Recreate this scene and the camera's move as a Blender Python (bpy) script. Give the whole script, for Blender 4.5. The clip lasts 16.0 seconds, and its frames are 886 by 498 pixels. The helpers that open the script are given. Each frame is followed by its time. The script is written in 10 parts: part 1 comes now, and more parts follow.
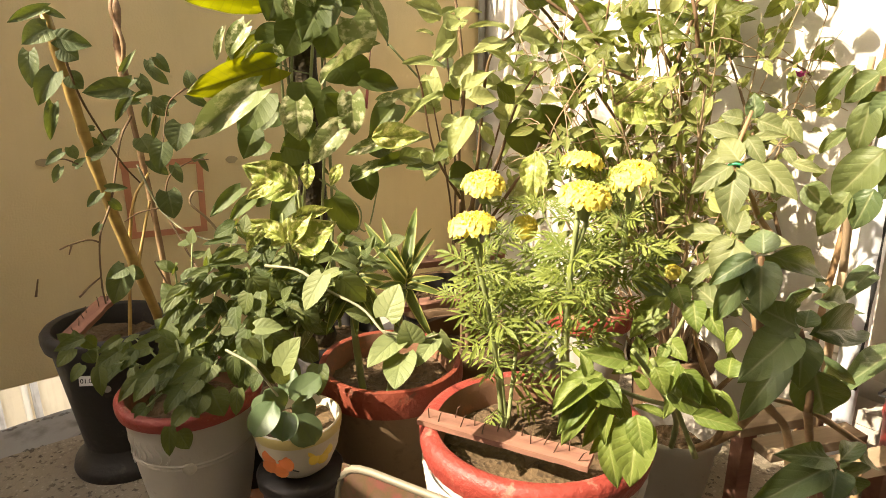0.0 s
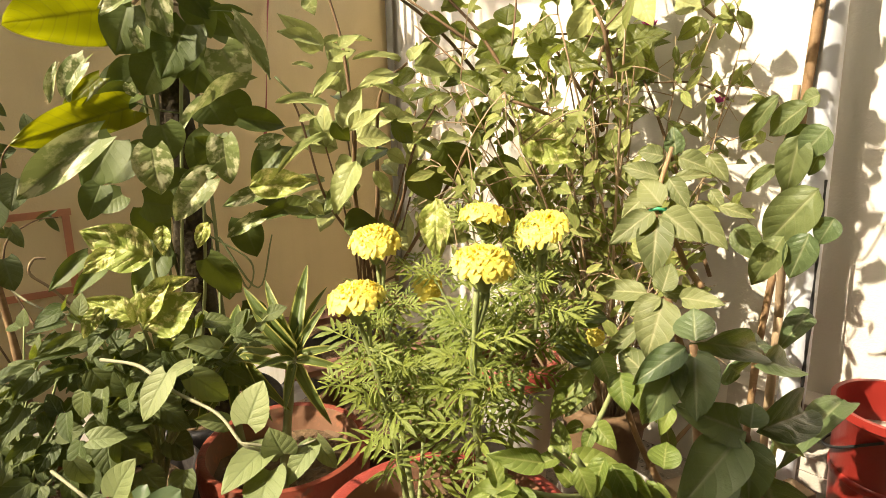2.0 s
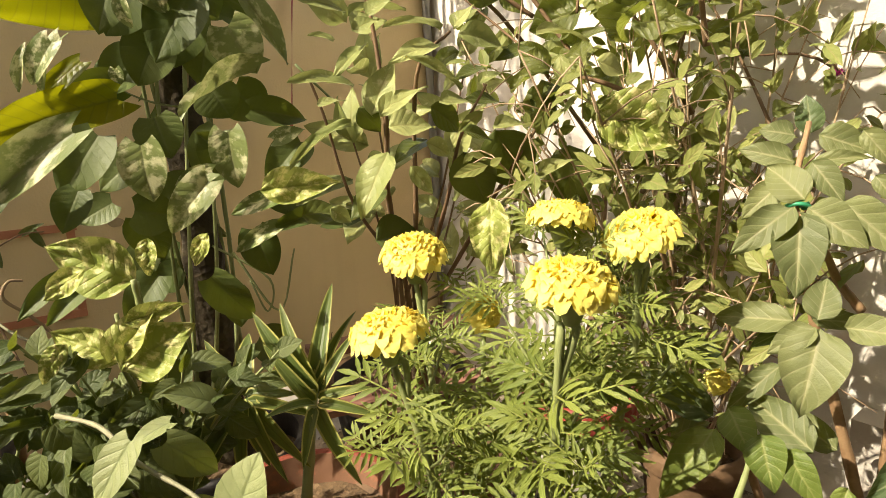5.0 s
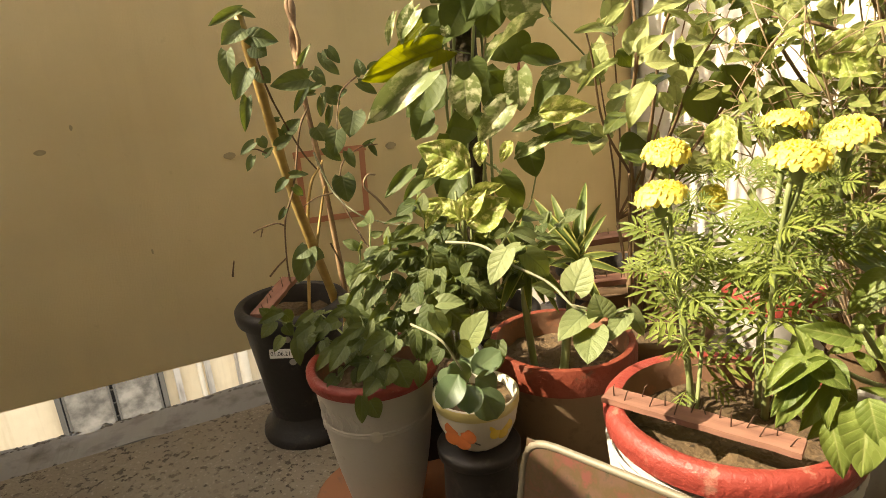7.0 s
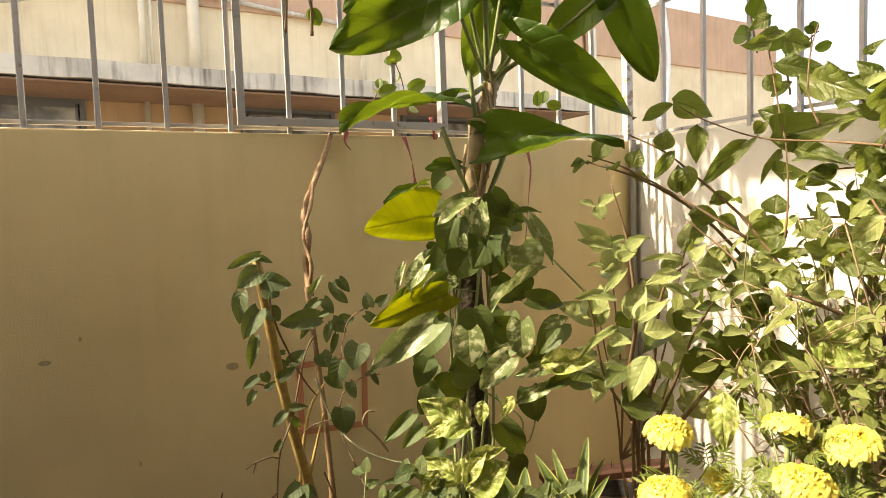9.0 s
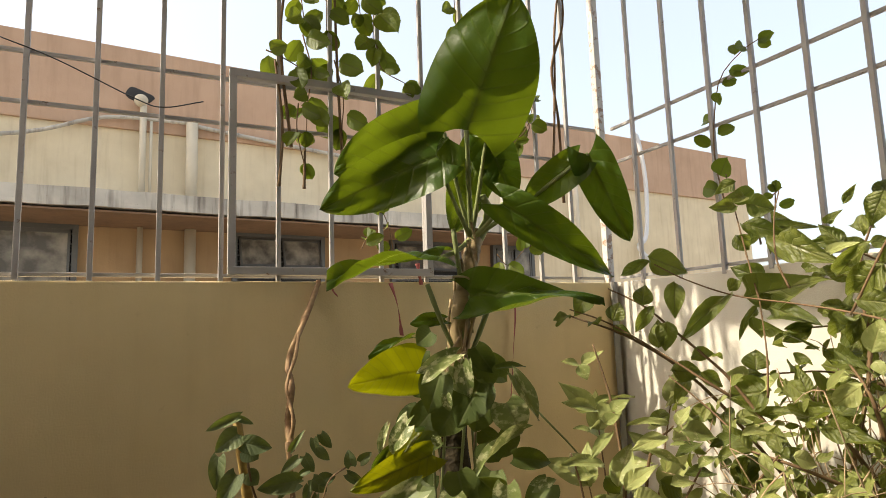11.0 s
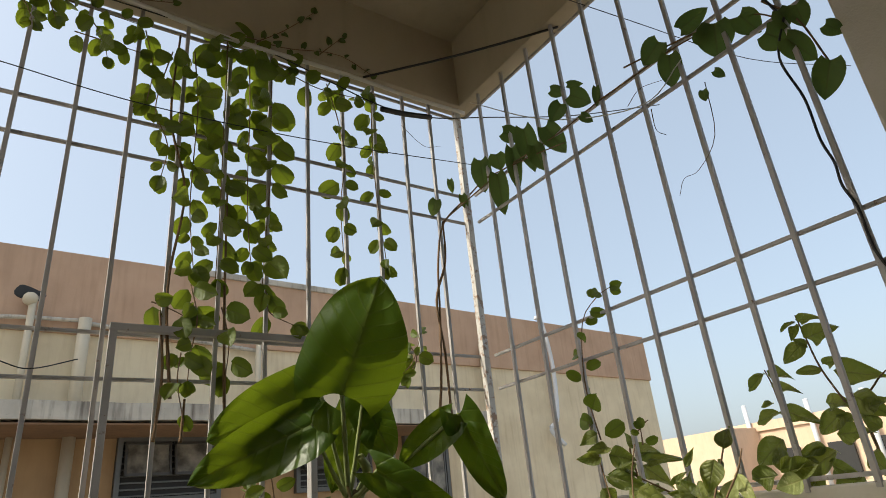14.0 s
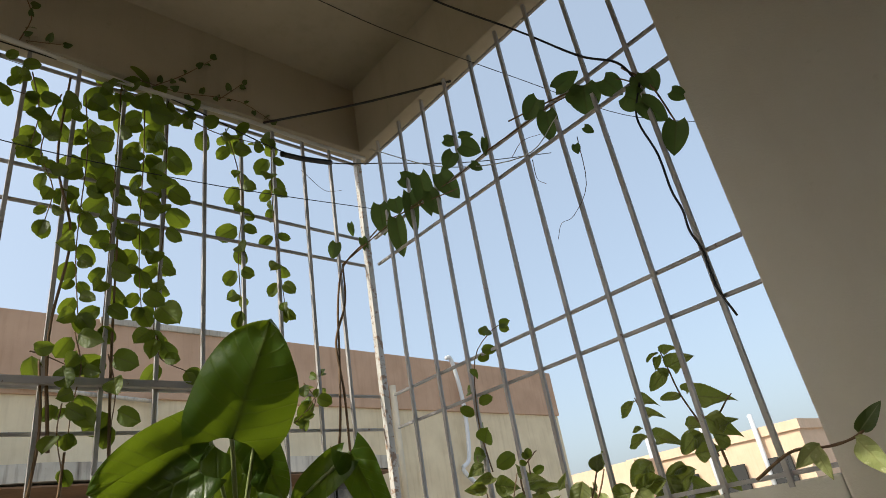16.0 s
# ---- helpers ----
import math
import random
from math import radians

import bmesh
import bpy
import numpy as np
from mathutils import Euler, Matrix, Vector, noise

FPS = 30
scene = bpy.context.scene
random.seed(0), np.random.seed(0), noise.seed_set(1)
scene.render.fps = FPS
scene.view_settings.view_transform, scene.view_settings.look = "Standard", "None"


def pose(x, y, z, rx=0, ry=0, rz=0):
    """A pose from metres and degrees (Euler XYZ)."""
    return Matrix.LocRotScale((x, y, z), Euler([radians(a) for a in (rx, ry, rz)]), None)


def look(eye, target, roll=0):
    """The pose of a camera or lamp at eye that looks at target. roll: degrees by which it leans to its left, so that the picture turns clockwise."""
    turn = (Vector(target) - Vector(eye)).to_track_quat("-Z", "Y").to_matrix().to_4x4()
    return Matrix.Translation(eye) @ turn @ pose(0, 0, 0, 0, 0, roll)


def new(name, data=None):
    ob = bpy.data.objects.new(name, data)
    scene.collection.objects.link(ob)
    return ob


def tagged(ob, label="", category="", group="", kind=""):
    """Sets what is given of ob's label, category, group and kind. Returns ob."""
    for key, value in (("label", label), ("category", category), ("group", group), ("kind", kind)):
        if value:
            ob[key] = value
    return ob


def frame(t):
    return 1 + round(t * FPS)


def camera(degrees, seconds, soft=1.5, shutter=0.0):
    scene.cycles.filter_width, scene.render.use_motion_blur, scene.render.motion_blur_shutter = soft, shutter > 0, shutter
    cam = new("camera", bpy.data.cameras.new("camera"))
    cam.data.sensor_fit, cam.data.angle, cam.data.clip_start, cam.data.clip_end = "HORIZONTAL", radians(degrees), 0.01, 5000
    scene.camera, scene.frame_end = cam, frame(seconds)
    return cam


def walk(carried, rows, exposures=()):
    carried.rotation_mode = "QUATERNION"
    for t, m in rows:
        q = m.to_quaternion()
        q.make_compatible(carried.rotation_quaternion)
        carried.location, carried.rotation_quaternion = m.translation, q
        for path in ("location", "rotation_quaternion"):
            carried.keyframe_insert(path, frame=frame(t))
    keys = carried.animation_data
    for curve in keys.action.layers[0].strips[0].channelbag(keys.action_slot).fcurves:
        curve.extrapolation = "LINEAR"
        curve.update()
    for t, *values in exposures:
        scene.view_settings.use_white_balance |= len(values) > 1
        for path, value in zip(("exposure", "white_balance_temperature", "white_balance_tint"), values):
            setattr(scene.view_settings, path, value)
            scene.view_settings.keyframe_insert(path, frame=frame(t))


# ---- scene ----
cam = camera(71.3, 16.0, soft=0.8)
PATH = [
    (0, (0.093, 0.056, 0.736), (1.242, 1.59, 0.168), 0.0),
    (0.5, (0.082, 0.083, 0.759), (1.163, 1.687, 0.25), 0.2),
    (1, (0.085, 0.083, 0.757), (1.179, 1.669, 0.22), -0.2),
    (1.5, (0.143, 0.086, 0.759), (1.351, 1.582, 0.209), -1.9),
    (2, (0.238, 0.131, 0.756), (1.546, 1.555, 0.246), -1.3),
    (2.5, (0.334, 0.229, 0.716), (1.678, 1.589, 0.131), -0.3),
    (3, (0.408, 0.301, 0.698), (1.75, 1.698, 0.199), -1.6),
    (3.2, (0.431, 0.312, 0.7), (1.809, 1.681, 0.221), -1.3),
    (5.3, (0.295, 0.256, 0.717), (1.421, 1.836, 0.231), -3.8),
    (5.5, (0.231, 0.217, 0.738), (1.235, 1.868, 0.222), -3.7),
    (6, (0.135, 0.157, 0.753), (0.978, 1.909, 0.285), -3.7),
    (6.5, (0.05, 0.111, 0.764), (0.787, 1.903, 0.267), -3.9),
    (7, (0.035, 0.096, 0.72), (0.821, 1.837, 0.127), -4.7),
    (7.5, (0.025, 0.116, 0.737), (0.696, 1.927, 0.218), -5.0),
    (7.8, (0.017, 0.122, 0.766), (0.691, 1.956, 0.341), -4.2),
    (8, (0.026, 0.124, 0.769), (0.669, 1.98, 0.393), -4.1),
    (8.2, (0.028, 0.122, 0.793), (0.722, 1.966, 0.446), -4.8),
    (8.5, (0.048, 0.115, 0.825), (0.803, 1.957, 0.639), -3.8),
    (8.7, (0.052, 0.113, 0.854), (0.849, 1.94, 0.697), -3.0),
    (10.8, (0.054, 0.092, 0.952), (0.943, 1.868, 1.182), -1.7),
    (11, (0.052, 0.09, 0.961), (0.932, 1.868, 1.215), -1.9),
    (11.5, (0.063, 0.079, 0.991), (1.002, 1.815, 1.312), -3.5),
    (12, (0.073, 0.052, 1.02), (1.117, 1.712, 1.415), -3.9),
    (12.5, (0.078, 0.03, 1.05), (1.168, 1.635, 1.535), -4.8),
    (13, (0.082, 0.001, 1.076), (1.18, 1.575, 1.64), -6.1),
    (13.5, (0.084, -0.03, 1.102), (1.175, 1.499, 1.789), -5.8),
    (14, (0.08, -0.046, 1.112), (1.15, 1.453, 1.893), -5.7),
    (14.5, (0.077, -0.075, 1.121), (1.132, 1.364, 2.025), -6.2),
    (15, (0.079, -0.086, 1.124), (1.129, 1.305, 2.105), -6.4),
    (15.5, (0.076, -0.118, 1.111), (1.265, 1.178, 2.064), -8.2),
    (16, (0.078, -0.13, 1.08), (1.35, 1.149, 1.944), -10.1),
]
EXPOSURES = [(0, 2.4, 7400, 12), (3.2, 1.83, 7300, 11), (5.3, 1.82, 7150, 12), (7.0, 2.24, 7700, 9), (8.2, 2.22, 8000, 9), (8.7, 2.08, 7700, 9), (10.8, 1.4, 7200, 9), (13, 0.97, 7000, 5), (14.5, 0.72, 6450, 5), (16, 0.74, 6350, 5)]
walk(cam, [(t, look(eye, target, roll)) for t, eye, target, roll in PATH], EXPOSURES)

# ---- light ----
SUN = Vector((-1.0, 0.25, 1.0)).normalized()
world = bpy.data.worlds.new("world")
scene.world = world
world.use_nodes = True
_n = world.node_tree.nodes
_sky = _n.new("ShaderNodeTexSky")
_sky.sky_type = "NISHITA"
_sky.sun_disc = False
_sky.sun_elevation = math.asin(SUN.z)
_sky.sun_rotation = math.atan2(SUN.x, SUN.y) % (2 * math.pi)
_sky.altitude, _sky.air_density, _sky.dust_density, _sky.ozone_density = 200, 1.0, 6.0, 0.0
_haze = _n.new("ShaderNodeMix")
_haze.data_type = "RGBA"
_haze.inputs["Factor"].default_value = 0.45
_haze.inputs["B"].default_value = (3.0, 3.35, 3.9, 1.0)
world.node_tree.links.new(_sky.outputs[0], _haze.inputs["A"])
world.node_tree.links.new(_haze.outputs["Result"], _n["Background"].inputs[0])
_n["Background"].inputs[1].default_value = 0.15
sun = new("sun", bpy.data.lights.new("sun", "SUN"))
sun.data.energy, sun.data.angle, sun.data.color = 2.5, radians(0.53), (1.0, 0.93, 0.80)
sun.matrix_world = look(SUN * 20, (0, 0, 0))


# ---- materials ----
class Mat:
    """A small builder of node materials."""

    def __init__(self, name, rough=0.6, metal=0.0):
        self.m = bpy.data.materials.new(name)
        self.m.use_nodes = True
        self.t = self.m.node_tree
        self.b = self.t.nodes["Principled BSDF"]
        self.b.inputs["Roughness"].default_value = rough
        self.b.inputs["Metallic"].default_value = metal

    def node(self, kind, **kw):
        n = self.t.nodes.new(kind)
        for k, v in kw.items():
            if k in n.inputs:
                n.inputs[k].default_value = v
        return n

    def link(self, a, b):
        self.t.links.new(a, b)

    def coord(self, which="Object"):
        return self.node("ShaderNodeTexCoord").outputs[which]

    def geo(self):
        return self.node("ShaderNodeNewGeometry").outputs["Position"]

    def noise(self, vec, scale, detail=4.0, rough=0.55):
        n = self.node("ShaderNodeTexNoise", Scale=scale, Detail=detail, Roughness=rough)
        self.link(vec, n.inputs["Vector"])
        return n.outputs["Fac"]

    def ramp(self, fac, stops):
        r = self.node("ShaderNodeValToRGB")
        e = r.color_ramp.elements
        while len(e) < len(stops):
            e.new(0.5)
        for el, (p, c) in zip(e, stops):
            el.position, el.color = p, (*c, 1)
        self.link(fac, r.inputs[0])
        return r.outputs[0]

    def mix(self, fac, a, b, mode="MIX"):
        n = self.t.nodes.new("ShaderNodeMix")
        n.data_type, n.blend_type = "RGBA", mode
        for sock, v in ((n.inputs[0], fac), (n.inputs[6], a), (n.inputs[7], b)):
            if hasattr(v, "is_linked"):
                self.link(v, sock)
            elif isinstance(v, (int, float)):
                sock.default_value = v
            else:
                sock.default_value = (*v, 1)
        return n.outputs[2]

    def math(self, op, a, b=0.0, c=0.0):
        n = self.t.nodes.new("ShaderNodeMath")
        n.operation = op
        for sock, v in zip(n.inputs, (a, b, c)):
            if hasattr(v, "is_linked"):
                self.link(v, sock)
            else:
                sock.default_value = v
        return n.outputs[0]

    def color(self, c):
        if hasattr(c, "is_linked"):
            self.link(c, self.b.inputs["Base Color"])
        else:
            self.b.inputs["Base Color"].default_value = (*c, 1)
        return self

    def bump(self, h, strength=0.3, dist=0.01):
        n = self.node("ShaderNodeBump", Strength=strength, Distance=dist)
        self.link(h, n.inputs["Height"])
        self.link(n.outputs[0], self.b.inputs["Normal"])
        return self


def plaster(name, base, dirt, rough=0.85, streak=0.5, grain=220.0, seed=0.0):
    """Painted plaster with faint trowel relief, stains and vertical run marks."""
    k = Mat(name, rough)
    p = k.geo()
    off = k.node("ShaderNodeVectorMath")
    off.operation = "ADD"
    k.link(p, off.inputs[0])
    off.inputs[1].default_value = (seed, seed * 2, 0)
    p = off.outputs[0]
    run = k.node("ShaderNodeMapping")
    run.inputs["Scale"].default_value = (14, 14, 1.2)
    k.link(p, run.inputs[0])
    big = k.noise(p, 2.1, 6)
    streaks = k.noise(run.outputs[0], 1.0, 5)
    spots = k.noise(p, 34, 3)
    f = k.math("MULTIPLY", k.ramp(big, [(0.35, (0, 0, 0)), (0.72, (1, 1, 1))]), 0.55)
    f = k.math("ADD", f, k.math("MULTIPLY", k.ramp(streaks, [(0.5, (0, 0, 0)), (0.85, (1, 1, 1))]), streak))
    f = k.math("ADD", f, k.math("MULTIPLY", k.ramp(spots, [(0.68, (0, 0, 0)), (0.76, (1, 1, 1))]), 0.25))
    k.color(k.mix(f, base, dirt))
    h = k.math("ADD", k.noise(p, grain, 3), k.math("MULTIPLY", k.noise(p, 9, 4), 2.5))
    return k.bump(h, 0.25, 0.004).m


def metal_paint(name, base, rust, amount=0.6):
    k = Mat(name, 0.45)
    p = k.geo()
    f = k.ramp(k.noise(p, 38, 6, 0.7), [(amount, (0, 0, 0)), (amount + 0.07, (1, 1, 1))])
    f2 = k.ramp(k.noise(p, 7, 4), [(0.4, (0, 0, 0)), (0.8, (1, 1, 1))])
    k.color(k.mix(f, k.mix(f2, base, tuple(c * 0.72 for c in base)), rust))
    return k.bump(k.noise(p, 120, 4), 0.3, 0.002).m


def speckled(name, base, dark, light, scale=120.0, rough=0.8, bump=0.4):
    """Floor of small stones, soil and the like."""
    k = Mat(name, rough)
    p = k.geo()
    v = k.node("ShaderNodeTexVoronoi", Scale=scale)
    k.link(p, v.inputs["Vector"])
    c = k.ramp(v.outputs["Color"], [(0.0, dark), (0.35, base), (0.8, base), (1.0, light)])
    c = k.mix(k.math("MULTIPLY", k.ramp(k.noise(p, 5, 6), [(0.4, (0, 0, 0)), (0.7, (1, 1, 1))]), 0.55), c, dark)
    k.color(c)
    h = k.math("ADD", k.noise(p, scale * 0.6, 5), k.math("MULTIPLY", v.outputs["Distance"], 0.5))
    return k.bump(h, bump, 0.006).m


def wood(name, light, dark, scale=1.0, rough=0.7):
    k = Mat(name, rough)
    p = k.coord("Object")
    mp = k.node("ShaderNodeMapping")
    mp.inputs["Scale"].default_value = (6 * scale, 60 * scale, 60 * scale)
    k.link(p, mp.inputs[0])
    g = k.noise(mp.outputs[0], 1.0, 6, 0.65)
    k.color(k.mix(k.math("MULTIPLY", k.noise(p, 30 * scale, 4), 0.7), k.ramp(g, [(0.3, dark), (0.65, light)]), dark))
    return k.bump(g, 0.4, 0.002).m


def painted_pot(name, base, worn, rough=0.55, at=0.56, relief=0.3):
    k = Mat(name, rough)
    p = k.geo()
    f = k.ramp(k.noise(p, 26, 7, 0.7), [(at, (0, 0, 0)), (at + 0.09, (1, 1, 1))])
    c = k.mix(k.math("MULTIPLY", k.noise(p, 6, 4), 0.5), base, tuple(x * 0.7 for x in base))
    k.color(k.mix(k.math("MULTIPLY", f, 0.8), c, worn))
    return k.bump(k.noise(p, 90, 5), relief, 0.003).m


def plain(name, base, rough=0.5, metal=0.0, var=0.25, scale=25.0):
    k = Mat(name, rough, metal)
    p = k.geo()
    k.color(k.mix(k.math("MULTIPLY", k.noise(p, scale, 5), var * 2), base, tuple(x * 0.5 for x in base)))
    return k.bump(k.noise(p, scale * 6, 4), 0.15, 0.002).m


M_WALL_A = plaster("beige_paint", (0.80, 0.645, 0.365), (0.58, 0.45, 0.24), streak=0.25)
M_WALL_B = plaster("white_paint", (0.68, 0.65, 0.58), (0.50, 0.46, 0.38), streak=0.35, seed=3.0)
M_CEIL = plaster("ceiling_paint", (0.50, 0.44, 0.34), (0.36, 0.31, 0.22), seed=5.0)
M_PILLAR = plaster("pillar_paint", (0.72, 0.68, 0.60), (0.56, 0.51, 0.43), streak=0.15, seed=7.0)


def pitted(name, base, dirt, pit, light):
    """Worn terrazzo: pale chips, sharp dark pits and dusty patches."""
    k = Mat(name, 0.8)
    p = k.geo()
    wob = k.node("ShaderNodeTexNoise", Scale=40.0, Detail=3.0)
    k.link(p, wob.inputs["Vector"])
    wv = k.node("ShaderNodeVectorMath")
    wv.operation = "MULTIPLY_ADD"
    k.link(wob.outputs["Color"], wv.inputs[0])
    wv.inputs[1].default_value = (0.022, 0.022, 0.022)
    k.link(p, wv.inputs[2])
    def cells(scale):
        v = k.node("ShaderNodeTexVoronoi", Scale=scale)
        k.link(wv.outputs[0], v.inputs["Vector"])
        s = k.node("ShaderNodeSeparateColor")
        k.link(v.outputs["Color"], s.inputs[0])
        return v.outputs["Distance"], s.outputs[0]
    d1, r1 = cells(58.0)
    d2, r2 = cells(140.0)
    big = k.noise(p, 4.0, 6)
    c = k.mix(k.ramp(big, [(0.35, (0, 0, 0)), (0.7, (1, 1, 1))]), base, dirt)
    c = k.mix(k.math("MULTIPLY", k.noise(p, 150, 4, 0.7), 0.5), c, tuple(x * 0.45 for x in base))
    chip = k.math("MULTIPLY", k.ramp(d2, [(0.30, (1, 1, 1)), (0.42, (0, 0, 0))]), k.ramp(r2, [(0.72, (0, 0, 0)), (0.76, (1, 1, 1))]))
    c = k.mix(k.math("MULTIPLY", chip, 0.3), c, light)
    hole = k.math("MULTIPLY", k.ramp(k.noise(p, 62, 3, 0.6), [(0.575, (0, 0, 0)), (0.615, (1, 1, 1))]), k.ramp(k.noise(p, 9, 3), [(0.36, (0.25, 0.25, 0.25)), (0.6, (1, 1, 1))]))
    hole = k.math("MAXIMUM", hole, k.math("MULTIPLY", k.ramp(d1, [(0.16, (1, 1, 1)), (0.24, (0, 0, 0))]), k.ramp(r1, [(0.6, (0, 0, 0)), (0.64, (1, 1, 1))])))
    c = k.mix(k.math("MULTIPLY", hole, 0.8), c, pit)
    k.color(c)
    h = k.math("ADD", k.math("MULTIPLY", hole, -1.0), k.math("MULTIPLY", k.noise(p, 160, 4), 0.6))
    return k.bump(h, 0.8, 0.006).m


M_FLOOR = pitted("terrazzo", (0.38, 0.32, 0.235), (0.25, 0.20, 0.14), (0.06, 0.045, 0.03), (0.58, 0.52, 0.42))
M_EDGE = plaster("grey_cement", (0.40, 0.39, 0.37), (0.10, 0.09, 0.08), streak=0.8, grain=60, seed=9.0)
M_RUBBLE = plain("broken_cement", (0.20, 0.185, 0.165), 0.95, 0, 0.4, 60)
M_BAR = metal_paint("bar_paint", (0.43, 0.41, 0.40), (0.19, 0.11, 0.07), 0.62)
M_POST = metal_paint("post_paint", (0.60, 0.58, 0.55), (0.30, 0.20, 0.14), 0.52)
M_SOIL = speckled("soil", (0.125, 0.078, 0.036), (0.055, 0.034, 0.017), (0.22, 0.145, 0.075), 130, 0.95, 0.8)
M_PIPE = plain("white_pipe", (0.62, 0.64, 0.67), 0.4, 0, 0.12, 9)
M_WIRE = plain("black_cable", (0.02, 0.02, 0.02), 0.5)
M_CLOTH = plain("white_tape", (0.72, 0.70, 0.66), 0.7)
M_TWINE = plain("jute_twine", (0.50, 0.40, 0.25), 0.9)
M_RED_TAPE = plain("red_tape", (0.62, 0.26, 0.14), 0.6)
M_STRING = plain("pink_string", (0.45, 0.12, 0.11), 0.8)


# ---- mesh helpers ----
def from_lists(name, verts, faces, mat, smooth=True, uvs=None):
    me = bpy.data.meshes.new(name)
    me.from_pydata([tuple(v) for v in verts], [], faces)
    me.materials.append(mat)
    if smooth:
        me.polygons.foreach_set("use_smooth", [True] * len(me.polygons))
    if uvs is not None:
        layer = me.uv_layers.new(name="UVMap")
        for lp in me.loops:
            layer.data[lp.index].uv = uvs[lp.vertex_index]
    me.update()
    return me


def part(name, bm, mat, parent=None, label="", smooth=False):
    """One mesh object out of a bmesh, under a thing or a part."""
    me = bpy.data.meshes.new(name)
    bm.normal_update()
    bm.to_mesh(me)
    bm.free()
    me.materials.append(mat)
    if smooth:
        me.polygons.foreach_set("use_smooth", [True] * len(me.polygons))
        me.set_sharp_from_angle(angle=radians(40))
    ob = new(name, me)
    if parent is not None:
        ob.parent = parent
    if label:
        tagged(ob, label)
    return ob


def piece(name, me, parent, m=None, label=""):
    ob = new(name, me)
    ob.parent = parent
    if m is not None:
        ob.matrix_basis = m
    if label:
        tagged(ob, label)
    return ob


def thing(name, label, category, at=(0, 0, 0), group="", kind=""):
    ob = new(name)
    ob.empty_display_size = 0.05
    ob.location = at
    return tagged(ob, label, category, group, kind)


def box(bm, lo, hi, bevel=0.0):
    """A box between two corners, with its edges bevelled."""
    m = Matrix.LocRotScale([(a + b) / 2 for a, b in zip(lo, hi)], None, [b - a for a, b in zip(lo, hi)])
    r = bmesh.ops.create_cube(bm, size=1, matrix=m)
    if bevel:
        es = {e for v in r["verts"] for e in v.link_edges}
        bmesh.ops.bevel(bm, geom=list(es), offset=bevel, segments=2, affect="EDGES", profile=0.6)
    return bm


def boxes(*rows, bevel=0.0):
    bm = bmesh.new()
    for lo, hi in rows:
        box(bm, lo, hi, bevel)
    return bm


def lathe_lists(profile, seg=40, squash=1.0):
    """Rings of (radius, height) turned round z."""
    vs, fs = [], []
    for r, z in profile:
        for i in range(seg):
            a = 2 * math.pi * i / seg
            vs.append((r * math.cos(a), r * math.sin(a) * squash, z))
    for j in range(len(profile) - 1):
        for i in range(seg):
            k = (i + 1) % seg
            fs.append((j * seg + i, j * seg + k, (j + 1) * seg + k, (j + 1) * seg + i))
    return vs, fs


def lathe(name, profile, mat, parent, label="", seg=40, squash=1.0):
    vs, fs = lathe_lists(profile, seg, squash)
    me = from_lists(name, vs, fs, mat)
    me.set_sharp_from_angle(angle=radians(50))
    return piece(name, me, parent, None, label)


def spline(points, n):
    """A smooth line through the points."""
    pts = [Vector(p) for p in points]
    if len(pts) == 2:
        return [pts[0].lerp(pts[1], i / n) for i in range(n + 1)]
    ext = [2 * pts[0] - pts[1], *pts, 2 * pts[-1] - pts[-2]]
    out = []
    for i in range(n + 1):
        u = i / n * (len(pts) - 1)
        k = min(int(u), len(pts) - 2)
        f = u - k
        a, b, c, d = ext[k:k + 4]
        out.append(0.5 * (2 * b + (c - a) * f + (2 * a - 5 * b + 4 * c - d) * f * f + (3 * b - a - 3 * c + d) * f ** 3))
    return out


def tube_lists(line, r0, r1=None, sides=6, knots=0.0, rnd=None):
    """A tapered tube along a line of points."""
    r1 = r0 if r1 is None else r1
    vs, fs = [], []
    up = Vector((0.3, 0.2, 1)).normalized()
    n = len(line)
    for i, p in enumerate(line):
        d = (line[min(i + 1, n - 1)] - line[max(i - 1, 0)])
        d = d.normalized() if d.length > 1e-9 else Vector((0, 0, 1))
        x = d.cross(up)
        x = x.normalized() if x.length > 1e-4 else Vector((1, 0, 0))
        y = d.cross(x)
        r = r0 + (r1 - r0) * i / max(n - 1, 1)
        if knots and rnd:
            r *= 1 + knots * rnd.uniform(-1, 1)
        for k in range(sides):
            a = 2 * math.pi * k / sides
            vs.append(p + x * (r * math.cos(a)) + y * (r * math.sin(a)))
    for i in range(n - 1):
        for k in range(sides):
            q = (k + 1) % sides
            fs.append((i * sides + k, i * sides + q, (i + 1) * sides + q, (i + 1) * sides + k))
    fs.append(tuple(range(sides - 1, -1, -1)))
    fs.append(tuple((n - 1) * sides + k for k in range(sides)))
    return vs, fs


def tube(name, points, r0, mat, parent=None, r1=None, n=None, sides=6, label="", knots=0.0, rnd=None):
    line = spline(points, n or 6 * (len(points) - 1))
    vs, fs = tube_lists(line, r0, r1, sides, knots, rnd)
    me = from_lists(name, vs, fs, mat)
    if parent is None:
        return new(name, me)
    return piece(name, me, parent, None, label)


def join_lists(acc, vs, fs):
    k = len(acc[0])
    acc[0].extend(vs)
    acc[1].extend(tuple(i + k for i in f) for f in fs)


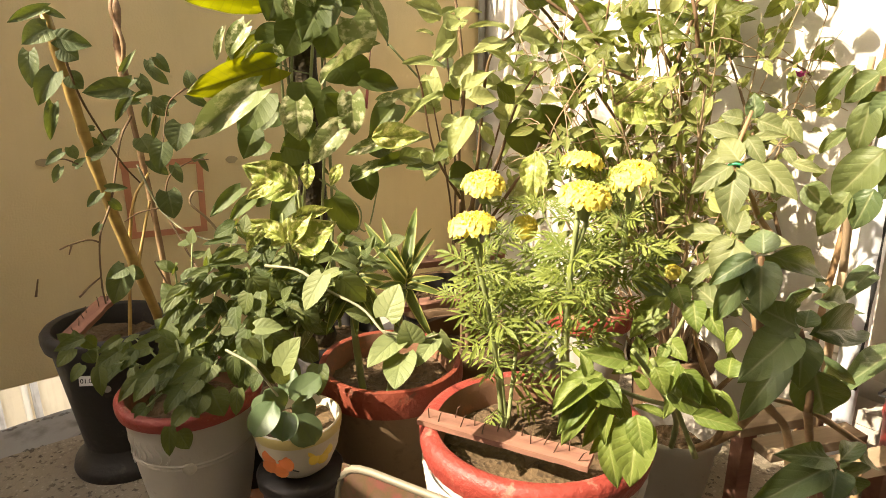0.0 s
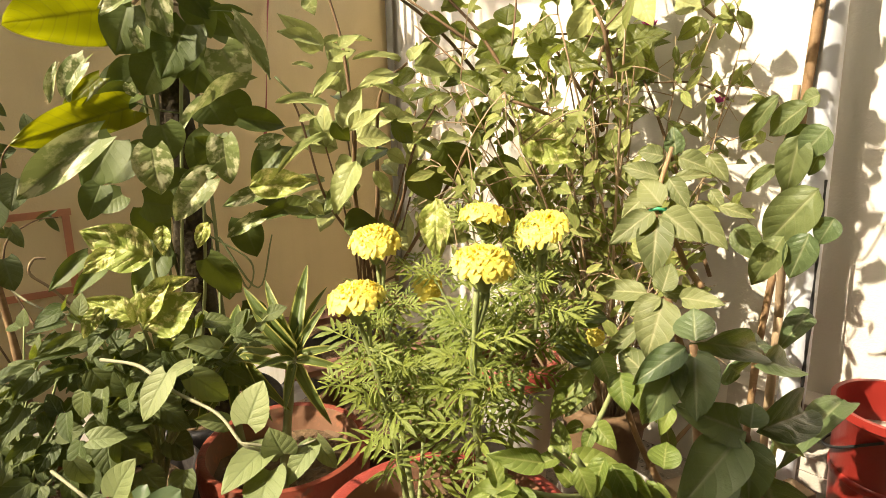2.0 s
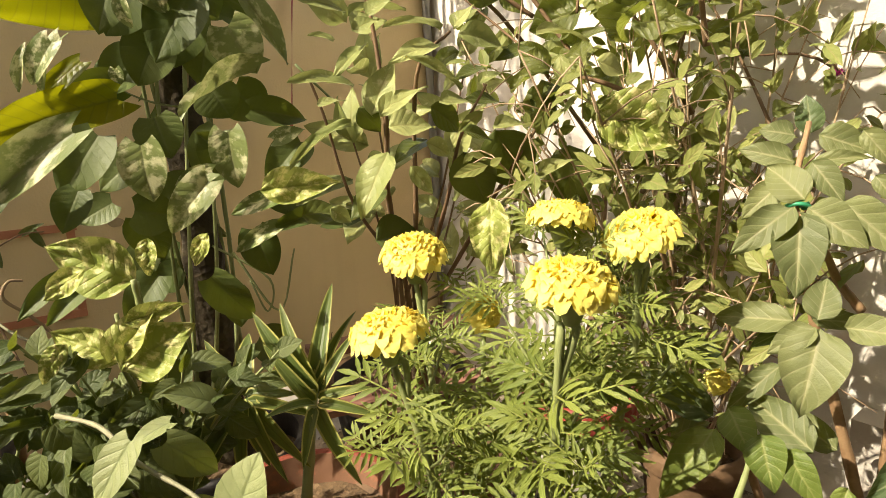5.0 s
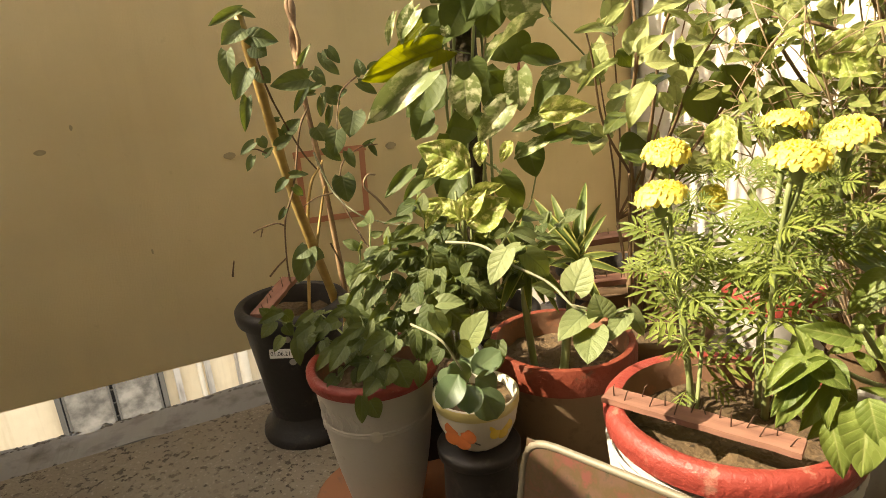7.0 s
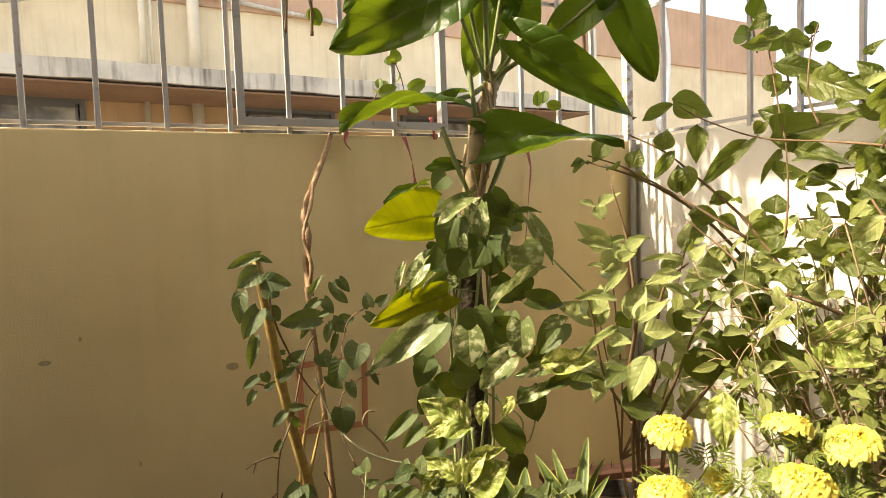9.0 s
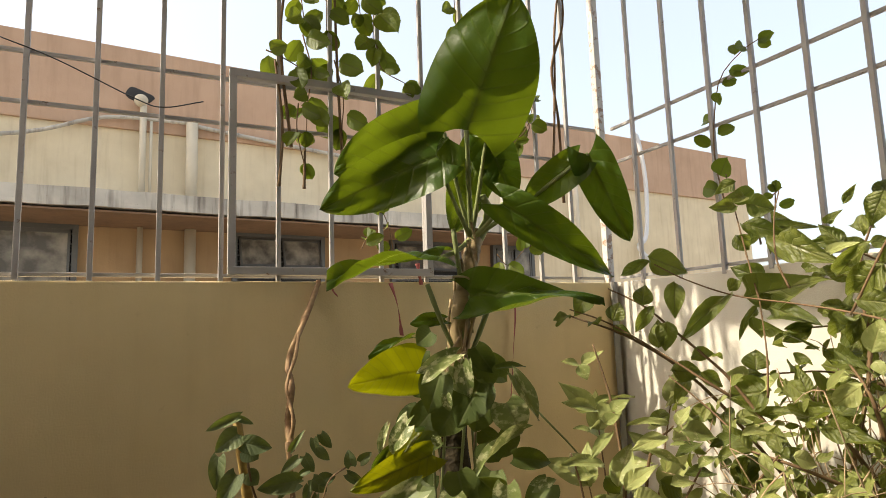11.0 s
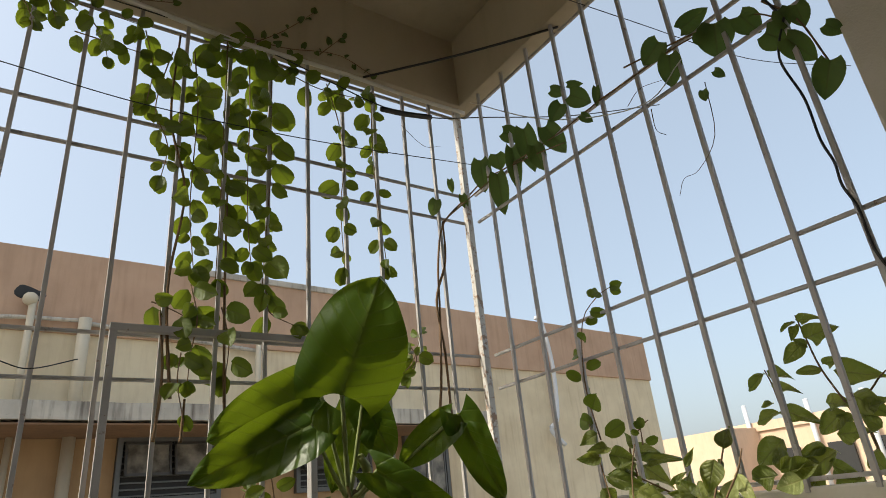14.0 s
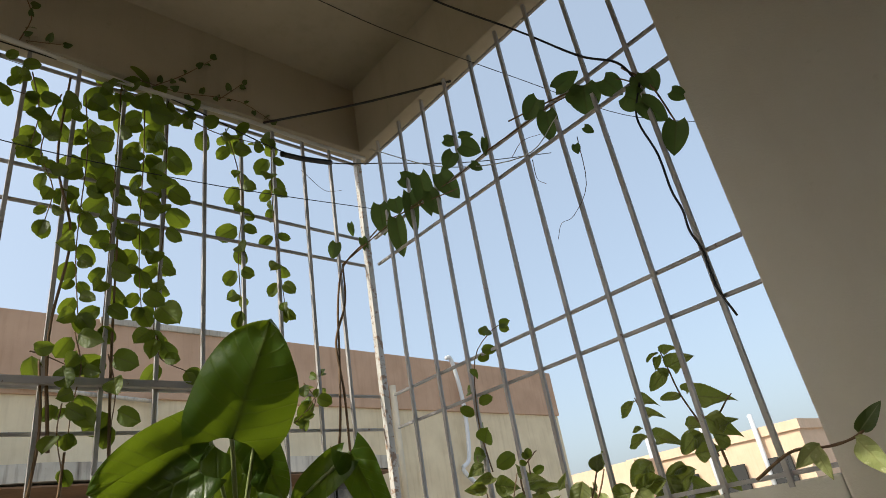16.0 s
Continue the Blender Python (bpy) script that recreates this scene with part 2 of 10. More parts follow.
# ---- structure ----
FLOOR, TOP, CEIL = -0.06, 1.09, 2.66
WY, WX = 1.65, 1.45
ob = part("floor", boxes(((-1.6, -1.6, -0.26), (1.6, WY - 0.13, FLOOR)), bevel=0.004), M_FLOOR)
tagged(ob, "worn speckled terrazzo balcony floor, grey brown and dusty", "floor", kind="structure")
bm = boxes(((-1.6, WY - 0.13, -0.26), (1.6, WY + 0.015, FLOOR - 0.004)))
bmesh.ops.subdivide_edges(bm, edges=[e for e in bm.edges if abs(e.verts[0].co.x - e.verts[1].co.x) > 1], cuts=160)
for v in bm.verts:
    if v.co.z > -0.2:
        v.co.z += 0.012 * noise.noise(v.co * 9) - (0.004 if v.co.y > WY else 0)
        v.co.y += 0.014 * noise.noise(v.co * 14 + Vector((4, 0, 0))) if v.co.y > WY else 0.012 * noise.noise(v.co * 6)
ob = part("floor_edge", bm, M_EDGE)
rub = random.Random(77)
acc = ([], [])
for k in range(420):
    x, sz = rub.uniform(-1.2, 1.4), rub.uniform(0.002, 0.006)
    y0 = (WY - 0.006 if k % 3 else WY - 0.130) + rub.gauss(0, 0.004)
    n0 = len(acc[0])
    acc[0].extend(Vector((x, y0, FLOOR - 0.003)) + Vector(d) * sz * rub.uniform(0.6, 1.3) for d in ((1.6, 0, 0), (0, 1, 0), (-1.6, 0, 0), (0, -1, 0), (0.2, 0.1, 0.8)))
    acc[1].extend(tuple(n0 + i for i in f) for f in ((0, 1, 4), (1, 2, 4), (2, 3, 4), (3, 0, 4)))
rb = piece("rubble", from_lists("rubble", *acc, M_RUBBLE, False), ob)
tagged(rb, kind="stuff")
tagged(ob, "broken grey cement strip along the balcony edge", "floor edge", kind="structure")
bm = boxes(((-1.5, WY, 0.033), (WX, WY + 0.10, TOP)), bevel=0.004)
tagged(part("wall_north", bm, M_WALL_A), "beige painted plaster parapet wall with stains and dark marks", "wall", kind="structure")
bm = boxes(((WX, 0.312, -0.26), (WX + 0.10, WY + 0.10, TOP)), bevel=0.004)
tagged(part("wall_east", bm, M_WALL_B), "whitewashed plaster parapet wall with sun patches", "wall", kind="structure")
bm = boxes(((WX - 0.002, -1.6, -0.26), (WX + 0.30, 0.311, 3.05)), bevel=0.006)
tagged(part("pillar", bm, M_PILLAR), "plain grey cream plastered full height pillar", "pillar", kind="structure")
tagged(part("wall_south", boxes(((-1.6, -1.6, -0.26), (1.6, -1.5, 3.05))), M_PILLAR), "plain cream plastered house wall", "wall", kind="structure")
tagged(part("wall_west", boxes(((-0.85, 0.63, -0.26), (-0.75, WY + 0.1, 1.37)), bevel=0.004), M_PILLAR), "plain cream plastered side wall", "wall", kind="structure")
# Added out of view: throws the shade of the person holding the camera.
tagged(part("wall_southwest", boxes(((-1.6, -1.5, -0.26), (-0.55, 0.625, 3.05)), bevel=0.004), M_PILLAR), "unseen cream plastered block added to shade the front pots", "wall", kind="structure")
# Unseen west edge, placed to throw the shadow line on the east wall.
SLAB = -0.27
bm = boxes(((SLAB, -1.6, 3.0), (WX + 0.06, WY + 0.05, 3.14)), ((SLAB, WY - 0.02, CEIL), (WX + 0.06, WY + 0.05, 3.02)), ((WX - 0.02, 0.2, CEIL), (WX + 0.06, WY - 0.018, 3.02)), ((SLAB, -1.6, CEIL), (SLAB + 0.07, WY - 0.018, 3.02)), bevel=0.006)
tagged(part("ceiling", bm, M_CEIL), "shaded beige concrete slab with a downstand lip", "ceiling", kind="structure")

# ---- grille ----
RAILS = (1.105, 1.489, 1.606, 2.132, 2.250, 2.62)


def bar(bm, a, b, w):
    """A square bar between two points that run along one axis."""
    a, b = Vector(a), Vector(b)
    box(bm, [min(p, q) - w / 2 * (abs(p - q) < 1e-6) for p, q in zip(a, b)], [max(p, q) + w / 2 * (abs(p - q) < 1e-6) for p, q in zip(a, b)], 0.0012)


def grille(name, axis, fixed, lo, hi, uprights, label):
    g = thing(name, label, "window grille", kind="structure")
    def pt(u, z, off=0.0):
        return (u, fixed + off, z) if axis == "x" else (fixed + off, u, z)
    for z in RAILS:
        bm = bmesh.new()
        bar(bm, pt(lo, z, 0.012), pt(hi, z, 0.012), 0.0095)
        part("rail", bm, M_BAR, g)
    for u in uprights:
        bm = bmesh.new()
        bar(bm, pt(u, TOP - 0.01), pt(u, CEIL + 0.01), 0.0115)
        part("bar", bm, M_BAR, g)
    return g


GY, GX = WY + 0.010, 1.453
UPA = [0.2275 + 0.1378 * k for k in range(-12, 4)] + [0.774, 0.908, 1.038, 1.168, 1.293]
UPB = [0.405 + 0.1365 * k for k in range(5)] + [1.093, 1.230, 1.378, 1.528]
ga = grille("grille_north", "x", GY, -1.5, GX - 0.03, UPA, "grey painted iron bar grille over the beige parapet")
gb = grille("grille_east", "y", GX, 0.312, GY - 0.02, UPB, "grey painted iron bar grille over the white parapet")
bm = bmesh.new()
bar(bm, (GX - 0.020, GY, TOP - 0.01), (GX - 0.020, GY, CEIL + 0.01), 0.024)
part("corner_post", bm, M_POST, ga, "white painted corner post with worn patches")
bm = bmesh.new()
for x in (0.250, 0.778):
    bar(bm, (x, GY - 0.014, 1.115), (x, GY - 0.014, 1.615), 0.018)
for z in (1.115, 1.615):
    bar(bm, (0.241, GY - 0.014, z), (0.787, GY - 0.014, z), 0.020)
part("hatch_frame", bm, M_BAR, ga, "hinged grey steel opening frame")

# ---- outside ----
M_BAND = plaster("terracotta_plaster", (0.50, 0.335, 0.23), (0.36, 0.23, 0.15), streak=0.6, seed=11.0, grain=60)
M_CREAM = plaster("cream_plaster", (0.70, 0.60, 0.42), (0.50, 0.40, 0.26), streak=0.6, seed=13.0, grain=60)
# Ochre paint taken darker, so the colour holds the shade below the ledge.
M_OCHRE = plaster("shaded_ochre_plaster", (0.37, 0.245, 0.13), (0.25, 0.155, 0.08), streak=0.5, seed=15.0, grain=60)
M_LEDGE = plaster("stained_concrete", (0.55, 0.51, 0.44), (0.10, 0.085, 0.07), streak=0.9, seed=17.0, grain=60)
M_ALU = plain("aluminium", (0.13, 0.13, 0.125), 0.4, 0.6)
M_DRAIN = plain("cream_drain_pipe", (0.60, 0.53, 0.40), 0.5, 0, 0.2, 9)
# Near-black fill that paints the darkness inside windows and the wall hole.
M_DARK = plain("painted_dark_fill", (0.03, 0.03, 0.03), 0.8)
k = Mat("window_glass", 0.22)
k.color(k.ramp(k.noise(k.geo(), 5, 5), [(0.38, (0.09, 0.085, 0.075)), (0.68, (0.30, 0.28, 0.24))]))
k.b.inputs["IOR"].default_value = 1.5
M_GLASS = k.m
BY = 5.5
house = thing("apartment_building", "neighbouring building with cream walls, terracotta parapet and stained ledge", "building", (0, BY, 0), kind="structure")
house.location = (0.395, -0.004, -0.445)
house.rotation_euler.z = radians(4.4)
house.scale = (1.46, 1.46, 1.46)
part("wall", boxes(((-14, BY, -9.0), (8.25, BY + 6, 2.70))), M_CREAM, house)
part("parapet", boxes(((-14.0, BY - 0.03, 2.63), (8.27, BY + 0.22, 3.315)), ((8.05, BY + 0.22, 2.63), (8.27, BY + 6, 3.315)), bevel=0.01), M_BAND, house, "flaking terracotta coloured parapet")
part("parapet_cap", boxes(((1.50, BY - 0.05, 3.275), (3.12, BY + 0.24, 3.335)), bevel=0.008), M_LEDGE, house, "loose grey coping slab")
bm = boxes(((-14, BY - 0.70, 1.855), (4.18, BY + 0.02, 1.98)))
bmesh.ops.subdivide_edges(bm, edges=[e for e in bm.edges if abs(e.verts[0].co.x - e.verts[1].co.x) > 1], cuts=220)
for v in bm.verts:
    v.co.z += 0.012 * noise.noise(v.co * 3.1)
    v.co.y += 0.012 * noise.noise(v.co * 4.7)
part("ledge", bm, M_LEDGE, house, "stained concrete sunshade ledge with peeling paint")
# Thin slab added below the ledge; its dark brown paints the underside's shade.
part("soffit", boxes(((-14, BY - 0.68, 1.827), (4.16, BY - 0.014, 1.839))), plaster("shaded_soffit", (0.22, 0.13, 0.075), (0.12, 0.07, 0.04), streak=0.6, seed=29.0, grain=60), house, "brown underside of the ledge with its shade painted in")
part("recess_wall", boxes(((-14, BY - 0.012, 0.2), (4.18, BY + 0.02, 1.855))), M_OCHRE, house, "ochre painted wall under the ledge, darkened for shade")


def window(parent, x0, x1, z0, z1, tilt, y=None):
    y = BY - 0.02 if y is None else y
    w = new("window")
    w.parent = parent
    w.location = (0, 0, 0)
    bm = boxes(((x0 - 0.03, y - 0.05, z0 - 0.03), (x0 + 0.01, y + 0.01, z1 + 0.03)), ((x1 - 0.01, y - 0.05, z0 - 0.03), (x1 + 0.03, y + 0.01, z1 + 0.03)), ((x0, y - 0.05, z1 - 0.01), (x1, y + 0.01, z1 + 0.03)), ((x0, y - 0.05, z0 - 0.03), (x1, y + 0.01, z0 + 0.01)), bevel=0.003)
    part("frame", bm, M_ALU, w)
    # Flat dark sheet in place of an unlit room.
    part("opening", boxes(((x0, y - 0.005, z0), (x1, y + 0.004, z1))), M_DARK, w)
    xm = (x0 + x1) / 2
    for a, b in ((x0 + 0.02, xm - 0.012), (xm + 0.012, x1 - 0.02)):
        drop = (z1 - z0) * (0.64 if tilt else 0.96)
        bm = boxes(((a, -0.012, -drop + 0.01), (b, -0.006, 0)))
        me = part("pane", bm, M_GLASS, w)
        me.matrix_basis = Matrix.Translation((0, y - 0.03, z1 - 0.01)) @ Matrix.Rotation(radians(-tilt), 4, "X")
        fr = boxes(((a, -0.02, -drop), (a + 0.018, 0, 0)), ((b - 0.018, -0.02, -drop), (b, 0, 0)), ((a, -0.02, -drop), (b, 0, -drop + 0.022)), ((a, -0.02, -0.03), (b, 0, 0)), bevel=0.002)
        f = part("sash", fr, M_ALU, w)
        f.matrix_basis = me.matrix_basis
    bm = bmesh.new()
    n = 9
    for i in range(n):
        z = z0 + (z1 - z0) * (i + 0.5) / n
        box(bm, (x0, y - 0.028, z - 0.006), (x1, y - 0.02, z + 0.006))
    part("bars", bm, M_ALU, w)
    return w


window(house, -1.30, -0.27, 1.10, 1.80, 0)
window(house, 0.915, 1.67, 1.37, 1.805, 16)
window(house, 2.40, 3.14, 1.37, 1.805, 16)
window(house, 3.6, 4.1, 1.2, 1.80, 0)
window(house, -0.88, -0.14, -2.27, -1.17, 0)
window(house, -4.4, -3.4, -1.95, -0.95, 0)
window(house, -4.2, -3.2, 1.10, 1.80, 0)
for x, z0, z1, r in ((0.175, 1.98, 2.86, 0.026), (0.545, 1.98, 2.745, 0.048), (0.545, -8.9, 1.855, 0.045), (0.175, -8.9, 1.855, 0.022), (0.235, 1.98, 2.70, 0.012), (1.98, 1.98, 2.70, 0.026), (4.77, 1.2, 2.89, 0.04)):
    tube("drain_pipe", [(x, BY - 0.09, z0), (x, BY - 0.09, z1)], r, M_DRAIN, house, n=2, sides=12, label="cream plastic drain pipe")
tube("drain_pipe", [(0.52, BY - 0.06, 2.72), (1.2, BY - 0.06, 2.66), (1.98, BY - 0.06, 2.60)], 0.018, M_LEDGE, house, sides=8)
tube("drain_pipe", [(-2.5, BY - 0.07, 2.28), (-0.8, BY - 0.07, 2.46), (-0.1, BY - 0.07, 2.69), (0.5, BY - 0.07, 2.73)], 0.016, M_LEDGE, house, sides=8)
# Flattened dark blob paints the unlit depth of the hole.
bm = bmesh.new()
bmesh.ops.create_uvsphere(bm, u_segments=18, v_segments=10, radius=0.10, matrix=Matrix.Translation((0.15, BY - 0.03, 2.92)) @ Matrix.Diagonal((1, 0.12, 0.62, 1)))
for v in bm.verts:
    v.co.x += 0.03 * noise.noise(v.co * 14)
    v.co.z += 0.03 * noise.noise(v.co * 14 + Vector((5, 0, 0)))
part("wall_hole", bm, M_DARK, house, "broken hole round the pipe outlet, its dark inside painted flat")
bm = bmesh.new()
bmesh.ops.create_icosphere(bm, subdivisions=2, radius=0.055, matrix=Matrix.Translation((0.155, BY - 0.09, 2.86)))
part("pipe_elbow", bm, M_DRAIN, house, smooth=True)
tube("drain_pipe", [(5.78, BY - 0.1, 3.33), (5.87, BY - 0.12, 3.28), (5.98, BY - 0.1, 2.706), (5.92, BY - 0.1, 2.05), (5.77, BY - 0.1, 1.89), (5.98, BY - 0.1, 1.70)], 0.028, M_PIPE, house, sides=10, label="white overflow pipe")
for x in (-0.03, 0.22, 0.48, 0.80):
    part("pilaster", boxes(((x, BY - 0.05, -8.9), (x + 0.05, BY + 0.01, 0.2))), M_LEDGE, house)

far = thing("far_building", "pale peach flat roofed building in the distance", "building", kind="structure")
M_PEACH = plaster("peach_plaster", (0.68, 0.50, 0.36), (0.55, 0.40, 0.28), seed=19.0, grain=30)
part("wall", boxes(((26, 9, -9), (46, 16.5, 3.2)), ((25.9, 8.9, 3.0), (46, 16.6, 3.36)), ((24, 15, -9), (30, 19.5, 3.15))), M_PEACH, far)
for x, y, h in ((25.8, 15.2, 4.1), (25.8, 12.6, 3.9), (25.8, 10.5, 3.9)):
    tube("vent_pipe", [(x, y, 0.5), (x, y, h)], 0.09, M_PIPE, far, n=2, sides=8)
# Distant windows are plain dark sheets for unlit rooms.
for y in (9.6, 11.4, 13.4, 15.2):
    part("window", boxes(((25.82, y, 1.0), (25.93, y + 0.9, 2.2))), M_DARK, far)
gm = speckled("ground_dust", (0.30, 0.26, 0.20), (0.16, 0.14, 0.11), (0.42, 0.38, 0.32), 0.6)
tagged(part("ground", boxes(((-600, -600, -9.2), (600, 600, -9.0))), gm), "dusty brown ground far below the balcony", "ground", kind="structure")

# ---- plant helpers ----
def leaf_material(name, dark, light, vein, rough=0.38, patch=None, patch_at=0.55, edge=None, veins=7.0, glow=0.38, spec=0.28, transl=None, vein_at=0.22, blot_at=0.28, relief=0.20, pscale=6.5):
    """A leaf: midrib and side veins along its UV, blotches, and light that shines through."""
    dark, light, vein, patch, edge = [None if q is None else tuple(k * x for k, x in zip((0.84, 0.81, 0.74), q)) for q in (dark, light, vein, patch, edge)]
    k = Mat(name, rough)
    uv = k.node("ShaderNodeUVMap").outputs[0]
    sep = k.node("ShaderNodeSeparateXYZ")
    k.link(uv, sep.inputs[0])
    u = k.math("ABSOLUTE", k.math("MULTIPLY_ADD", sep.outputs[0], 2.0, -1.0))
    v = sep.outputs[1]
    info = k.node("ShaderNodeObjectInfo").outputs["Random"]
    isle = k.node("ShaderNodeNewGeometry").outputs["Random Per Island"]
    rnd = k.math("FRACT", k.math("ADD", k.math("MULTIPLY", info, 3.7), isle))
    rib = k.math("SUBTRACT", 1.0, k.math("SMOOTH_MIN", k.math("MULTIPLY", u, 9.0), 1.0, 0.2))
    ph = k.math("FRACT", k.math("SUBTRACT", k.math("MULTIPLY", v, veins), k.math("MULTIPLY", u, 1.7)))
    side = k.math("ABSOLUTE", k.math("SUBTRACT", ph, 0.5))
    side_line = k.math("MULTIPLY", k.math("SUBTRACT", 1.0, k.math("SMOOTH_MIN", k.math("MULTIPLY", side, 11.0), 1.0, 0.6)), vein_at)
    vm = k.math("MINIMUM", k.math("ADD", k.math("MAXIMUM", rib, 0.0), k.math("MAXIMUM", side_line, 0.0)), 1.0)
    p = k.coord("Object")
    off = k.node("ShaderNodeVectorMath")
    off.operation = "ADD"
    k.link(p, off.inputs[0])
    comb = k.node("ShaderNodeCombineXYZ")
    k.link(k.math("MULTIPLY", rnd, 13.0), comb.inputs[0])
    k.link(comb.outputs[0], off.inputs[1])
    n1 = k.noise(off.outputs[0], 2.2, 5)
    n2 = k.noise(off.outputs[0], 14.0, 4, 0.7)
    c = k.mix(k.math("MULTIPLY_ADD", rnd, 0.75, k.math("MULTIPLY_ADD", n1, 0.9, -0.45)), dark, light)
    c = k.mix(k.math("MULTIPLY", n2, blot_at), c, tuple(x * 0.6 for x in dark))
    if patch is not None:
        blot = k.ramp(k.math("ADD", k.math("MULTIPLY", k.noise(off.outputs[0], pscale, 4, 0.6), 0.8), k.math("MULTIPLY", k.math("SUBTRACT", 1.0, k.math("MULTIPLY", side, 2.0)), 0.05 if pscale > 4 else 0.02)), [(patch_at, (0, 0, 0)), (patch_at + 0.1, (1, 1, 1))])
        c = k.mix(blot, c, patch)
    if edge is not None:
        c = k.mix(k.ramp(u, [(0.72, (0, 0, 0)), (0.80, (1, 1, 1))]), c, edge)
    c = k.mix(k.math("MULTIPLY", vm, 0.6), c, vein)
    spot = k.ramp(k.noise(off.outputs[0], 22.0, 3), [(0.72, (0, 0, 0)), (0.76, (1, 1, 1))])
    c = k.mix(k.math("MULTIPLY", spot, 0.35), c, (0.24, 0.20, 0.07))
    k.color(c)
    k.b.inputs["Specular IOR Level"].default_value = spec
    bm = k.node("ShaderNodeBump", Strength=relief, Distance=0.010)
    k.link(k.math("ADD", k.math("MULTIPLY", vm, -1.0), k.math("ADD", k.math("MULTIPLY", side, 0.5), k.math("MULTIPLY", n2, 0.6))), bm.inputs["Height"])
    k.link(bm.outputs[0], k.b.inputs["Normal"])
    tr = k.node("ShaderNodeBsdfTranslucent")
    k.link(k.mix(k.math("MULTIPLY", vm, 0.95), k.mix(0.7, c, transl or (0.42, 0.50, 0.03)), tuple(0.25 * x for x in (transl or (0.42, 0.50, 0.03)))), tr.inputs[0])
    mx = k.node("ShaderNodeMixShader")
    mx.inputs[0].default_value = glow if transl else glow * 0.6
    k.link(k.b.outputs[0], mx.inputs[1])
    k.link(tr.outputs[0], mx.inputs[2])
    k.link(mx.outputs[0], k.t.nodes["Material Output"].inputs[0])
    return k.m


def half_width(shape, v):
    if shape == "lance":
        return max(0.0, math.sin(math.pi * v ** 0.85)) ** 1.1
    if shape == "ovate":
        return max(0.0, math.sin(math.pi * min(1, v) ** 0.72)) ** 0.9 * (1 - 0.12 * v)
    if shape == "acum":
        return 2.62 * v ** 0.55 * max(0.0, 1 - v) ** 0.9
    if shape == "round":
        return max(0.0, 1 - (2 * v - 1) ** 2) ** 0.5
    if shape == "strap":
        return min(1.0, (v + 0.02) * 9) ** 0.5 * max(0.0, 1 - v ** 2.6) ** 0.8
    if shape == "heart":
        return max(0.0, 1 - ((v - 0.3) / 0.7) ** 1.9) ** 0.9 if v > 0.3 else max(0.0, 1 - ((0.3 - v) / 0.36) ** 2) ** 0.5
    if shape == "broad":
        return max(0.0, 1 - ((v - 0.2) / 0.8) ** 2.2) ** 0.74 if v > 0.2 else 1 - 0.32 * ((0.2 - v) / 0.2) ** 2
    return 1.0


def leaf_mesh(name, mat, shape, width, fold=0.25, droop=0.25, wave=0.03, teeth=0.0, twist=0.0, n=9, m=3, seed=0, lobe=0.0, crumple=0.0):
    """A leaf of length 1 along y, with its upper face along z."""
    rnd = random.Random(seed)
    ph = rnd.uniform(0, 6)
    vs, uvs, fs = [], [], []
    for i in range(n + 1):
        v = i / n
        w = half_width(shape, v) * width / 2
        if teeth and i % 2 and i < n:
            w *= 1 - teeth
        for j in range(-m, m + 1):
            u = j / m
            x = u * w
            y = v - lobe * abs(u) ** 1.6 * max(0.0, 1 - v / 0.45) ** 1.5
            z = fold * abs(x) - droop * v * v + wave * math.sin(5 * v + ph + 2 * u) * abs(u) + twist * x * v
            if crumple:
                z += crumple * noise.noise(Vector((u * 2.2, v * 6, seed * 1.7)))
            vs.append((x, y, z))
            uvs.append((u * 0.5 + 0.5, v))
    k = 2 * m + 1
    for i in range(n):
        for j in range(k - 1):
            a = i * k + j
            fs.append((a, a + 1, a + k + 1, a + k))
    return from_lists(name, vs, fs, mat, True, uvs)


EYE = Vector((0.0, 0.0, 0.75))
LIGHTWARD = (SUN + Vector((0, 0, 0.45))).normalized()


def leaf_matrix(base, tip, w=1.0, face=0.55, roll=0.0, up=None):
    """Lays a unit leaf from base to tip; face: how far it turns from the light to the balcony's open side."""
    b, t = Vector(base), Vector(tip)
    y = t - b
    ln = max(y.length, 1e-4)
    y.normalize()
    nrm = (EYE - b).normalized() * face + LIGHTWARD * (1 - face)
    if up is not None:
        nrm = Vector(up)
    nrm = nrm - y * nrm.dot(y)
    if nrm.length < 1e-3:
        nrm = y.orthogonal()
    nrm.normalize()
    x = y.cross(nrm).normalized()
    r = Matrix((x, y, nrm)).transposed().to_4x4()
    return Matrix.Translation(b) @ r @ Matrix.Rotation(radians(roll), 4, "Y") @ Matrix.Diagonal((ln * w, ln, ln, 1))


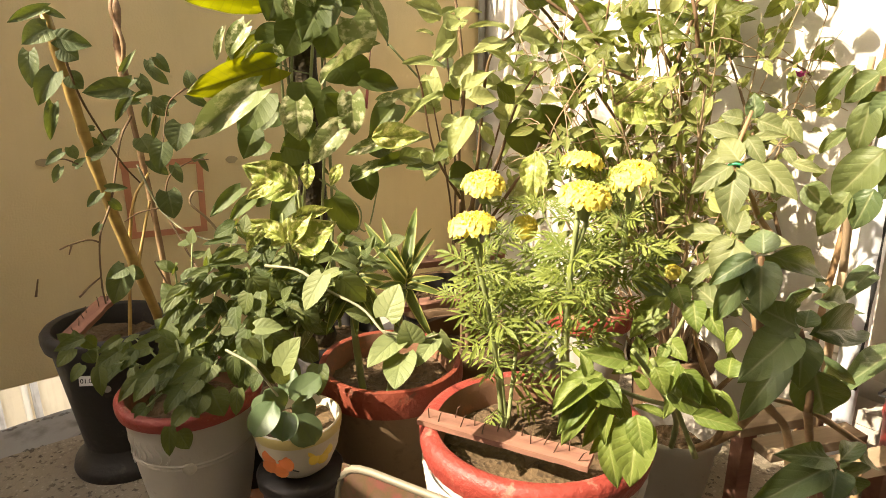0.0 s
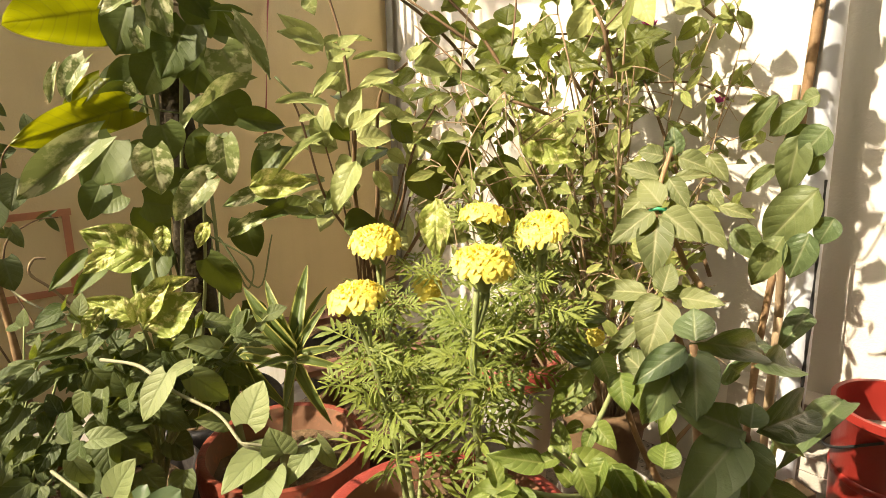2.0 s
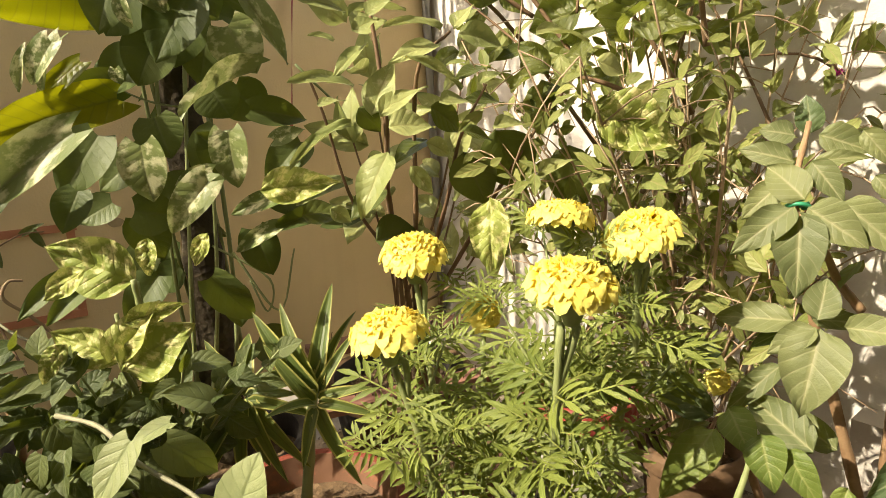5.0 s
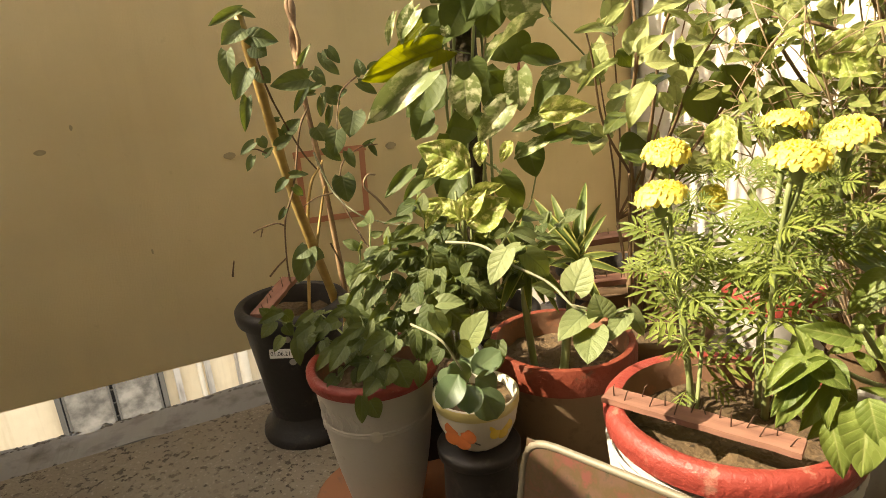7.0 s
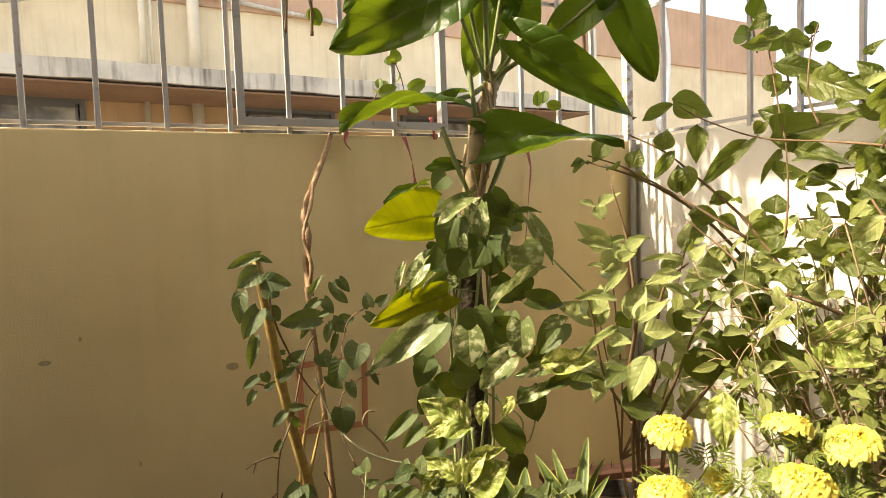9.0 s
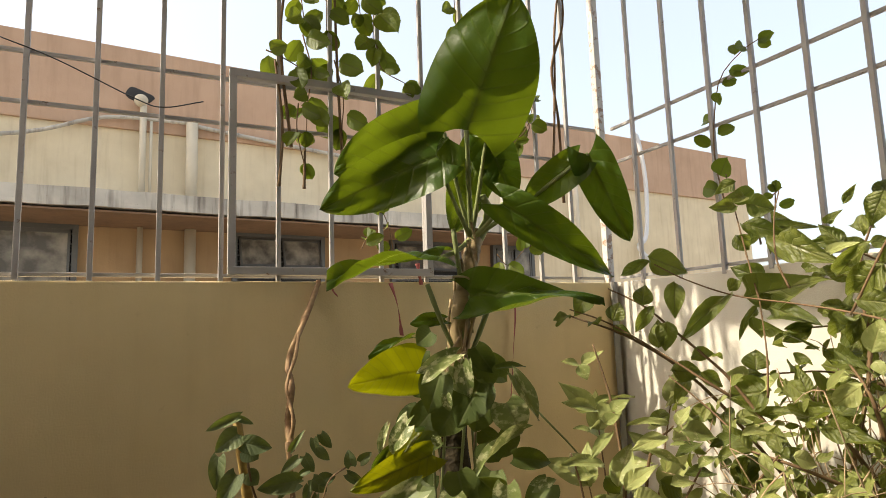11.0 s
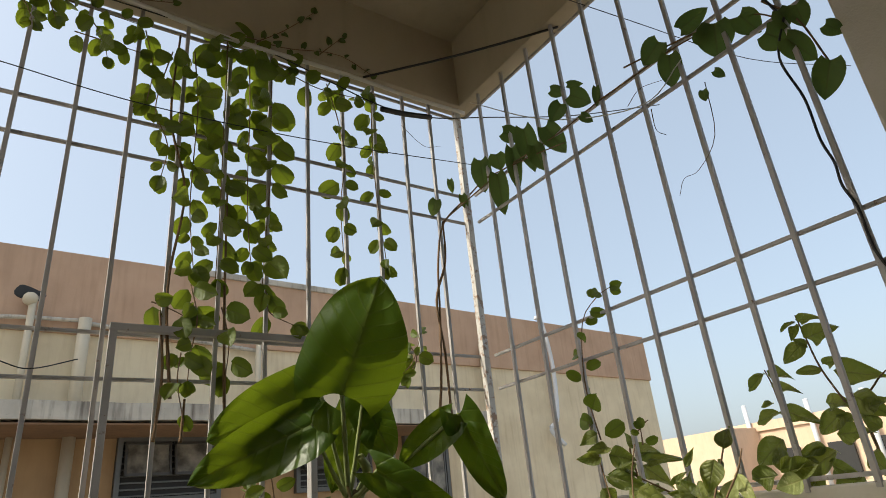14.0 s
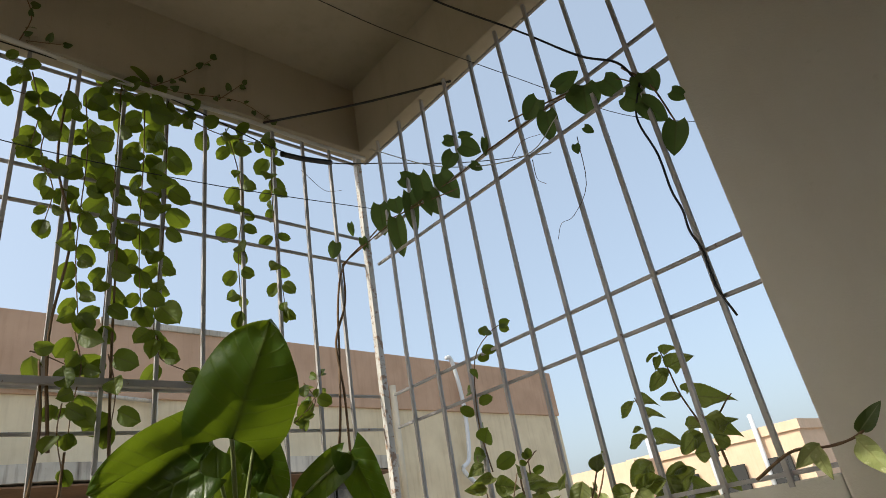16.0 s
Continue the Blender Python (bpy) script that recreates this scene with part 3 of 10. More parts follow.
class Plant:
    """A plant thing: stems, leaves and the random numbers that vary them."""

    def __init__(self, name, label, category, at, meshes, stem_mat, seed=1, group="", leafname="leaf"):
        self.t = thing(name, label, category, (0, 0, 0), group)
        self.meshes, self.sm, self.r, self.ln = meshes, stem_mat, random.Random(seed), leafname

    def stem(self, pts, r0, r1=None, name="stem", mat=None, sides=6, n=None):
        return tube(name, pts, r0, mat or self.sm, self.t, r1, n=n, sides=sides, knots=0.12, rnd=self.r)

    def lf(self, base, tip, w=1.0, face=0.55, roll=None, mesh=None, stalk=None, up=None, thick=0.0016):
        me = mesh or self.r.choice(self.meshes)
        roll = self.r.uniform(-22, 22) if roll is None else roll
        if stalk is not None:
            self.stem([stalk, (Vector(stalk) + Vector(base)) / 2 + Vector((0, 0, -0.006)), base], thick, thick * 0.75, "petiole", n=8, sides=7)
        return piece(self.ln, me, self.t, leaf_matrix(base, tip, w, face, roll, up))

    def sprout(self, line, size, start=0.25, gap=0.03, spread=1.1, lift=0.2, w=1.0, face=0.5, petiole=0.25, jitter=0.35, pairs=False, end=True):
        """Leaves along a stem, alternate or in pairs."""
        L = [Vector(p) for p in line]
        cum = [0.0]
        for a, b in zip(L, L[1:]):
            cum.append(cum[-1] + (b - a).length)
        tot, d, k = cum[-1], cum[-1] * start, self.r.randint(0, 3)
        while d < tot:
            i = max(j for j in range(len(cum)) if cum[j] <= d)
            i = min(i, len(L) - 2)
            f = (d - cum[i]) / max(cum[i + 1] - cum[i], 1e-6)
            p = L[i].lerp(L[i + 1], f)
            ax = (L[i + 1] - L[i]).normalized()
            for s in ((0, math.pi) if pairs else (0,)):
                a = k * (math.pi / 2 if pairs else 2.4) + s + self.r.uniform(-0.3, 0.3)
                o = ax.orthogonal().normalized()
                o = Matrix.Rotation(a, 3, ax) @ o
                dr = (o * spread + ax * 0.5 + Vector((0, 0, lift)) + Vector([self.r.uniform(-jitter, jitter) for _ in range(3)])).normalized()
                ln = size * self.r.uniform(0.65, 1.2) * (1 - 0.25 * (d / tot))
                b = p + dr * ln * petiole
                self.lf(b, b + (dr + Vector((0, 0, -0.25))).normalized() * ln, w * self.r.uniform(0.85, 1.1), face)
            d += gap * self.r.uniform(0.7, 1.35)
            k += 1
        if end:
            ax = (L[-1] - L[-2]).normalized()
            for _ in range(2):
                dr = (ax + Vector([self.r.uniform(-0.6, 0.6) for _ in range(3)])).normalized()
                self.lf(L[-1], L[-1] + dr * size * self.r.uniform(0.5, 0.8), w, face)

    def branch(self, pts, r0, r1, size, n=10, **kw):
        line = spline(pts, n)
        vs, fs = tube_lists(line, r0, r1, 5, 0.1, self.r)
        piece("stem", from_lists("stem", vs, fs, self.sm), self.t)
        self.sprout(line, size, **kw)
        return line


M_STEM = plain("green_stem", (0.25, 0.29, 0.11), 0.6)
M_TWIG = plain("brown_twig", (0.20, 0.12, 0.06), 0.8)
M_STALK = plain("grey_green_stalk", (0.30, 0.29, 0.17), 0.7)
M_WOODY = plain("pale_twig", (0.42, 0.30, 0.18), 0.8)
M_BAMBOO = wood("bamboo", (0.62, 0.44, 0.15), (0.36, 0.22, 0.07), 0.6, 0.45)
M_STICK = wood("stripped_stick", (0.44, 0.29, 0.15), (0.20, 0.11, 0.05), 0.6)
L_BROAD = leaf_material("philodendron_leaf", (0.040, 0.092, 0.014), (0.075, 0.140, 0.022), (0.20, 0.27, 0.07), 0.30, veins=8, glow=0.40, vein_at=0.5, transl=(0.215, 0.285, 0.010), relief=0.3)
L_YELLOW = leaf_material("yellowing_leaf", (0.16, 0.20, 0.012), (0.26, 0.28, 0.02), (0.34, 0.34, 0.05), 0.32, veins=9, glow=0.5, vein_at=0.5, transl=(0.42, 0.42, 0.006))
L_POTHOS = leaf_material("pothos_leaf", (0.135, 0.19, 0.06), (0.30, 0.36, 0.145), (0.36, 0.39, 0.20), 0.42, patch=(0.66, 0.68, 0.44), patch_at=0.40, glow=0.20, vein_at=0.14, relief=0.20, pscale=3.9, transl=(0.40, 0.45, 0.14))
# Darker copy of the pothos leaf; the inner shade is in its colour.
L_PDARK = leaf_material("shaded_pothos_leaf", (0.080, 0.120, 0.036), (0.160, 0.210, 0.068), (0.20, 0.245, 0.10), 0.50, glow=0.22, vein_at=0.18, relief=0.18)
L_VARIEG = leaf_material("variegated_leaf", (0.27, 0.36, 0.075), (0.52, 0.58, 0.17), (0.38, 0.45, 0.12), 0.48, patch=(0.84, 0.82, 0.42), patch_at=0.42, glow=0.24, relief=0.4, pscale=7.5, veins=8, vein_at=0.4, transl=(0.60, 0.60, 0.16))
L_SMALL = leaf_material("small_leaf", (0.066, 0.098, 0.034), (0.165, 0.20, 0.072), (0.22, 0.28, 0.13), 0.52, veins=5, glow=0.28, vein_at=0.4, relief=0.3)
L_ROUND = leaf_material("matt_round_leaf", (0.20, 0.255, 0.11), (0.32, 0.37, 0.18), (0.22, 0.275, 0.12), 0.5, veins=5, glow=0.25, relief=0.26, vein_at=0.4)
L_SHRUB = leaf_material("shrub_leaf", (0.25, 0.31, 0.11), (0.52, 0.57, 0.25), (0.44, 0.45, 0.17), 0.48, patch=(0.66, 0.68, 0.42), patch_at=0.50, glow=0.24, pscale=4.5, transl=(0.52, 0.55, 0.16))
L_STAR = leaf_material("pale_star_leaf", (0.14, 0.175, 0.080), (0.25, 0.28, 0.125), (0.46, 0.46, 0.25), 0.52, veins=6, glow=0.28, vein_at=0.5)
L_CLIMB = leaf_material("climber_leaf", (0.105, 0.15, 0.070), (0.22, 0.275, 0.135), (0.26, 0.31, 0.17), 0.52, veins=6, glow=0.22, vein_at=0.45, relief=0.3)
L_BUSH = leaf_material("bush_leaf", (0.10, 0.135, 0.030), (0.25, 0.285, 0.075), (0.28, 0.30, 0.11), 0.36, spec=0.6, veins=7, glow=0.38, vein_at=0.4, transl=(0.36, 0.42, 0.05), relief=0.45)
# Shrub leaf out of the sun: its shade is painted as darker green.
L_SHD = leaf_material("shaded_shrub_leaf", (0.085, 0.115, 0.030), (0.15, 0.185, 0.05), (0.20, 0.22, 0.08), 0.40, veins=6, glow=0.25)
# Blue green leaf whose dark colour also carries shade on the whorls.
L_DARK = leaf_material("dark_star_leaf", (0.085, 0.135, 0.065), (0.15, 0.205, 0.095), (0.38, 0.42, 0.24), 0.40, veins=6, glow=0.22, vein_at=0.16, relief=0.2)
L_PALE = leaf_material("pale_whorl_leaf", (0.110, 0.150, 0.065), (0.19, 0.235, 0.100), (0.40, 0.42, 0.22), 0.50, veins=6, glow=0.28, vein_at=0.18, relief=0.2)
L_FRESH = leaf_material("fresh_leaf", (0.115, 0.175, 0.040), (0.225, 0.285, 0.070), (0.36, 0.39, 0.14), 0.46, veins=7, glow=0.30, vein_at=0.6)
L_CREEP = leaf_material("creeper_leaf", (0.075, 0.125, 0.022), (0.15, 0.20, 0.035), (0.22, 0.25, 0.07), 0.42, veins=6, glow=0.36, transl=(0.30, 0.38, 0.02))
L_HEARTV = leaf_material("heart_vine_leaf", (0.075, 0.125, 0.038), (0.125, 0.18, 0.055), (0.18, 0.21, 0.075), 0.45, glow=0.32, transl=(0.19, 0.27, 0.05))
L_STRIPE = leaf_material("striped_strap_leaf", (0.085, 0.135, 0.04), (0.15, 0.20, 0.055), (0.13, 0.17, 0.05), 0.45, edge=(0.42, 0.42, 0.13), veins=0.0, glow=0.30)
L_MARI = leaf_material("marigold_leaflet", (0.120, 0.170, 0.036), (0.285, 0.345, 0.078), (0.33, 0.38, 0.10), 0.5, veins=4, glow=0.30)
L_TWIGGY = leaf_material("fine_leaf", (0.17, 0.215, 0.065), (0.37, 0.40, 0.14), (0.366, 0.320, 0.129), 0.5, veins=4, glow=0.30)


def kinds(name, mat, shape, width, count=4, **kw):
    out = []
    for i in range(count):
        r = random.Random(i * 7 + 3)
        q = dict(fold=0.28, droop=0.22, wave=0.04)
        q.update(kw)
        q["droop"] *= r.uniform(0.4, 1.5)
        q["fold"] *= r.uniform(0.5, 1.5)
        out.append(leaf_mesh(name, mat, shape, width * r.uniform(0.9, 1.1), seed=i + 11, twist=r.uniform(-0.3, 0.3), **q))
    return out


K_BROAD = kinds("broad_leaf", L_BROAD, "broad", 0.62, n=26, m=9, lobe=0.16, wave=0.11, droop=0.18, fold=0.14, crumple=0.04)
K_YELLOW = kinds("broad_leaf", L_YELLOW, "broad", 0.62, n=20, m=7, lobe=0.12, wave=0.05, droop=0.16, fold=0.14, crumple=0.02)
K_POTHOS = kinds("pothos_leaf", L_POTHOS, "heart", 0.78, lobe=0.17, n=12, m=4, wave=0.06, crumple=0.02)
K_VARIEG = kinds("variegated_leaf", L_VARIEG, "ovate", 0.66, n=20, m=7, crumple=0.085, wave=0.08, droop=0.22)
K_SMALL = kinds("small_leaf", L_SMALL, "heart", 0.74, n=8, m=3, fold=0.16, lobe=0.04)
K_ROUND = kinds("round_leaf", L_ROUND, "heart", 0.86, n=12, m=4, lobe=0.13, teeth=0.02, wave=0.03, droop=0.18, fold=0.15)
K_SHRUB = kinds("shrub_leaf", L_SHRUB, "ovate", 0.52, n=12, m=4, wave=0.06, fold=0.25, crumple=0.03)
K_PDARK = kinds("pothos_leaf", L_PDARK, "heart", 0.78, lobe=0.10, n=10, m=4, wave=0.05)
K_PALE = kinds("pale_leaf", L_PALE, "acum", 0.50, n=14, m=4, droop=0.35, wave=0.09, fold=0.4, crumple=0.04)
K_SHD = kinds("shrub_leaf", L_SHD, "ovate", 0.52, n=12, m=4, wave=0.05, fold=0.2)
K_STAR = kinds("star_leaf", L_STAR, "acum", 0.52, n=12, m=4, droop=0.3, wave=0.07, crumple=0.03)
K_DARK = kinds("dark_leaf", L_DARK, "acum", 0.48, n=14, m=4, droop=0.3, wave=0.07, fold=0.35, crumple=0.03)
K_FRESH = kinds("fresh_leaf", L_FRESH, "acum", 0.52, n=12, m=4, droop=0.35, wave=0.08, fold=0.4, crumple=0.03)
K_CREEP = kinds("creeper_leaf", L_CREEP, "round", 0.74, n=7, m=3, droop=0.15)
K_HEARTV = kinds("heart_leaf", L_HEARTV, "heart", 0.80, n=8, m=3, lobe=0.12, droop=0.15)
K_CLIMB = kinds("climber_leaf", L_CLIMB, "heart", 0.72, n=10, m=3, lobe=0.13, droop=0.2)
K_STRAP = kinds("strap_leaf", L_STRIPE, "strap", 0.17, n=12, m=3, droop=0.45, fold=0.6, wave=0.0)

# ---- pots ----
P_BLACK = painted_pot("black_plastic", (0.022, 0.019, 0.017), (0.055, 0.045, 0.036), 0.55, 0.56)
P_WHITE = painted_pot("white_glaze", (0.54, 0.50, 0.43), (0.34, 0.29, 0.22), 0.4, 0.62)
P_RED = painted_pot("red_paint", (0.29, 0.045, 0.032), (0.36, 0.17, 0.12), 0.5, 0.58, 1.0)
P_REDDARK = painted_pot("dull_red_paint", (0.20, 0.036, 0.014), (0.10, 0.045, 0.022), 0.7, 0.57, 0.8)
P_TERRA = painted_pot("terracotta", (0.44, 0.19, 0.09), (0.30, 0.16, 0.10), 0.75, 0.56)
P_BROWN = painted_pot("brown_clay", (0.135, 0.078, 0.036), (0.085, 0.05, 0.025), 0.8, 0.55)
P_TAN = painted_pot("tan_clay", (0.21, 0.135, 0.070), (0.14, 0.09, 0.045), 0.8, 0.55)
P_CHIP = painted_pot("chipped_white", (0.62, 0.58, 0.52), (0.36, 0.26, 0.20), 0.7, 0.54, 0.6)
P_CRUST = painted_pot("earthy_inside", (0.22, 0.11, 0.06), (0.30, 0.12, 0.06), 0.9, 0.55)
P_GREY = painted_pot("grey_pot", (0.42, 0.39, 0.34), (0.28, 0.25, 0.21), 0.6, 0.6)
P_CREAM = painted_pot("cream_glaze", (0.60, 0.56, 0.45), (0.42, 0.36, 0.25), 0.35, 0.68)
P_PLANK = wood("pink_washed_plank", (0.36, 0.18, 0.12), (0.17, 0.075, 0.05), 0.7, 0.8)
P_RAW = wood("raw_wood", (0.40, 0.30, 0.20), (0.22, 0.15, 0.09), 0.6, 0.8)
P_NAIL = plain("rusty_nail", (0.14, 0.08, 0.05), 0.6, 0.5)
P_LABEL = plain("paper_label", (0.78, 0.77, 0.74), 0.6, 0, 0.06)
P_INK = plain("black_ink", (0.03, 0.03, 0.03), 0.6)
P_ORANGE = plain("orange_glaze", (0.70, 0.20, 0.06), 0.3)
P_YELLOW = plain("yellow_glaze", (0.75, 0.55, 0.08), 0.3)
P_BUCKET = plain("red_plastic", (0.30, 0.028, 0.02), 0.35)


def soil_disc(parent, r, z, squash=1.0, seed=1):
    vs, fs, rings, seg = [(0, 0, z + 0.008)], [], 7, 28
    for i in range(1, rings + 1):
        for j in range(seg):
            a = 2 * math.pi * j / seg
            q = r * i / rings
            p = Vector((q * math.cos(a), q * math.sin(a) * squash, 0))
            vs.append((p.x, p.y, z + 0.014 * noise.noise(p * 26 + Vector((seed, 0, 0))) + 0.006 * noise.noise(p * 80)))
    for j in range(seg):
        fs.append((0, 1 + j, 1 + (j + 1) % seg))
    for i in range(rings - 1):
        for j in range(seg):
            a, b = 1 + i * seg + j, 1 + i * seg + (j + 1) % seg
            fs.append((a, a + seg, b + seg, b))
    return piece("soil", from_lists("soil", vs, fs, M_SOIL), parent)


def round_pot(name, label, at, r0, r1, h, body, rim, lip=0.012, band=0.03, squash=1.0, turn=0.0, seed=1, bulge=0.0):
    """A pot with a rolled rim, an inside and soil; at is the middle of its base."""
    t = thing(name, label, "plant pot", at)
    t.rotation_euler.z = radians(turn)
    prof = []
    for i in range(9):
        f = i / 8
        prof.append((r0 + (r1 - r0) * f + bulge * math.sin(math.pi * f), (h - band) * f))
    lathe("body", [(0.0, 0.002), (r0 * 0.96, 0.0)] + prof, body, t, seg=48, squash=squash)
    rp = [(r1, h - band - 0.001), (r1 + lip * 0.8, h - band + 0.002), (r1 + lip, h - band * 0.6), (r1 + lip, h - band * 0.25), (r1 + lip * 0.6, h - 0.002), (r1, h), (r1 - lip * 0.5, h - 0.003)]
    lathe("rim", rp, rim, t, "painted rolled rim", seg=48, squash=squash)
    lathe("inside", [(r1 - lip * 0.5, h - 0.003), (r1 - lip * 0.9, h - band * 0.5), (r1 - lip - 0.004, h - 0.09)], P_CRUST if rim in (P_RED, P_REDDARK) else body, t, "earth stained inside", seg=48, squash=squash)
    soil_disc(t, r1 - lip - 0.001, h - 0.045, squash, seed)
    return t


def plank(name, label, a, b, w, th, mat, nails=0, parent=None, seed=1):
    """A rough strip of wood from a to b with a row of nails."""
    a, b = Vector(a), Vector(b)
    t = thing(name, label, "plank", (a + b) / 2)
    d = b - a
    t.rotation_euler = (0, 0, math.atan2(d.y, d.x))
    L = d.length
    r = random.Random(seed)
    bm = bmesh.new()
    box(bm, (-L / 2, -w / 2, -th / 2), (L / 2, w / 2, th / 2))
    bmesh.ops.subdivide_edges(bm, edges=[e for e in bm.edges if abs(e.verts[0].co.x - e.verts[1].co.x) > L / 2], cuts=24)
    sl = d.z / max(d.xy.length, 1e-6)
    for v in bm.verts:
        v.co.y += 0.0025 * noise.noise(Vector((v.co.x * 40, v.co.y * 9, seed)))
        v.co.z += v.co.x * sl
    part("board", bm, mat, t)
    vs, fs = tube_lists([Vector((0, 0, -0.004)), Vector((0, 0, 0.016)), Vector((0.002, 0, 0.020))], 0.0009, 0.0007, 5)
    me = from_lists("nail", vs, fs, P_NAIL)
    for i in range(nails):
        x = -L / 2 + L * (i + 0.8) / (nails + 0.6)
        piece("nail", me, t, pose(x, r.uniform(-0.3, 0.35) * w, th / 2 + x * sl, r.uniform(-22, 22), r.uniform(-22, 22), r.uniform(0, 90)) @ Matrix.Diagonal((1, 1, r.uniform(0.6, 1.1), 1)))
    return t


F = FLOOR
black = round_pot("black_pot", "tall black plastic pot with a foot and a white label", (0.243, 1.370, F), 0.070, 0.107, 0.31, P_BLACK, P_BLACK, 0.013, 0.035, seed=2)
lathe("foot", [(0.078, 0.055), (0.085, 0.03), (0.100, 0.022), (0.104, 0.008), (0.102, 0.0), (0.0, 0.001)], P_BLACK, black, "flared black foot")
lb = part("label", boxes(((-0.024, -0.0015, -0.0095), (0.024, 0.0015, 0.0095)), bevel=0.001), P_LABEL, black, "small white paper label")
lb.matrix_basis = pose(-0.0525, -0.0915, 0.232, -8, 0, -30)
txt = bpy.data.curves.new("label_text", "FONT")
txt.body, txt.size, txt.align_x, txt.align_y, txt.extrude = "01.06.21", 0.0125, "CENTER", "CENTER", 0.0003
txt.materials.append(P_INK)
tx = piece("label_text", txt, lb, pose(0, -0.002, 0, 90, 0, 0))
for a, z in ((-1.93, 0.262), (-1.90, 0.208)):
    bm = bmesh.new()
    bmesh.ops.create_uvsphere(bm, u_segments=10, v_segments=6, radius=0.0075, matrix=Matrix.Translation(((0.0705 + 0.1345 * z) * math.cos(a), (0.0705 + 0.1345 * z) * math.sin(a), z)) @ Matrix.Rotation(a, 4, "Z") @ Matrix.Diagonal((0.3, 1, 1, 1)))
    part("sticker", bm, P_GREY, black, "round pale sticker", True)

saucer = thing("saucer", "terracotta plastic saucer under the white pot", "saucer", (0.302, 1.025, F))
lathe("dish", [(0.0, 0.006), (0.095, 0.006), (0.124, 0.024), (0.129, 0.026), (0.132, 0.022), (0.100, 0.0), (0.0, 0.0)], P_TERRA, saucer)
white = round_pot("white_pot", "white glazed pot with a red painted rim and a carved band", (0.302, 1.015, F + 0.007), 0.058, 0.102, 0.298, P_WHITE, P_RED, 0.010, 0.024, seed=3, bulge=0.006)
lathe("carved_band", [(0.0935, 0.200), (0.0965, 0.203), (0.0950, 0.207), (0.0975, 0.210), (0.0955, 0.213)], P_WHITE, white, "carved line in the glaze")
for ang, z, m in ((-2.95, 0.245, P_GREY), (-1.95, 0.205, P_CREAM), (-3.2, 0.20, P_GREY)):
    bm = bmesh.new()
    rr = 0.058 + 0.044 * z / 0.274 + 0.006 * math.sin(math.pi * z / 0.274)
    bmesh.ops.create_uvsphere(bm, u_segments=10, v_segments=6, radius=0.011, matrix=Matrix.Translation((rr * math.cos(ang), rr * math.sin(ang), z)) @ Matrix.Rotation(ang, 4, "Z") @ Matrix.Diagonal((0.2, 1, 1, 1)))
    part("sticker", bm, m, white, "faded sticker", True)

for q in range(7):
    a = -3.05 + 0.13 * q
    pts = [((0.0985 + 0.0006 * (j % 2)) * math.cos(a + 0.05 * math.sin(j * 1.3)), (0.0985 + 0.0006 * (j % 2)) * math.sin(a + 0.05 * math.sin(j * 1.3)), 0.216 + 0.008 * j) for j in range(5)]
    tube("relief", pts, 0.0016, P_WHITE, white, label="carved leaf scroll under the rim" if q == 0 else "")
stand = thing("bowl_stand", "black cylindrical pot turned over as a stand", "stand", (0.412, 0.854, F))
lathe("drum", [(0.0, 0.0), (0.064, 0.0), (0.058, 0.174), (0.066, 0.180), (0.067, 0.193), (0.063, 0.197), (0.0, 0.197)], P_BLACK, stand)
bowl = thing("painted_bowl", "cream glazed bowl painted with orange and yellow flowers", "bowl", (0.412, 0.854, F + 0.198))
bowl.scale = (0.97, 0.97, 0.88)
lathe("shell", [(0.0, 0.0), (0.034, 0.0), (0.050, 0.015), (0.062, 0.045), (0.067, 0.075), (0.069, 0.098), (0.066, 0.101), (0.063, 0.098), (0.060, 0.06), (0.0, 0.055)], P_CREAM, bowl)
lathe("glaze_band", [(0.0676, 0.080), (0.0690, 0.082), (0.0699, 0.097), (0.0690, 0.0995)], plain("yellow_band_glaze", (0.56, 0.47, 0.18), 0.35, 0, 0.2, 30), bowl, "pale yellow glazed band")
soil_disc(bowl, 0.060, 0.078, 1.0, 4)
for ang, z, rad, m, nm in ((-2.50, 0.052, 0.025, P_ORANGE, "orange flower"), (-1.45, 0.060, 0.020, P_YELLOW, "yellow flower")):
    rr = 0.062
    for q in range(5):
        a2 = q * 1.257
        bm = bmesh.new()
        bmesh.ops.create_uvsphere(bm, u_segments=8, v_segments=5, radius=rad * 0.55, matrix=Matrix.Translation((rr * math.cos(ang), rr * math.sin(ang), z)) @ Matrix.Rotation(ang, 4, "Z") @ Matrix.Translation((0.001, rad * 0.6 * math.cos(a2), rad * 0.6 * math.sin(a2))) @ Matrix.Diagonal((0.09, 1, 1, 1)))
        part("painted_petal", bm, m, bowl, smooth=True)
    tube("painted_stalk", [((rr + 0.001) * math.cos(ang + 0.25), (rr + 0.001) * math.sin(ang + 0.25), z + 0.01), ((rr - 0.001) * math.cos(ang + 0.35), (rr - 0.001) * math.sin(ang + 0.35), z - 0.012), ((rr - 0.006) * math.cos(ang + 0.5), (rr - 0.006) * math.sin(ang + 0.5), z - 0.022)], 0.0012, P_INK, bowl)

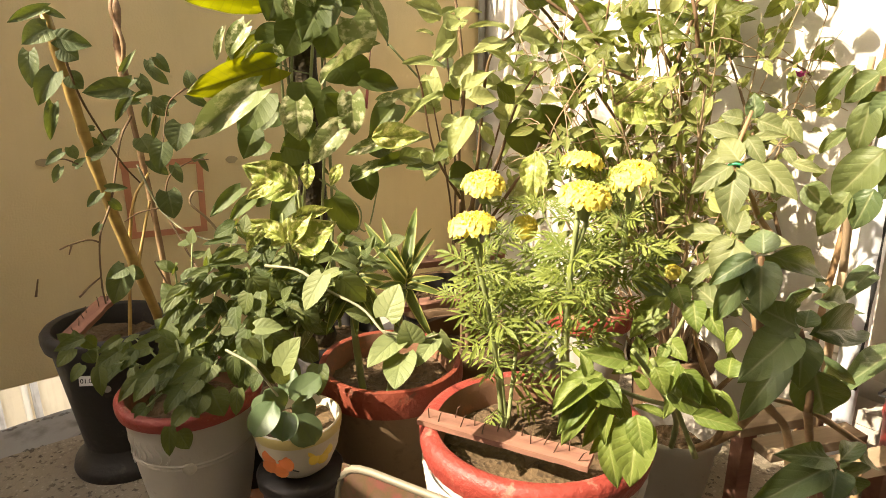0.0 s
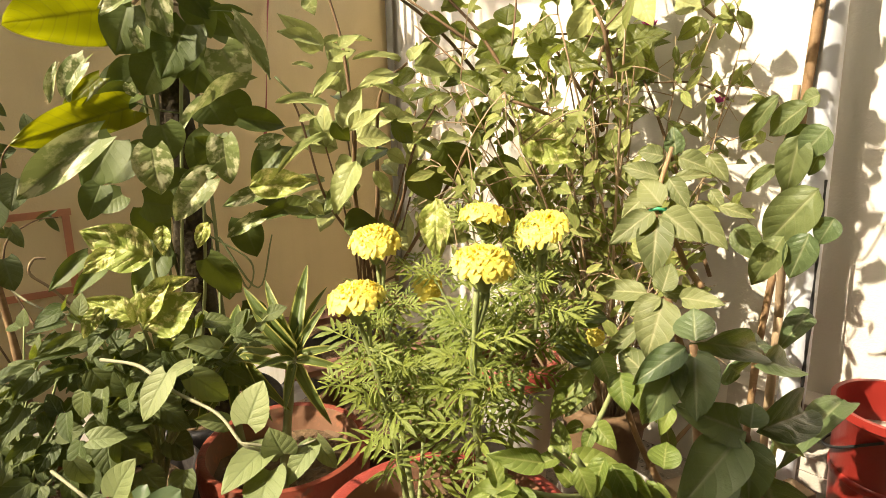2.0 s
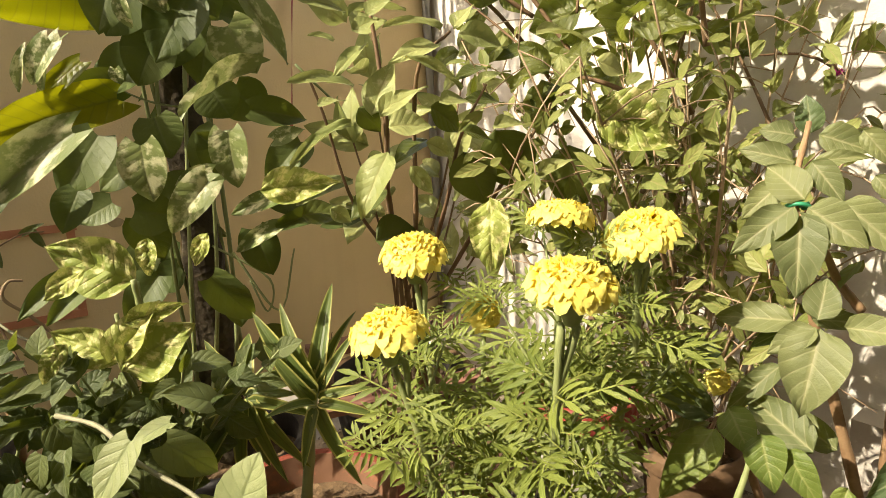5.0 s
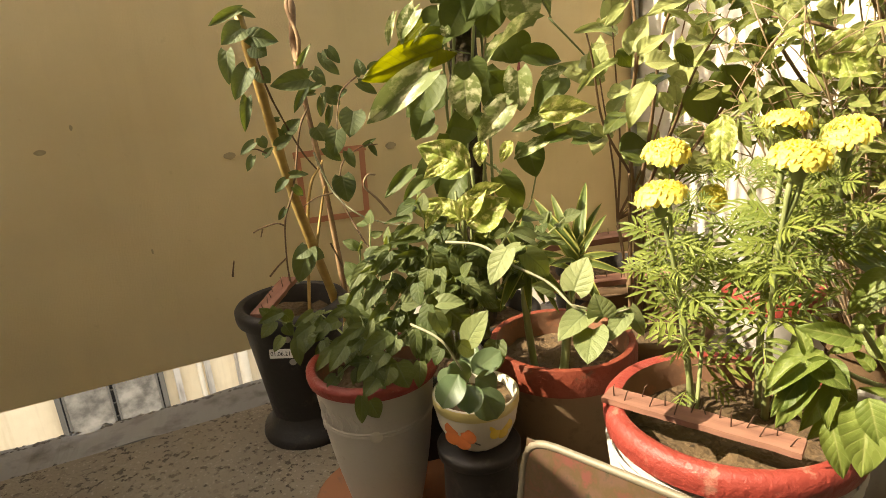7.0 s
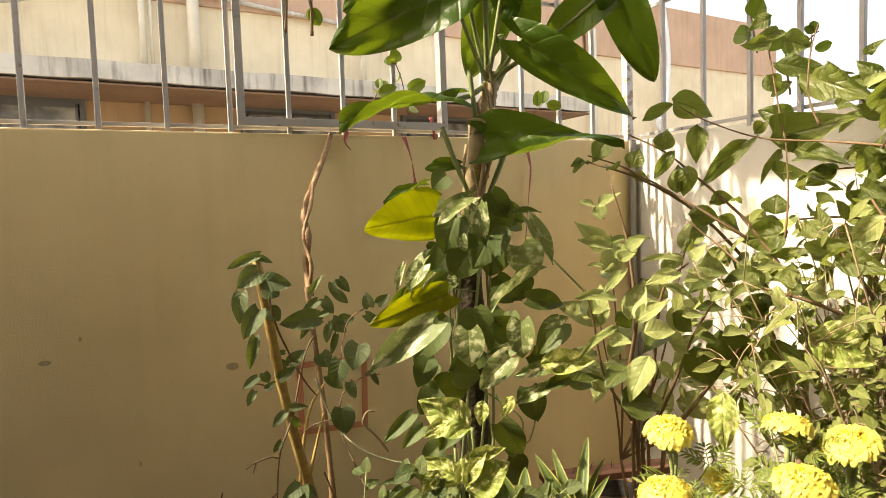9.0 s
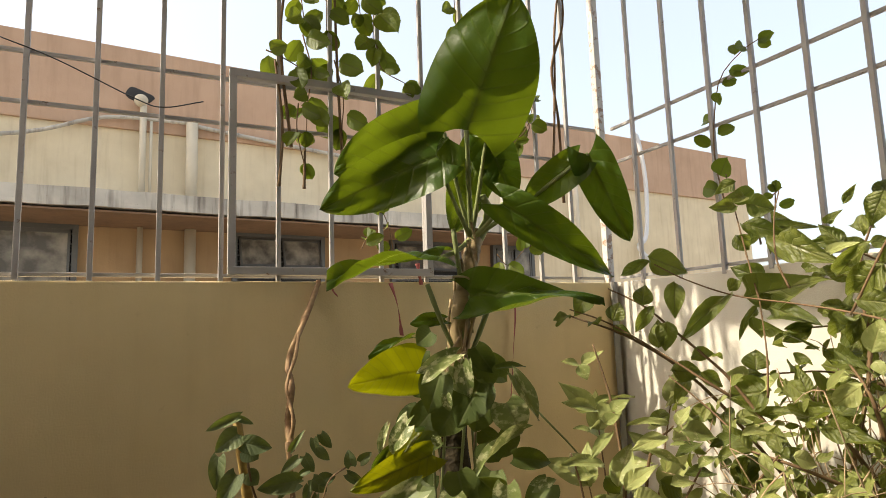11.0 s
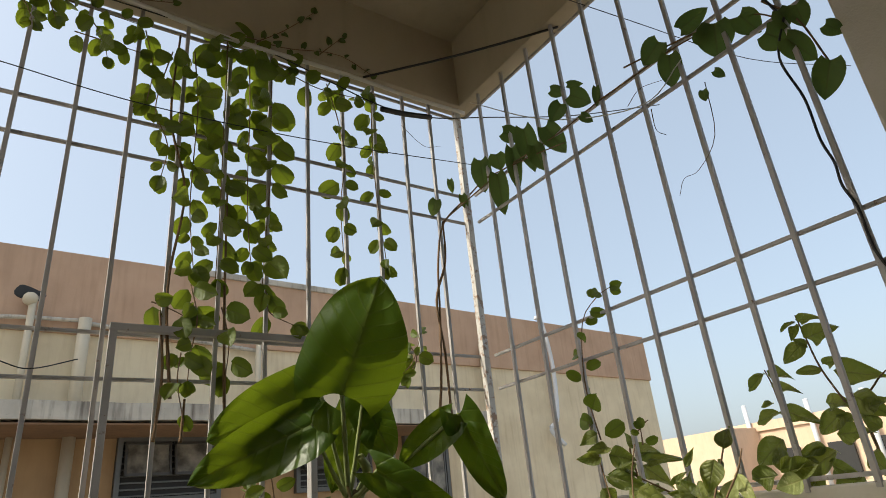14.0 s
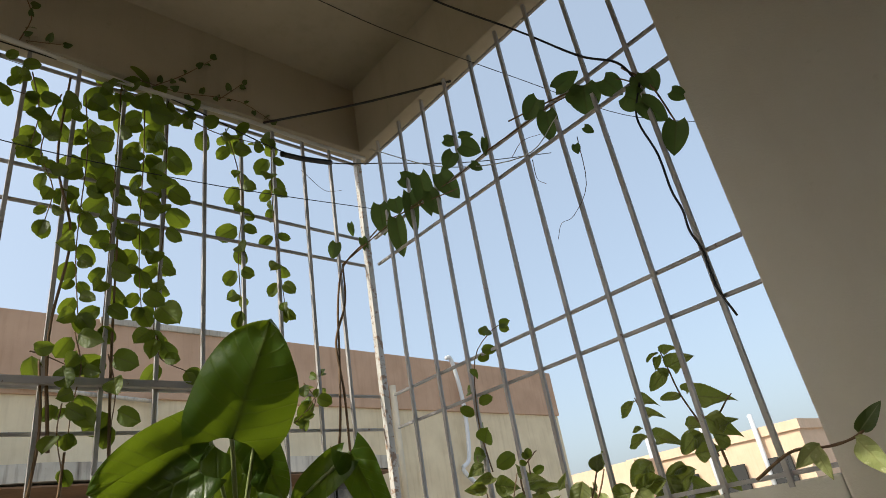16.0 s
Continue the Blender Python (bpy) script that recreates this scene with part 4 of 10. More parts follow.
brown = round_pot("brown_pot", "brown clay pot with a red painted rim", (0.627, 0.927, F), 0.092, 0.121, 0.290, P_TAN, P_REDDARK, 0.010, 0.052, seed=5)
rear = round_pot("dark_pot", "dark plastic pot holding the climbers on the moss pole", (0.655, 1.28, F), 0.09, 0.125, 0.22, P_BLACK, P_BLACK, 0.012, 0.03, seed=6)
rear2 = round_pot("dark_pot", "dark plastic pot with a variegated plant", (0.455, 1.13, F), 0.07, 0.10, 0.22, P_BLACK, P_BLACK, 0.010, 0.03, seed=7)
oval = round_pot("oval_planter", "oval planter with chipped white body and thick red rim, marigold soil", (0.664, 0.600, F), 0.122, 0.149, 0.310, P_CHIP, P_RED, 0.016, 0.040, squash=0.96, turn=-38, seed=8, bulge=0.012)
for k in range(4):
    lathe("groove", [(0.157 - k * 0.0020, 0.256 - k * 0.015), (0.1615 - k * 0.0020, 0.252 - k * 0.015), (0.156 - k * 0.0020, 0.247 - k * 0.015)], P_GREY, oval, squash=0.96, seg=48)
plank("nail_plank", "pinkish wooden strip with upright nails laid across the planter", (0.538, 0.699, 0.2545), (0.647, 0.483, 0.2545), 0.034, 0.008, P_PLANK, 14, seed=3)
plank("nail_plank", "pinkish wooden strip with nails in the black pot", (0.165, 1.325, 0.245), (0.255, 1.425, 0.275), 0.035, 0.010, P_PLANK, 6, seed=4)
pale = round_pot("pale_pot", "plain pale grey pot with straight sides", (1.03, 0.60, F), 0.060, 0.078, 0.165, P_GREY, P_GREY, 0.008, 0.022, seed=9)
redp = round_pot("red_rim_pot", "grey pot with a bright red painted rim", (1.10, 0.87, F), 0.066, 0.086, 0.305, P_GREY, P_RED, 0.010, 0.045, seed=10)
# Brown in place of terracotta puts the shade between the pots into the colour.
clay = round_pot("clay_pot", "clay pot holding the twiggy bush, browned for shade", (1.21, 0.73, F), 0.062, 0.080, 0.22, P_BROWN, P_BROWN, 0.012, 0.035, seed=11)
corner = round_pot("corner_pot", "dark pot with the pale shrub near the corner", (0.98, 1.22, F), 0.10, 0.135, 0.26, P_BLACK, P_BROWN, 0.012, 0.035, seed=12)
mid = round_pot("dark_clay_pot", "dark clay pot behind the marigold", (0.86, 0.98, F), 0.09, 0.125, 0.25, P_BROWN, P_BROWN, 0.012, 0.035, seed=13)
front = round_pot("dark_front_pot", "dark pot with the whorled plant, in shade", (0.84, 0.24, F), 0.075, 0.10, 0.16, P_BLACK, P_BLACK, 0.012, 0.03, seed=14)
plank("nail_plank", "pinkish wooden strip with nails over the rear pots", (0.74, 1.12, 0.235), (1.06, 1.02, 0.235), 0.04, 0.012, P_PLANK, 12, seed=5)
plank("nail_plank", "weathered wooden strip with nails over the rear pots", (0.80, 1.24, 0.285), (1.10, 1.16, 0.285), 0.05, 0.014, P_PLANK, 12, seed=6)

stool = thing("wooden_rack", "low rack of raw wooden slats standing among the pots", "rack", (1.13, 0.37, F))
stool.rotation_euler.z = radians(-22)
for y in (-0.05, 0.02, 0.09):
    part("slat", boxes(((-0.13, y - 0.022, 0.195), (0.06, y + 0.022, 0.213)), bevel=0.002), P_RAW, stool)
for x, y in ((-0.10, -0.05), (-0.10, 0.09), (0.04, -0.05), (0.04, 0.09)):
    part("leg", boxes(((x - 0.014, y - 0.014, 0.0), (x + 0.014, y + 0.014, 0.195)), bevel=0.002), P_PLANK, stool)
bucket = thing("red_bucket", "bright red plastic bucket standing by the white wall", "bucket", (1.325, 0.285, F))
bucket.scale = (0.9, 0.9, 0.86)
lathe("wall", [(0.0, 0.0), (0.075, 0.0), (0.086, 0.16), (0.097, 0.36), (0.103, 0.365), (0.103, 0.380), (0.095, 0.380), (0.092, 0.36), (0.080, 0.12), (0.0, 0.11)], P_BUCKET, bucket)
tube("handle", [(0.10, 0.0, 0.352), (0.075, 0.06, 0.30), (0.0, 0.104, 0.27), (-0.075, 0.07, 0.30), (-0.10, 0.0, 0.352)], 0.0028, M_WIRE, bucket, label="bent wire handle")
lathe("hoop", [(0.090, 0.235), (0.0935, 0.238), (0.0935, 0.250), (0.0905, 0.253)], P_BUCKET, bucket, "raised ring round the bucket")
sign = thing("tin_tray", "leaning tin tray with metal rim and faded pink picture, darkened for shade", "tray", (0.44, 0.62, 0.0))
P_TIN = plain("tin_rim", (0.25, 0.215, 0.15), 0.55, 0.15, 0.3, 40)
# Picture colours are lowered to hold the shade lying on the tray.
kk = Mat("faded_picture_shaded", 0.4)
pp = kk.geo()
kk.color(kk.ramp(kk.noise(pp, 42, 5), [(0.35, (0.15, 0.05, 0.04)), (0.48, (0.085, 0.058, 0.026)), (0.62, (0.12, 0.066, 0.045)), (0.72, (0.05, 0.048, 0.024))]))
fp = part("face", boxes(((-0.16, -0.002, -0.14), (0.16, 0.002, 0.14)), bevel=0.0015), kk.m, sign)
rimline = []
for q in range(33):
    a = 2 * math.pi * q / 32
    c, s = math.cos(a), math.sin(a)
    e = 0.22
    rimline.append(Vector((0.162 * abs(c) ** e * (1 if c > 0 else -1), 0, 0.142 * abs(s) ** e * (1 if s > 0 else -1))))
rv, rf = tube_lists(rimline, 0.0055, None, 8)
piece("rim", from_lists("rim", rv, rf, P_TIN), sign, None, "rolled metal rim")
sign.matrix_basis = pose(0.453, 0.558, 0.082, -12, 0, -67)

post = thing("white_pipe_post", "white plastic pipe leaning against the white wall", "pipe", (0, 0, 0))
tube("pipe", [(1.360, 0.445, F), (1.360, 0.449, 0.35), (1.360, 0.466, 1.04)], 0.022, M_PIPE, post, n=8, sides=16)
tube("chain", [(1.340, 0.425, 0.15), (1.340, 0.428, 0.35), (1.338, 0.432, 0.60)], 0.003, M_WIRE, post, n=30, knots=0.5, rnd=random.Random(2))
P_BLOCK = plaster("cement_block", (0.50, 0.46, 0.40), (0.36, 0.32, 0.26), seed=23.0)
for k in range(2):
    blk = thing("vent_block", "grey cement ventilator block with oval holes leaning on the wall", "cement block", (1.40, 0.40 + 0.02 * k, F))
    z0 = 0.13 * k
    ring = [[], []]
    for q in range(24):
        a = q * math.pi / 12
        c, sn = math.cos(a), math.sin(a)
        f = 1 / max(abs(c), abs(sn))
        ring[0].append((0.14 * c * f, 0.064 + z0 + 0.064 * sn * f))
        ring[1].append((0.108 * c, 0.064 + z0 + 0.036 * sn))
    bm = bmesh.new()
    vs = [[[bm.verts.new((x, y, z)) for y, z in rg] for rg in ring] for x in (-0.03, 0.03)]
    for q in range(24):
        p = (q + 1) % 24
        bm.faces.new((vs[0][0][q], vs[0][0][p], vs[0][1][p], vs[0][1][q]))
        bm.faces.new((vs[1][0][p], vs[1][0][q], vs[1][1][q], vs[1][1][p]))
        bm.faces.new((vs[0][0][p], vs[0][0][q], vs[1][0][q], vs[1][0][p]))
        bm.faces.new((vs[0][1][q], vs[0][1][p], vs[1][1][p], vs[1][1][q]))
    bmesh.ops.recalc_face_normals(bm, faces=bm.faces)
    part("block", bm, P_BLOCK, blk)

# ---- climbing philodendron with pothos on a moss pole ----
philo = Plant("philodendron", "tall climbing philodendron with very large glossy green leaves", "plant", (0, 0, 0), K_BROAD, M_STEM, 5)
M_TRUNK = wood("philodendron_trunk", (0.50, 0.38, 0.20), (0.19, 0.13, 0.065), 0.5)
philo.stem([(0.652, 1.262, 0.80), (0.647, 1.235, 0.92), (0.645, 1.20, 1.03), (0.685, 1.235, 1.11), (0.712, 1.258, 1.165)], 0.024, 0.017, "trunk", M_TRUNK, 9, 30)
philo.stem([(0.70, 1.253, 1.13), (0.735, 1.24, 1.20), (0.71, 1.22, 1.24)], 0.012, 0.009, "growing_tip", None, 8)
PS = (0.695, 1.25, 1.15)
philo.lf((0.637, 1.147, 1.356), (0.645, 0.960, 1.562), w=1.30, face=0.78, roll=0, mesh=K_BROAD[0], stalk=PS, thick=0.0065, up=(0.45, 0.80, 0.32))
philo.lf((0.613, 1.200, 1.364), (0.403, 1.297, 1.282), w=1.10, face=0.9, roll=0, stalk=PS, thick=0.0055, mesh=K_BROAD[0])
philo.lf((0.573, 1.160, 1.297), (0.359, 1.252, 1.198), w=0.76, face=0.85, roll=0, stalk=PS, thick=0.0055, mesh=K_BROAD[1])
philo.lf((0.685, 1.100, 1.198), (0.863, 0.989, 1.050), w=0.44, face=0.6, roll=0, stalk=PS, thick=0.0055, mesh=K_BROAD[2])
philo.lf((0.855, 1.040, 1.299), (0.925, 1.017, 1.118), w=0.76, face=0.8, roll=0, stalk=PS, thick=0.0055, mesh=K_BROAD[3])
philo.lf((0.848, 1.060, 1.289), (0.756, 1.142, 1.205), w=0.87, face=0.8, roll=0, stalk=PS, thick=0.0055, mesh=K_BROAD[0])
philo.lf((0.727, 1.220, 1.365), (0.669, 1.291, 1.167), w=0.78, face=0.9, roll=0, stalk=PS, thick=0.0055, mesh=K_BROAD[1])
philo.lf((0.708, 1.190, 1.361), (0.768, 1.188, 1.225), w=0.99, face=0.9, roll=0, stalk=PS, thick=0.0055, mesh=K_BROAD[2])
philo.lf((0.584, 1.181, 1.098), (0.370, 1.230, 1.102), w=0.62, face=0.10, roll=0, mesh=K_BROAD[3], stalk=PS, thick=0.0065)
philo.lf((0.646, 1.173, 1.019), (0.834, 1.002, 1.037), w=0.55, face=0.25, roll=10, mesh=K_BROAD[1], stalk=(0.66, 1.22, 1.05), thick=0.006)
philo.lf((0.612, 1.199, 1.352), (0.583, 1.200, 1.326), w=1.2, face=0.5, mesh=K_BROAD[0])
philo.lf((0.551, 1.215, 0.880), (0.419, 1.267, 0.865), w=1.46, face=0.85, roll=0, stalk=(0.65, 1.235, 0.86), thick=0.006, mesh=K_YELLOW[0], up=(-0.25, 0.85, 0.45))
philo.stem([(0.626, 1.200, 1.162), (0.638, 1.200, 1.056), (0.642, 1.205, 0.932)], 0.0055, 0.0045, 'petiole', M_STEM)
philo.stem([(0.669, 1.195, 0.996), (0.653, 1.195, 0.947), (0.631, 1.200, 0.860)], 0.0045, 0.0035, 'aerial_root', M_WOODY)
philo.stem([(0.712, 1.200, 1.024), (0.682, 1.200, 0.958), (0.656, 1.205, 0.902)], 0.0060, 0.0040, 'petiole', M_STEM)
philo.stem([(0.657, 1.190, 1.055), (0.646, 1.190, 0.979), (0.635, 1.195, 0.904)], 0.0035, 0.0025, 'aerial_root', M_WOODY)
philo.stem([(0.557, 1.185, 1.047), (0.585, 1.190, 0.980), (0.613, 1.195, 0.924)], 0.0055, 0.0045, 'petiole', M_STEM)
philo.stem([(0.567, 1.180, 0.878), (0.599, 1.185, 0.909), (0.629, 1.195, 0.942)], 0.0035, 0.0025, 'aerial_root', M_WOODY)
philo.stem([(0.666, 1.185, 0.899), (0.645, 1.185, 0.913), (0.614, 1.185, 0.905)], 0.0030, 0.0022, 'aerial_root', M_WOODY)
philo.lf((0.601, 1.202, 0.977), (0.534, 1.213, 0.979), w=0.8, face=0.6, mesh=K_BROAD[1])
philo.lf((0.543, 1.195, 0.752), (0.441, 1.203, 0.713), w=0.85, face=0.6, mesh=K_BROAD[3], stalk=(0.65, 1.235, 0.72))
philo.lf((0.553, 1.262, 0.945), (0.461, 1.268, 0.924), w=0.4, face=0.2, mesh=K_BROAD[1])
for k in range(9):
    a = k * 0.7
    z = 0.80 + 0.04 * k
    tube("aerial_root", [(0.655 + 0.024 * math.cos(a), 1.225 + 0.024 * math.sin(a), z + 0.06), (0.655 + 0.034 * math.cos(a + 0.3), 1.225 + 0.034 * math.sin(a + 0.3), z), (0.655 + 0.030 * math.cos(a + 0.7), 1.225 + 0.030 * math.sin(a + 0.7), z - 0.09)], 0.0035, M_TRUNK, philo.t, 0.002)
tube("twine", [(0.66, 1.19, 1.055), (0.63, 1.165, 1.06), (0.615, 1.185, 1.062), (0.64, 1.21, 1.058), (0.66, 1.19, 1.050)], 0.0022, M_TWINE, philo.t, label="pale twine tied round the trunk")
tube("twine", [(0.66, 1.23, 0.905), (0.63, 1.205, 0.90), (0.675, 1.20, 0.885), (0.69, 1.19, 0.865)], 0.003, M_TWINE, philo.t)
pothos = Plant("pothos", "variegated pothos climbing a dark moss pole, heart shaped leaves", "plant", (0, 0, 0), K_POTHOS, M_STEM, 8)
M_MOSS = speckled("moss_pole", (0.06, 0.045, 0.02), (0.025, 0.018, 0.01), (0.10, 0.08, 0.03), 90, 0.95, 1.0)
pothos.stem([(0.665, 1.30, 0.10), (0.66, 1.295, 0.45), (0.655, 1.285, 0.83)], 0.034, 0.030, "moss_pole", M_MOSS, 12, 24)
for k in range(7):
    a = k * 0.9
    pothos.stem([(0.66 + 0.05 * math.cos(a), 1.29 + 0.05 * math.sin(a), 0.16), (0.655 + 0.045 * math.cos(a + 1.2), 1.285 + 0.045 * math.sin(a + 1.2), 0.45), (0.65 + 0.05 * math.cos(a + 2.2), 1.27 + 0.05 * math.sin(a + 2.2), 0.80 + 0.02 * k)], 0.004, 0.003, "vine")
# Filler leaves round the pole, in the copy darkened for shade.
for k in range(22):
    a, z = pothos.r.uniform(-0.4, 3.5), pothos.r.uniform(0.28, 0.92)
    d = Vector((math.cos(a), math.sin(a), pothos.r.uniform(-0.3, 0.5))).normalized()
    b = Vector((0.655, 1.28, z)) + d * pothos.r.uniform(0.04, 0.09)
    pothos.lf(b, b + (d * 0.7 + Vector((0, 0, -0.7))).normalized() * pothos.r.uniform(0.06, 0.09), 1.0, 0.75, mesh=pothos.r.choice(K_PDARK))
pothos.lf((0.469, 1.060, 0.698), (0.363, 1.097, 0.627), w=0.52, face=0.8, roll=0, mesh=K_POTHOS[0])
pothos.lf((0.536, 1.060, 0.679), (0.533, 1.056, 0.612), w=1.09, face=0.8, roll=0, mesh=K_POTHOS[1])
pothos.lf((0.636, 1.050, 0.686), (0.634, 1.046, 0.617), w=0.88, face=0.8, roll=0, mesh=K_POTHOS[2])
pothos.lf((0.594, 1.020, 0.633), (0.542, 1.043, 0.577), w=0.79, face=0.8, roll=0, mesh=K_POTHOS[3])
pothos.lf((0.603, 1.030, 0.642), (0.562, 1.052, 0.630), w=0.70, face=0.8, roll=0, mesh=K_POTHOS[0])
pothos.lf((0.690, 1.030, 0.603), (0.627, 1.069, 0.584), w=0.46, face=0.8, roll=0, mesh=K_POTHOS[1])
pothos.lf((0.679, 1.040, 0.560), (0.629, 1.067, 0.533), w=0.48, face=0.8, roll=0, mesh=K_POTHOS[2])
pothos.lf((0.700, 1.060, 0.672), (0.732, 1.038, 0.686), w=0.81, face=0.8, roll=0, mesh=K_POTHOS[3])
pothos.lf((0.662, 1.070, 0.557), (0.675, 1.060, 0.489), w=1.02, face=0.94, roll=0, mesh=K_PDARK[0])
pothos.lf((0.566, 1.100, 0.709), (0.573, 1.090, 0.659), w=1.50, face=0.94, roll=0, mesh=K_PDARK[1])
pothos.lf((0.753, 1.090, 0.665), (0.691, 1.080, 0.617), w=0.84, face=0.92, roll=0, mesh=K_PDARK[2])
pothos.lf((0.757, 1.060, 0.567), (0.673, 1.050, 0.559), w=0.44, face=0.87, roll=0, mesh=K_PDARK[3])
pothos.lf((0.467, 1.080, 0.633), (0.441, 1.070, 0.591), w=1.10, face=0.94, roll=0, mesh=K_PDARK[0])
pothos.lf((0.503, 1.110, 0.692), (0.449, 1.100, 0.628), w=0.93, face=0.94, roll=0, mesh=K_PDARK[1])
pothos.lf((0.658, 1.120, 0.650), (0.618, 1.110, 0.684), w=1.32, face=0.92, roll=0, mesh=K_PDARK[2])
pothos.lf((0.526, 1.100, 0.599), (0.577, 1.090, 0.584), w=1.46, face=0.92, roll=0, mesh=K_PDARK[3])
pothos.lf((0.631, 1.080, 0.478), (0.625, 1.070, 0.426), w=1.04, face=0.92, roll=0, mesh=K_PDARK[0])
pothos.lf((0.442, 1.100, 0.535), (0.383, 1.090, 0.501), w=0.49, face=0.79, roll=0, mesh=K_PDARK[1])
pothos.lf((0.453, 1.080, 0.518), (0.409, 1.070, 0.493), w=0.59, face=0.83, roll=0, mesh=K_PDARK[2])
pothos.lf((0.672, 1.100, 0.819), (0.697, 1.090, 0.758), w=1.35, face=0.65, roll=0, mesh=K_POTHOS[1])
pothos.lf((0.699, 1.090, 0.762), (0.579, 1.070, 0.735), w=0.38, face=0.37, roll=20, mesh=K_POTHOS[2])
pothos.lf((0.710, 1.130, 0.865), (0.765, 1.110, 0.777), w=0.46, face=0.54, roll=-25, mesh=K_POTHOS[3])
pothos.lf((0.584, 1.120, 0.903), (0.508, 1.120, 0.873), w=0.52, face=0.41, roll=0, mesh=K_POTHOS[0])
pothos.lf((0.583, 1.100, 0.895), (0.588, 1.090, 0.834), w=0.76, face=0.61, roll=0, mesh=K_POTHOS[1])
pothos.lf((0.548, 1.100, 0.843), (0.554, 1.100, 0.813), w=0.85, face=0.61, roll=0, mesh=K_POTHOS[2])
pothos.lf((0.487, 1.130, 0.803), (0.446, 1.130, 0.755), w=0.62, face=0.54, roll=20, mesh=K_POTHOS[3])
pothos.lf((0.452, 1.140, 0.793), (0.431, 1.140, 0.748), w=0.42, face=0.54, roll=0, mesh=K_POTHOS[0])
pothos.lf((0.536, 1.120, 0.769), (0.537, 1.120, 0.750), w=1.38, face=0.54, roll=0, mesh=K_POTHOS[1])
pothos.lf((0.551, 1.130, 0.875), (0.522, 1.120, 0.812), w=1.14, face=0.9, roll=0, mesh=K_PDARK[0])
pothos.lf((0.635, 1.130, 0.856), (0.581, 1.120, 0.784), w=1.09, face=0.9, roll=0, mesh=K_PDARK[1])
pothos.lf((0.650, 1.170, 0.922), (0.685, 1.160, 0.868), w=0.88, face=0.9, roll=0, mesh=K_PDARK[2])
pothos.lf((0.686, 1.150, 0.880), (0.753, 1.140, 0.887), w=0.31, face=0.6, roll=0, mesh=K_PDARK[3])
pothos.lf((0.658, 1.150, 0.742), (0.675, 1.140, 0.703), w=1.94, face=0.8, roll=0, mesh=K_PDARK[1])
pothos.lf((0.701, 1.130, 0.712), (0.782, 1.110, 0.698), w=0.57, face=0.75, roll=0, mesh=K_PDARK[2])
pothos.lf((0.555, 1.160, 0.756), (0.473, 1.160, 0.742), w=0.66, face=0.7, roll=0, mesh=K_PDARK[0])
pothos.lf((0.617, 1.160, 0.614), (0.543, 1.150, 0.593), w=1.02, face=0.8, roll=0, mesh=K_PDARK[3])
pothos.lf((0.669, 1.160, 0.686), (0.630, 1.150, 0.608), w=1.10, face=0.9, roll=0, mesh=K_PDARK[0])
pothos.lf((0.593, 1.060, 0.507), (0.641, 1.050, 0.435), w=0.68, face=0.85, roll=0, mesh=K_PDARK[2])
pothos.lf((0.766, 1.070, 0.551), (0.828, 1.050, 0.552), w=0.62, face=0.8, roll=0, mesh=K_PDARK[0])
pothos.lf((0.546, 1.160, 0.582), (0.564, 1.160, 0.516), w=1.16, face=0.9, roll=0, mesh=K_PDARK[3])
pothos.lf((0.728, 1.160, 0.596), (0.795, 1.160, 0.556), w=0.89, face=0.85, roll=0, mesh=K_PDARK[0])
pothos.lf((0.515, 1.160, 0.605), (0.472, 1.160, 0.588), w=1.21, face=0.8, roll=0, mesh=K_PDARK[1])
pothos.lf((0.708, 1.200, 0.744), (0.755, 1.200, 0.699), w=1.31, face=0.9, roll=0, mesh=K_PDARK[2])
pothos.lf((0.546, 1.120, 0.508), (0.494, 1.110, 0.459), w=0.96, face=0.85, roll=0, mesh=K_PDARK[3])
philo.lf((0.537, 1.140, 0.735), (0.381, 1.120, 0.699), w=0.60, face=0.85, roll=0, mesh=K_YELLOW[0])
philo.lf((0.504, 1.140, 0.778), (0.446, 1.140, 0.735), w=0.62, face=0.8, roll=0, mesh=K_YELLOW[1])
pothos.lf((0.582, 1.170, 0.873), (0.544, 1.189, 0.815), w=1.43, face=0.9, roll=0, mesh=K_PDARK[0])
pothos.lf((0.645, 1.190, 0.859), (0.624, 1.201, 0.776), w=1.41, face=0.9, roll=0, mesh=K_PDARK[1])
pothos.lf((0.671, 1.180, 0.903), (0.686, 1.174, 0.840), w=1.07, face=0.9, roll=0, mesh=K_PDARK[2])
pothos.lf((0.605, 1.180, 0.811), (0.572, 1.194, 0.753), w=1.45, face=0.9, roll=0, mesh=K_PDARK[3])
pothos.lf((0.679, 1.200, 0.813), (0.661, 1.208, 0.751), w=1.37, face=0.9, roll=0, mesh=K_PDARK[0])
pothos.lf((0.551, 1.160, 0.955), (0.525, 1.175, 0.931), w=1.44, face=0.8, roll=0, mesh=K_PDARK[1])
pothos.lf((0.598, 1.150, 0.911), (0.521, 1.168, 0.882), w=0.49, face=0.7, roll=0, mesh=K_POTHOS[0])
pothos.lf((0.574, 1.140, 0.880), (0.609, 1.123, 0.834), w=0.67, face=0.7, roll=0, mesh=K_POTHOS[1])
pothos.lf((0.472, 1.100, 0.796), (0.441, 1.111, 0.755), w=0.82, face=0.7, roll=0, mesh=K_POTHOS[2])
pothos.lf((0.608, 1.130, 0.896), (0.602, 1.135, 0.839), w=0.61, face=0.75, roll=0, mesh=K_POTHOS[3])
pothos.stem([(0.667, 1.265, 0.504), (0.740, 1.227, 0.439), (0.730, 1.227, 0.385), (0.712, 1.240, 0.441)], 0.0022, 0.0015)
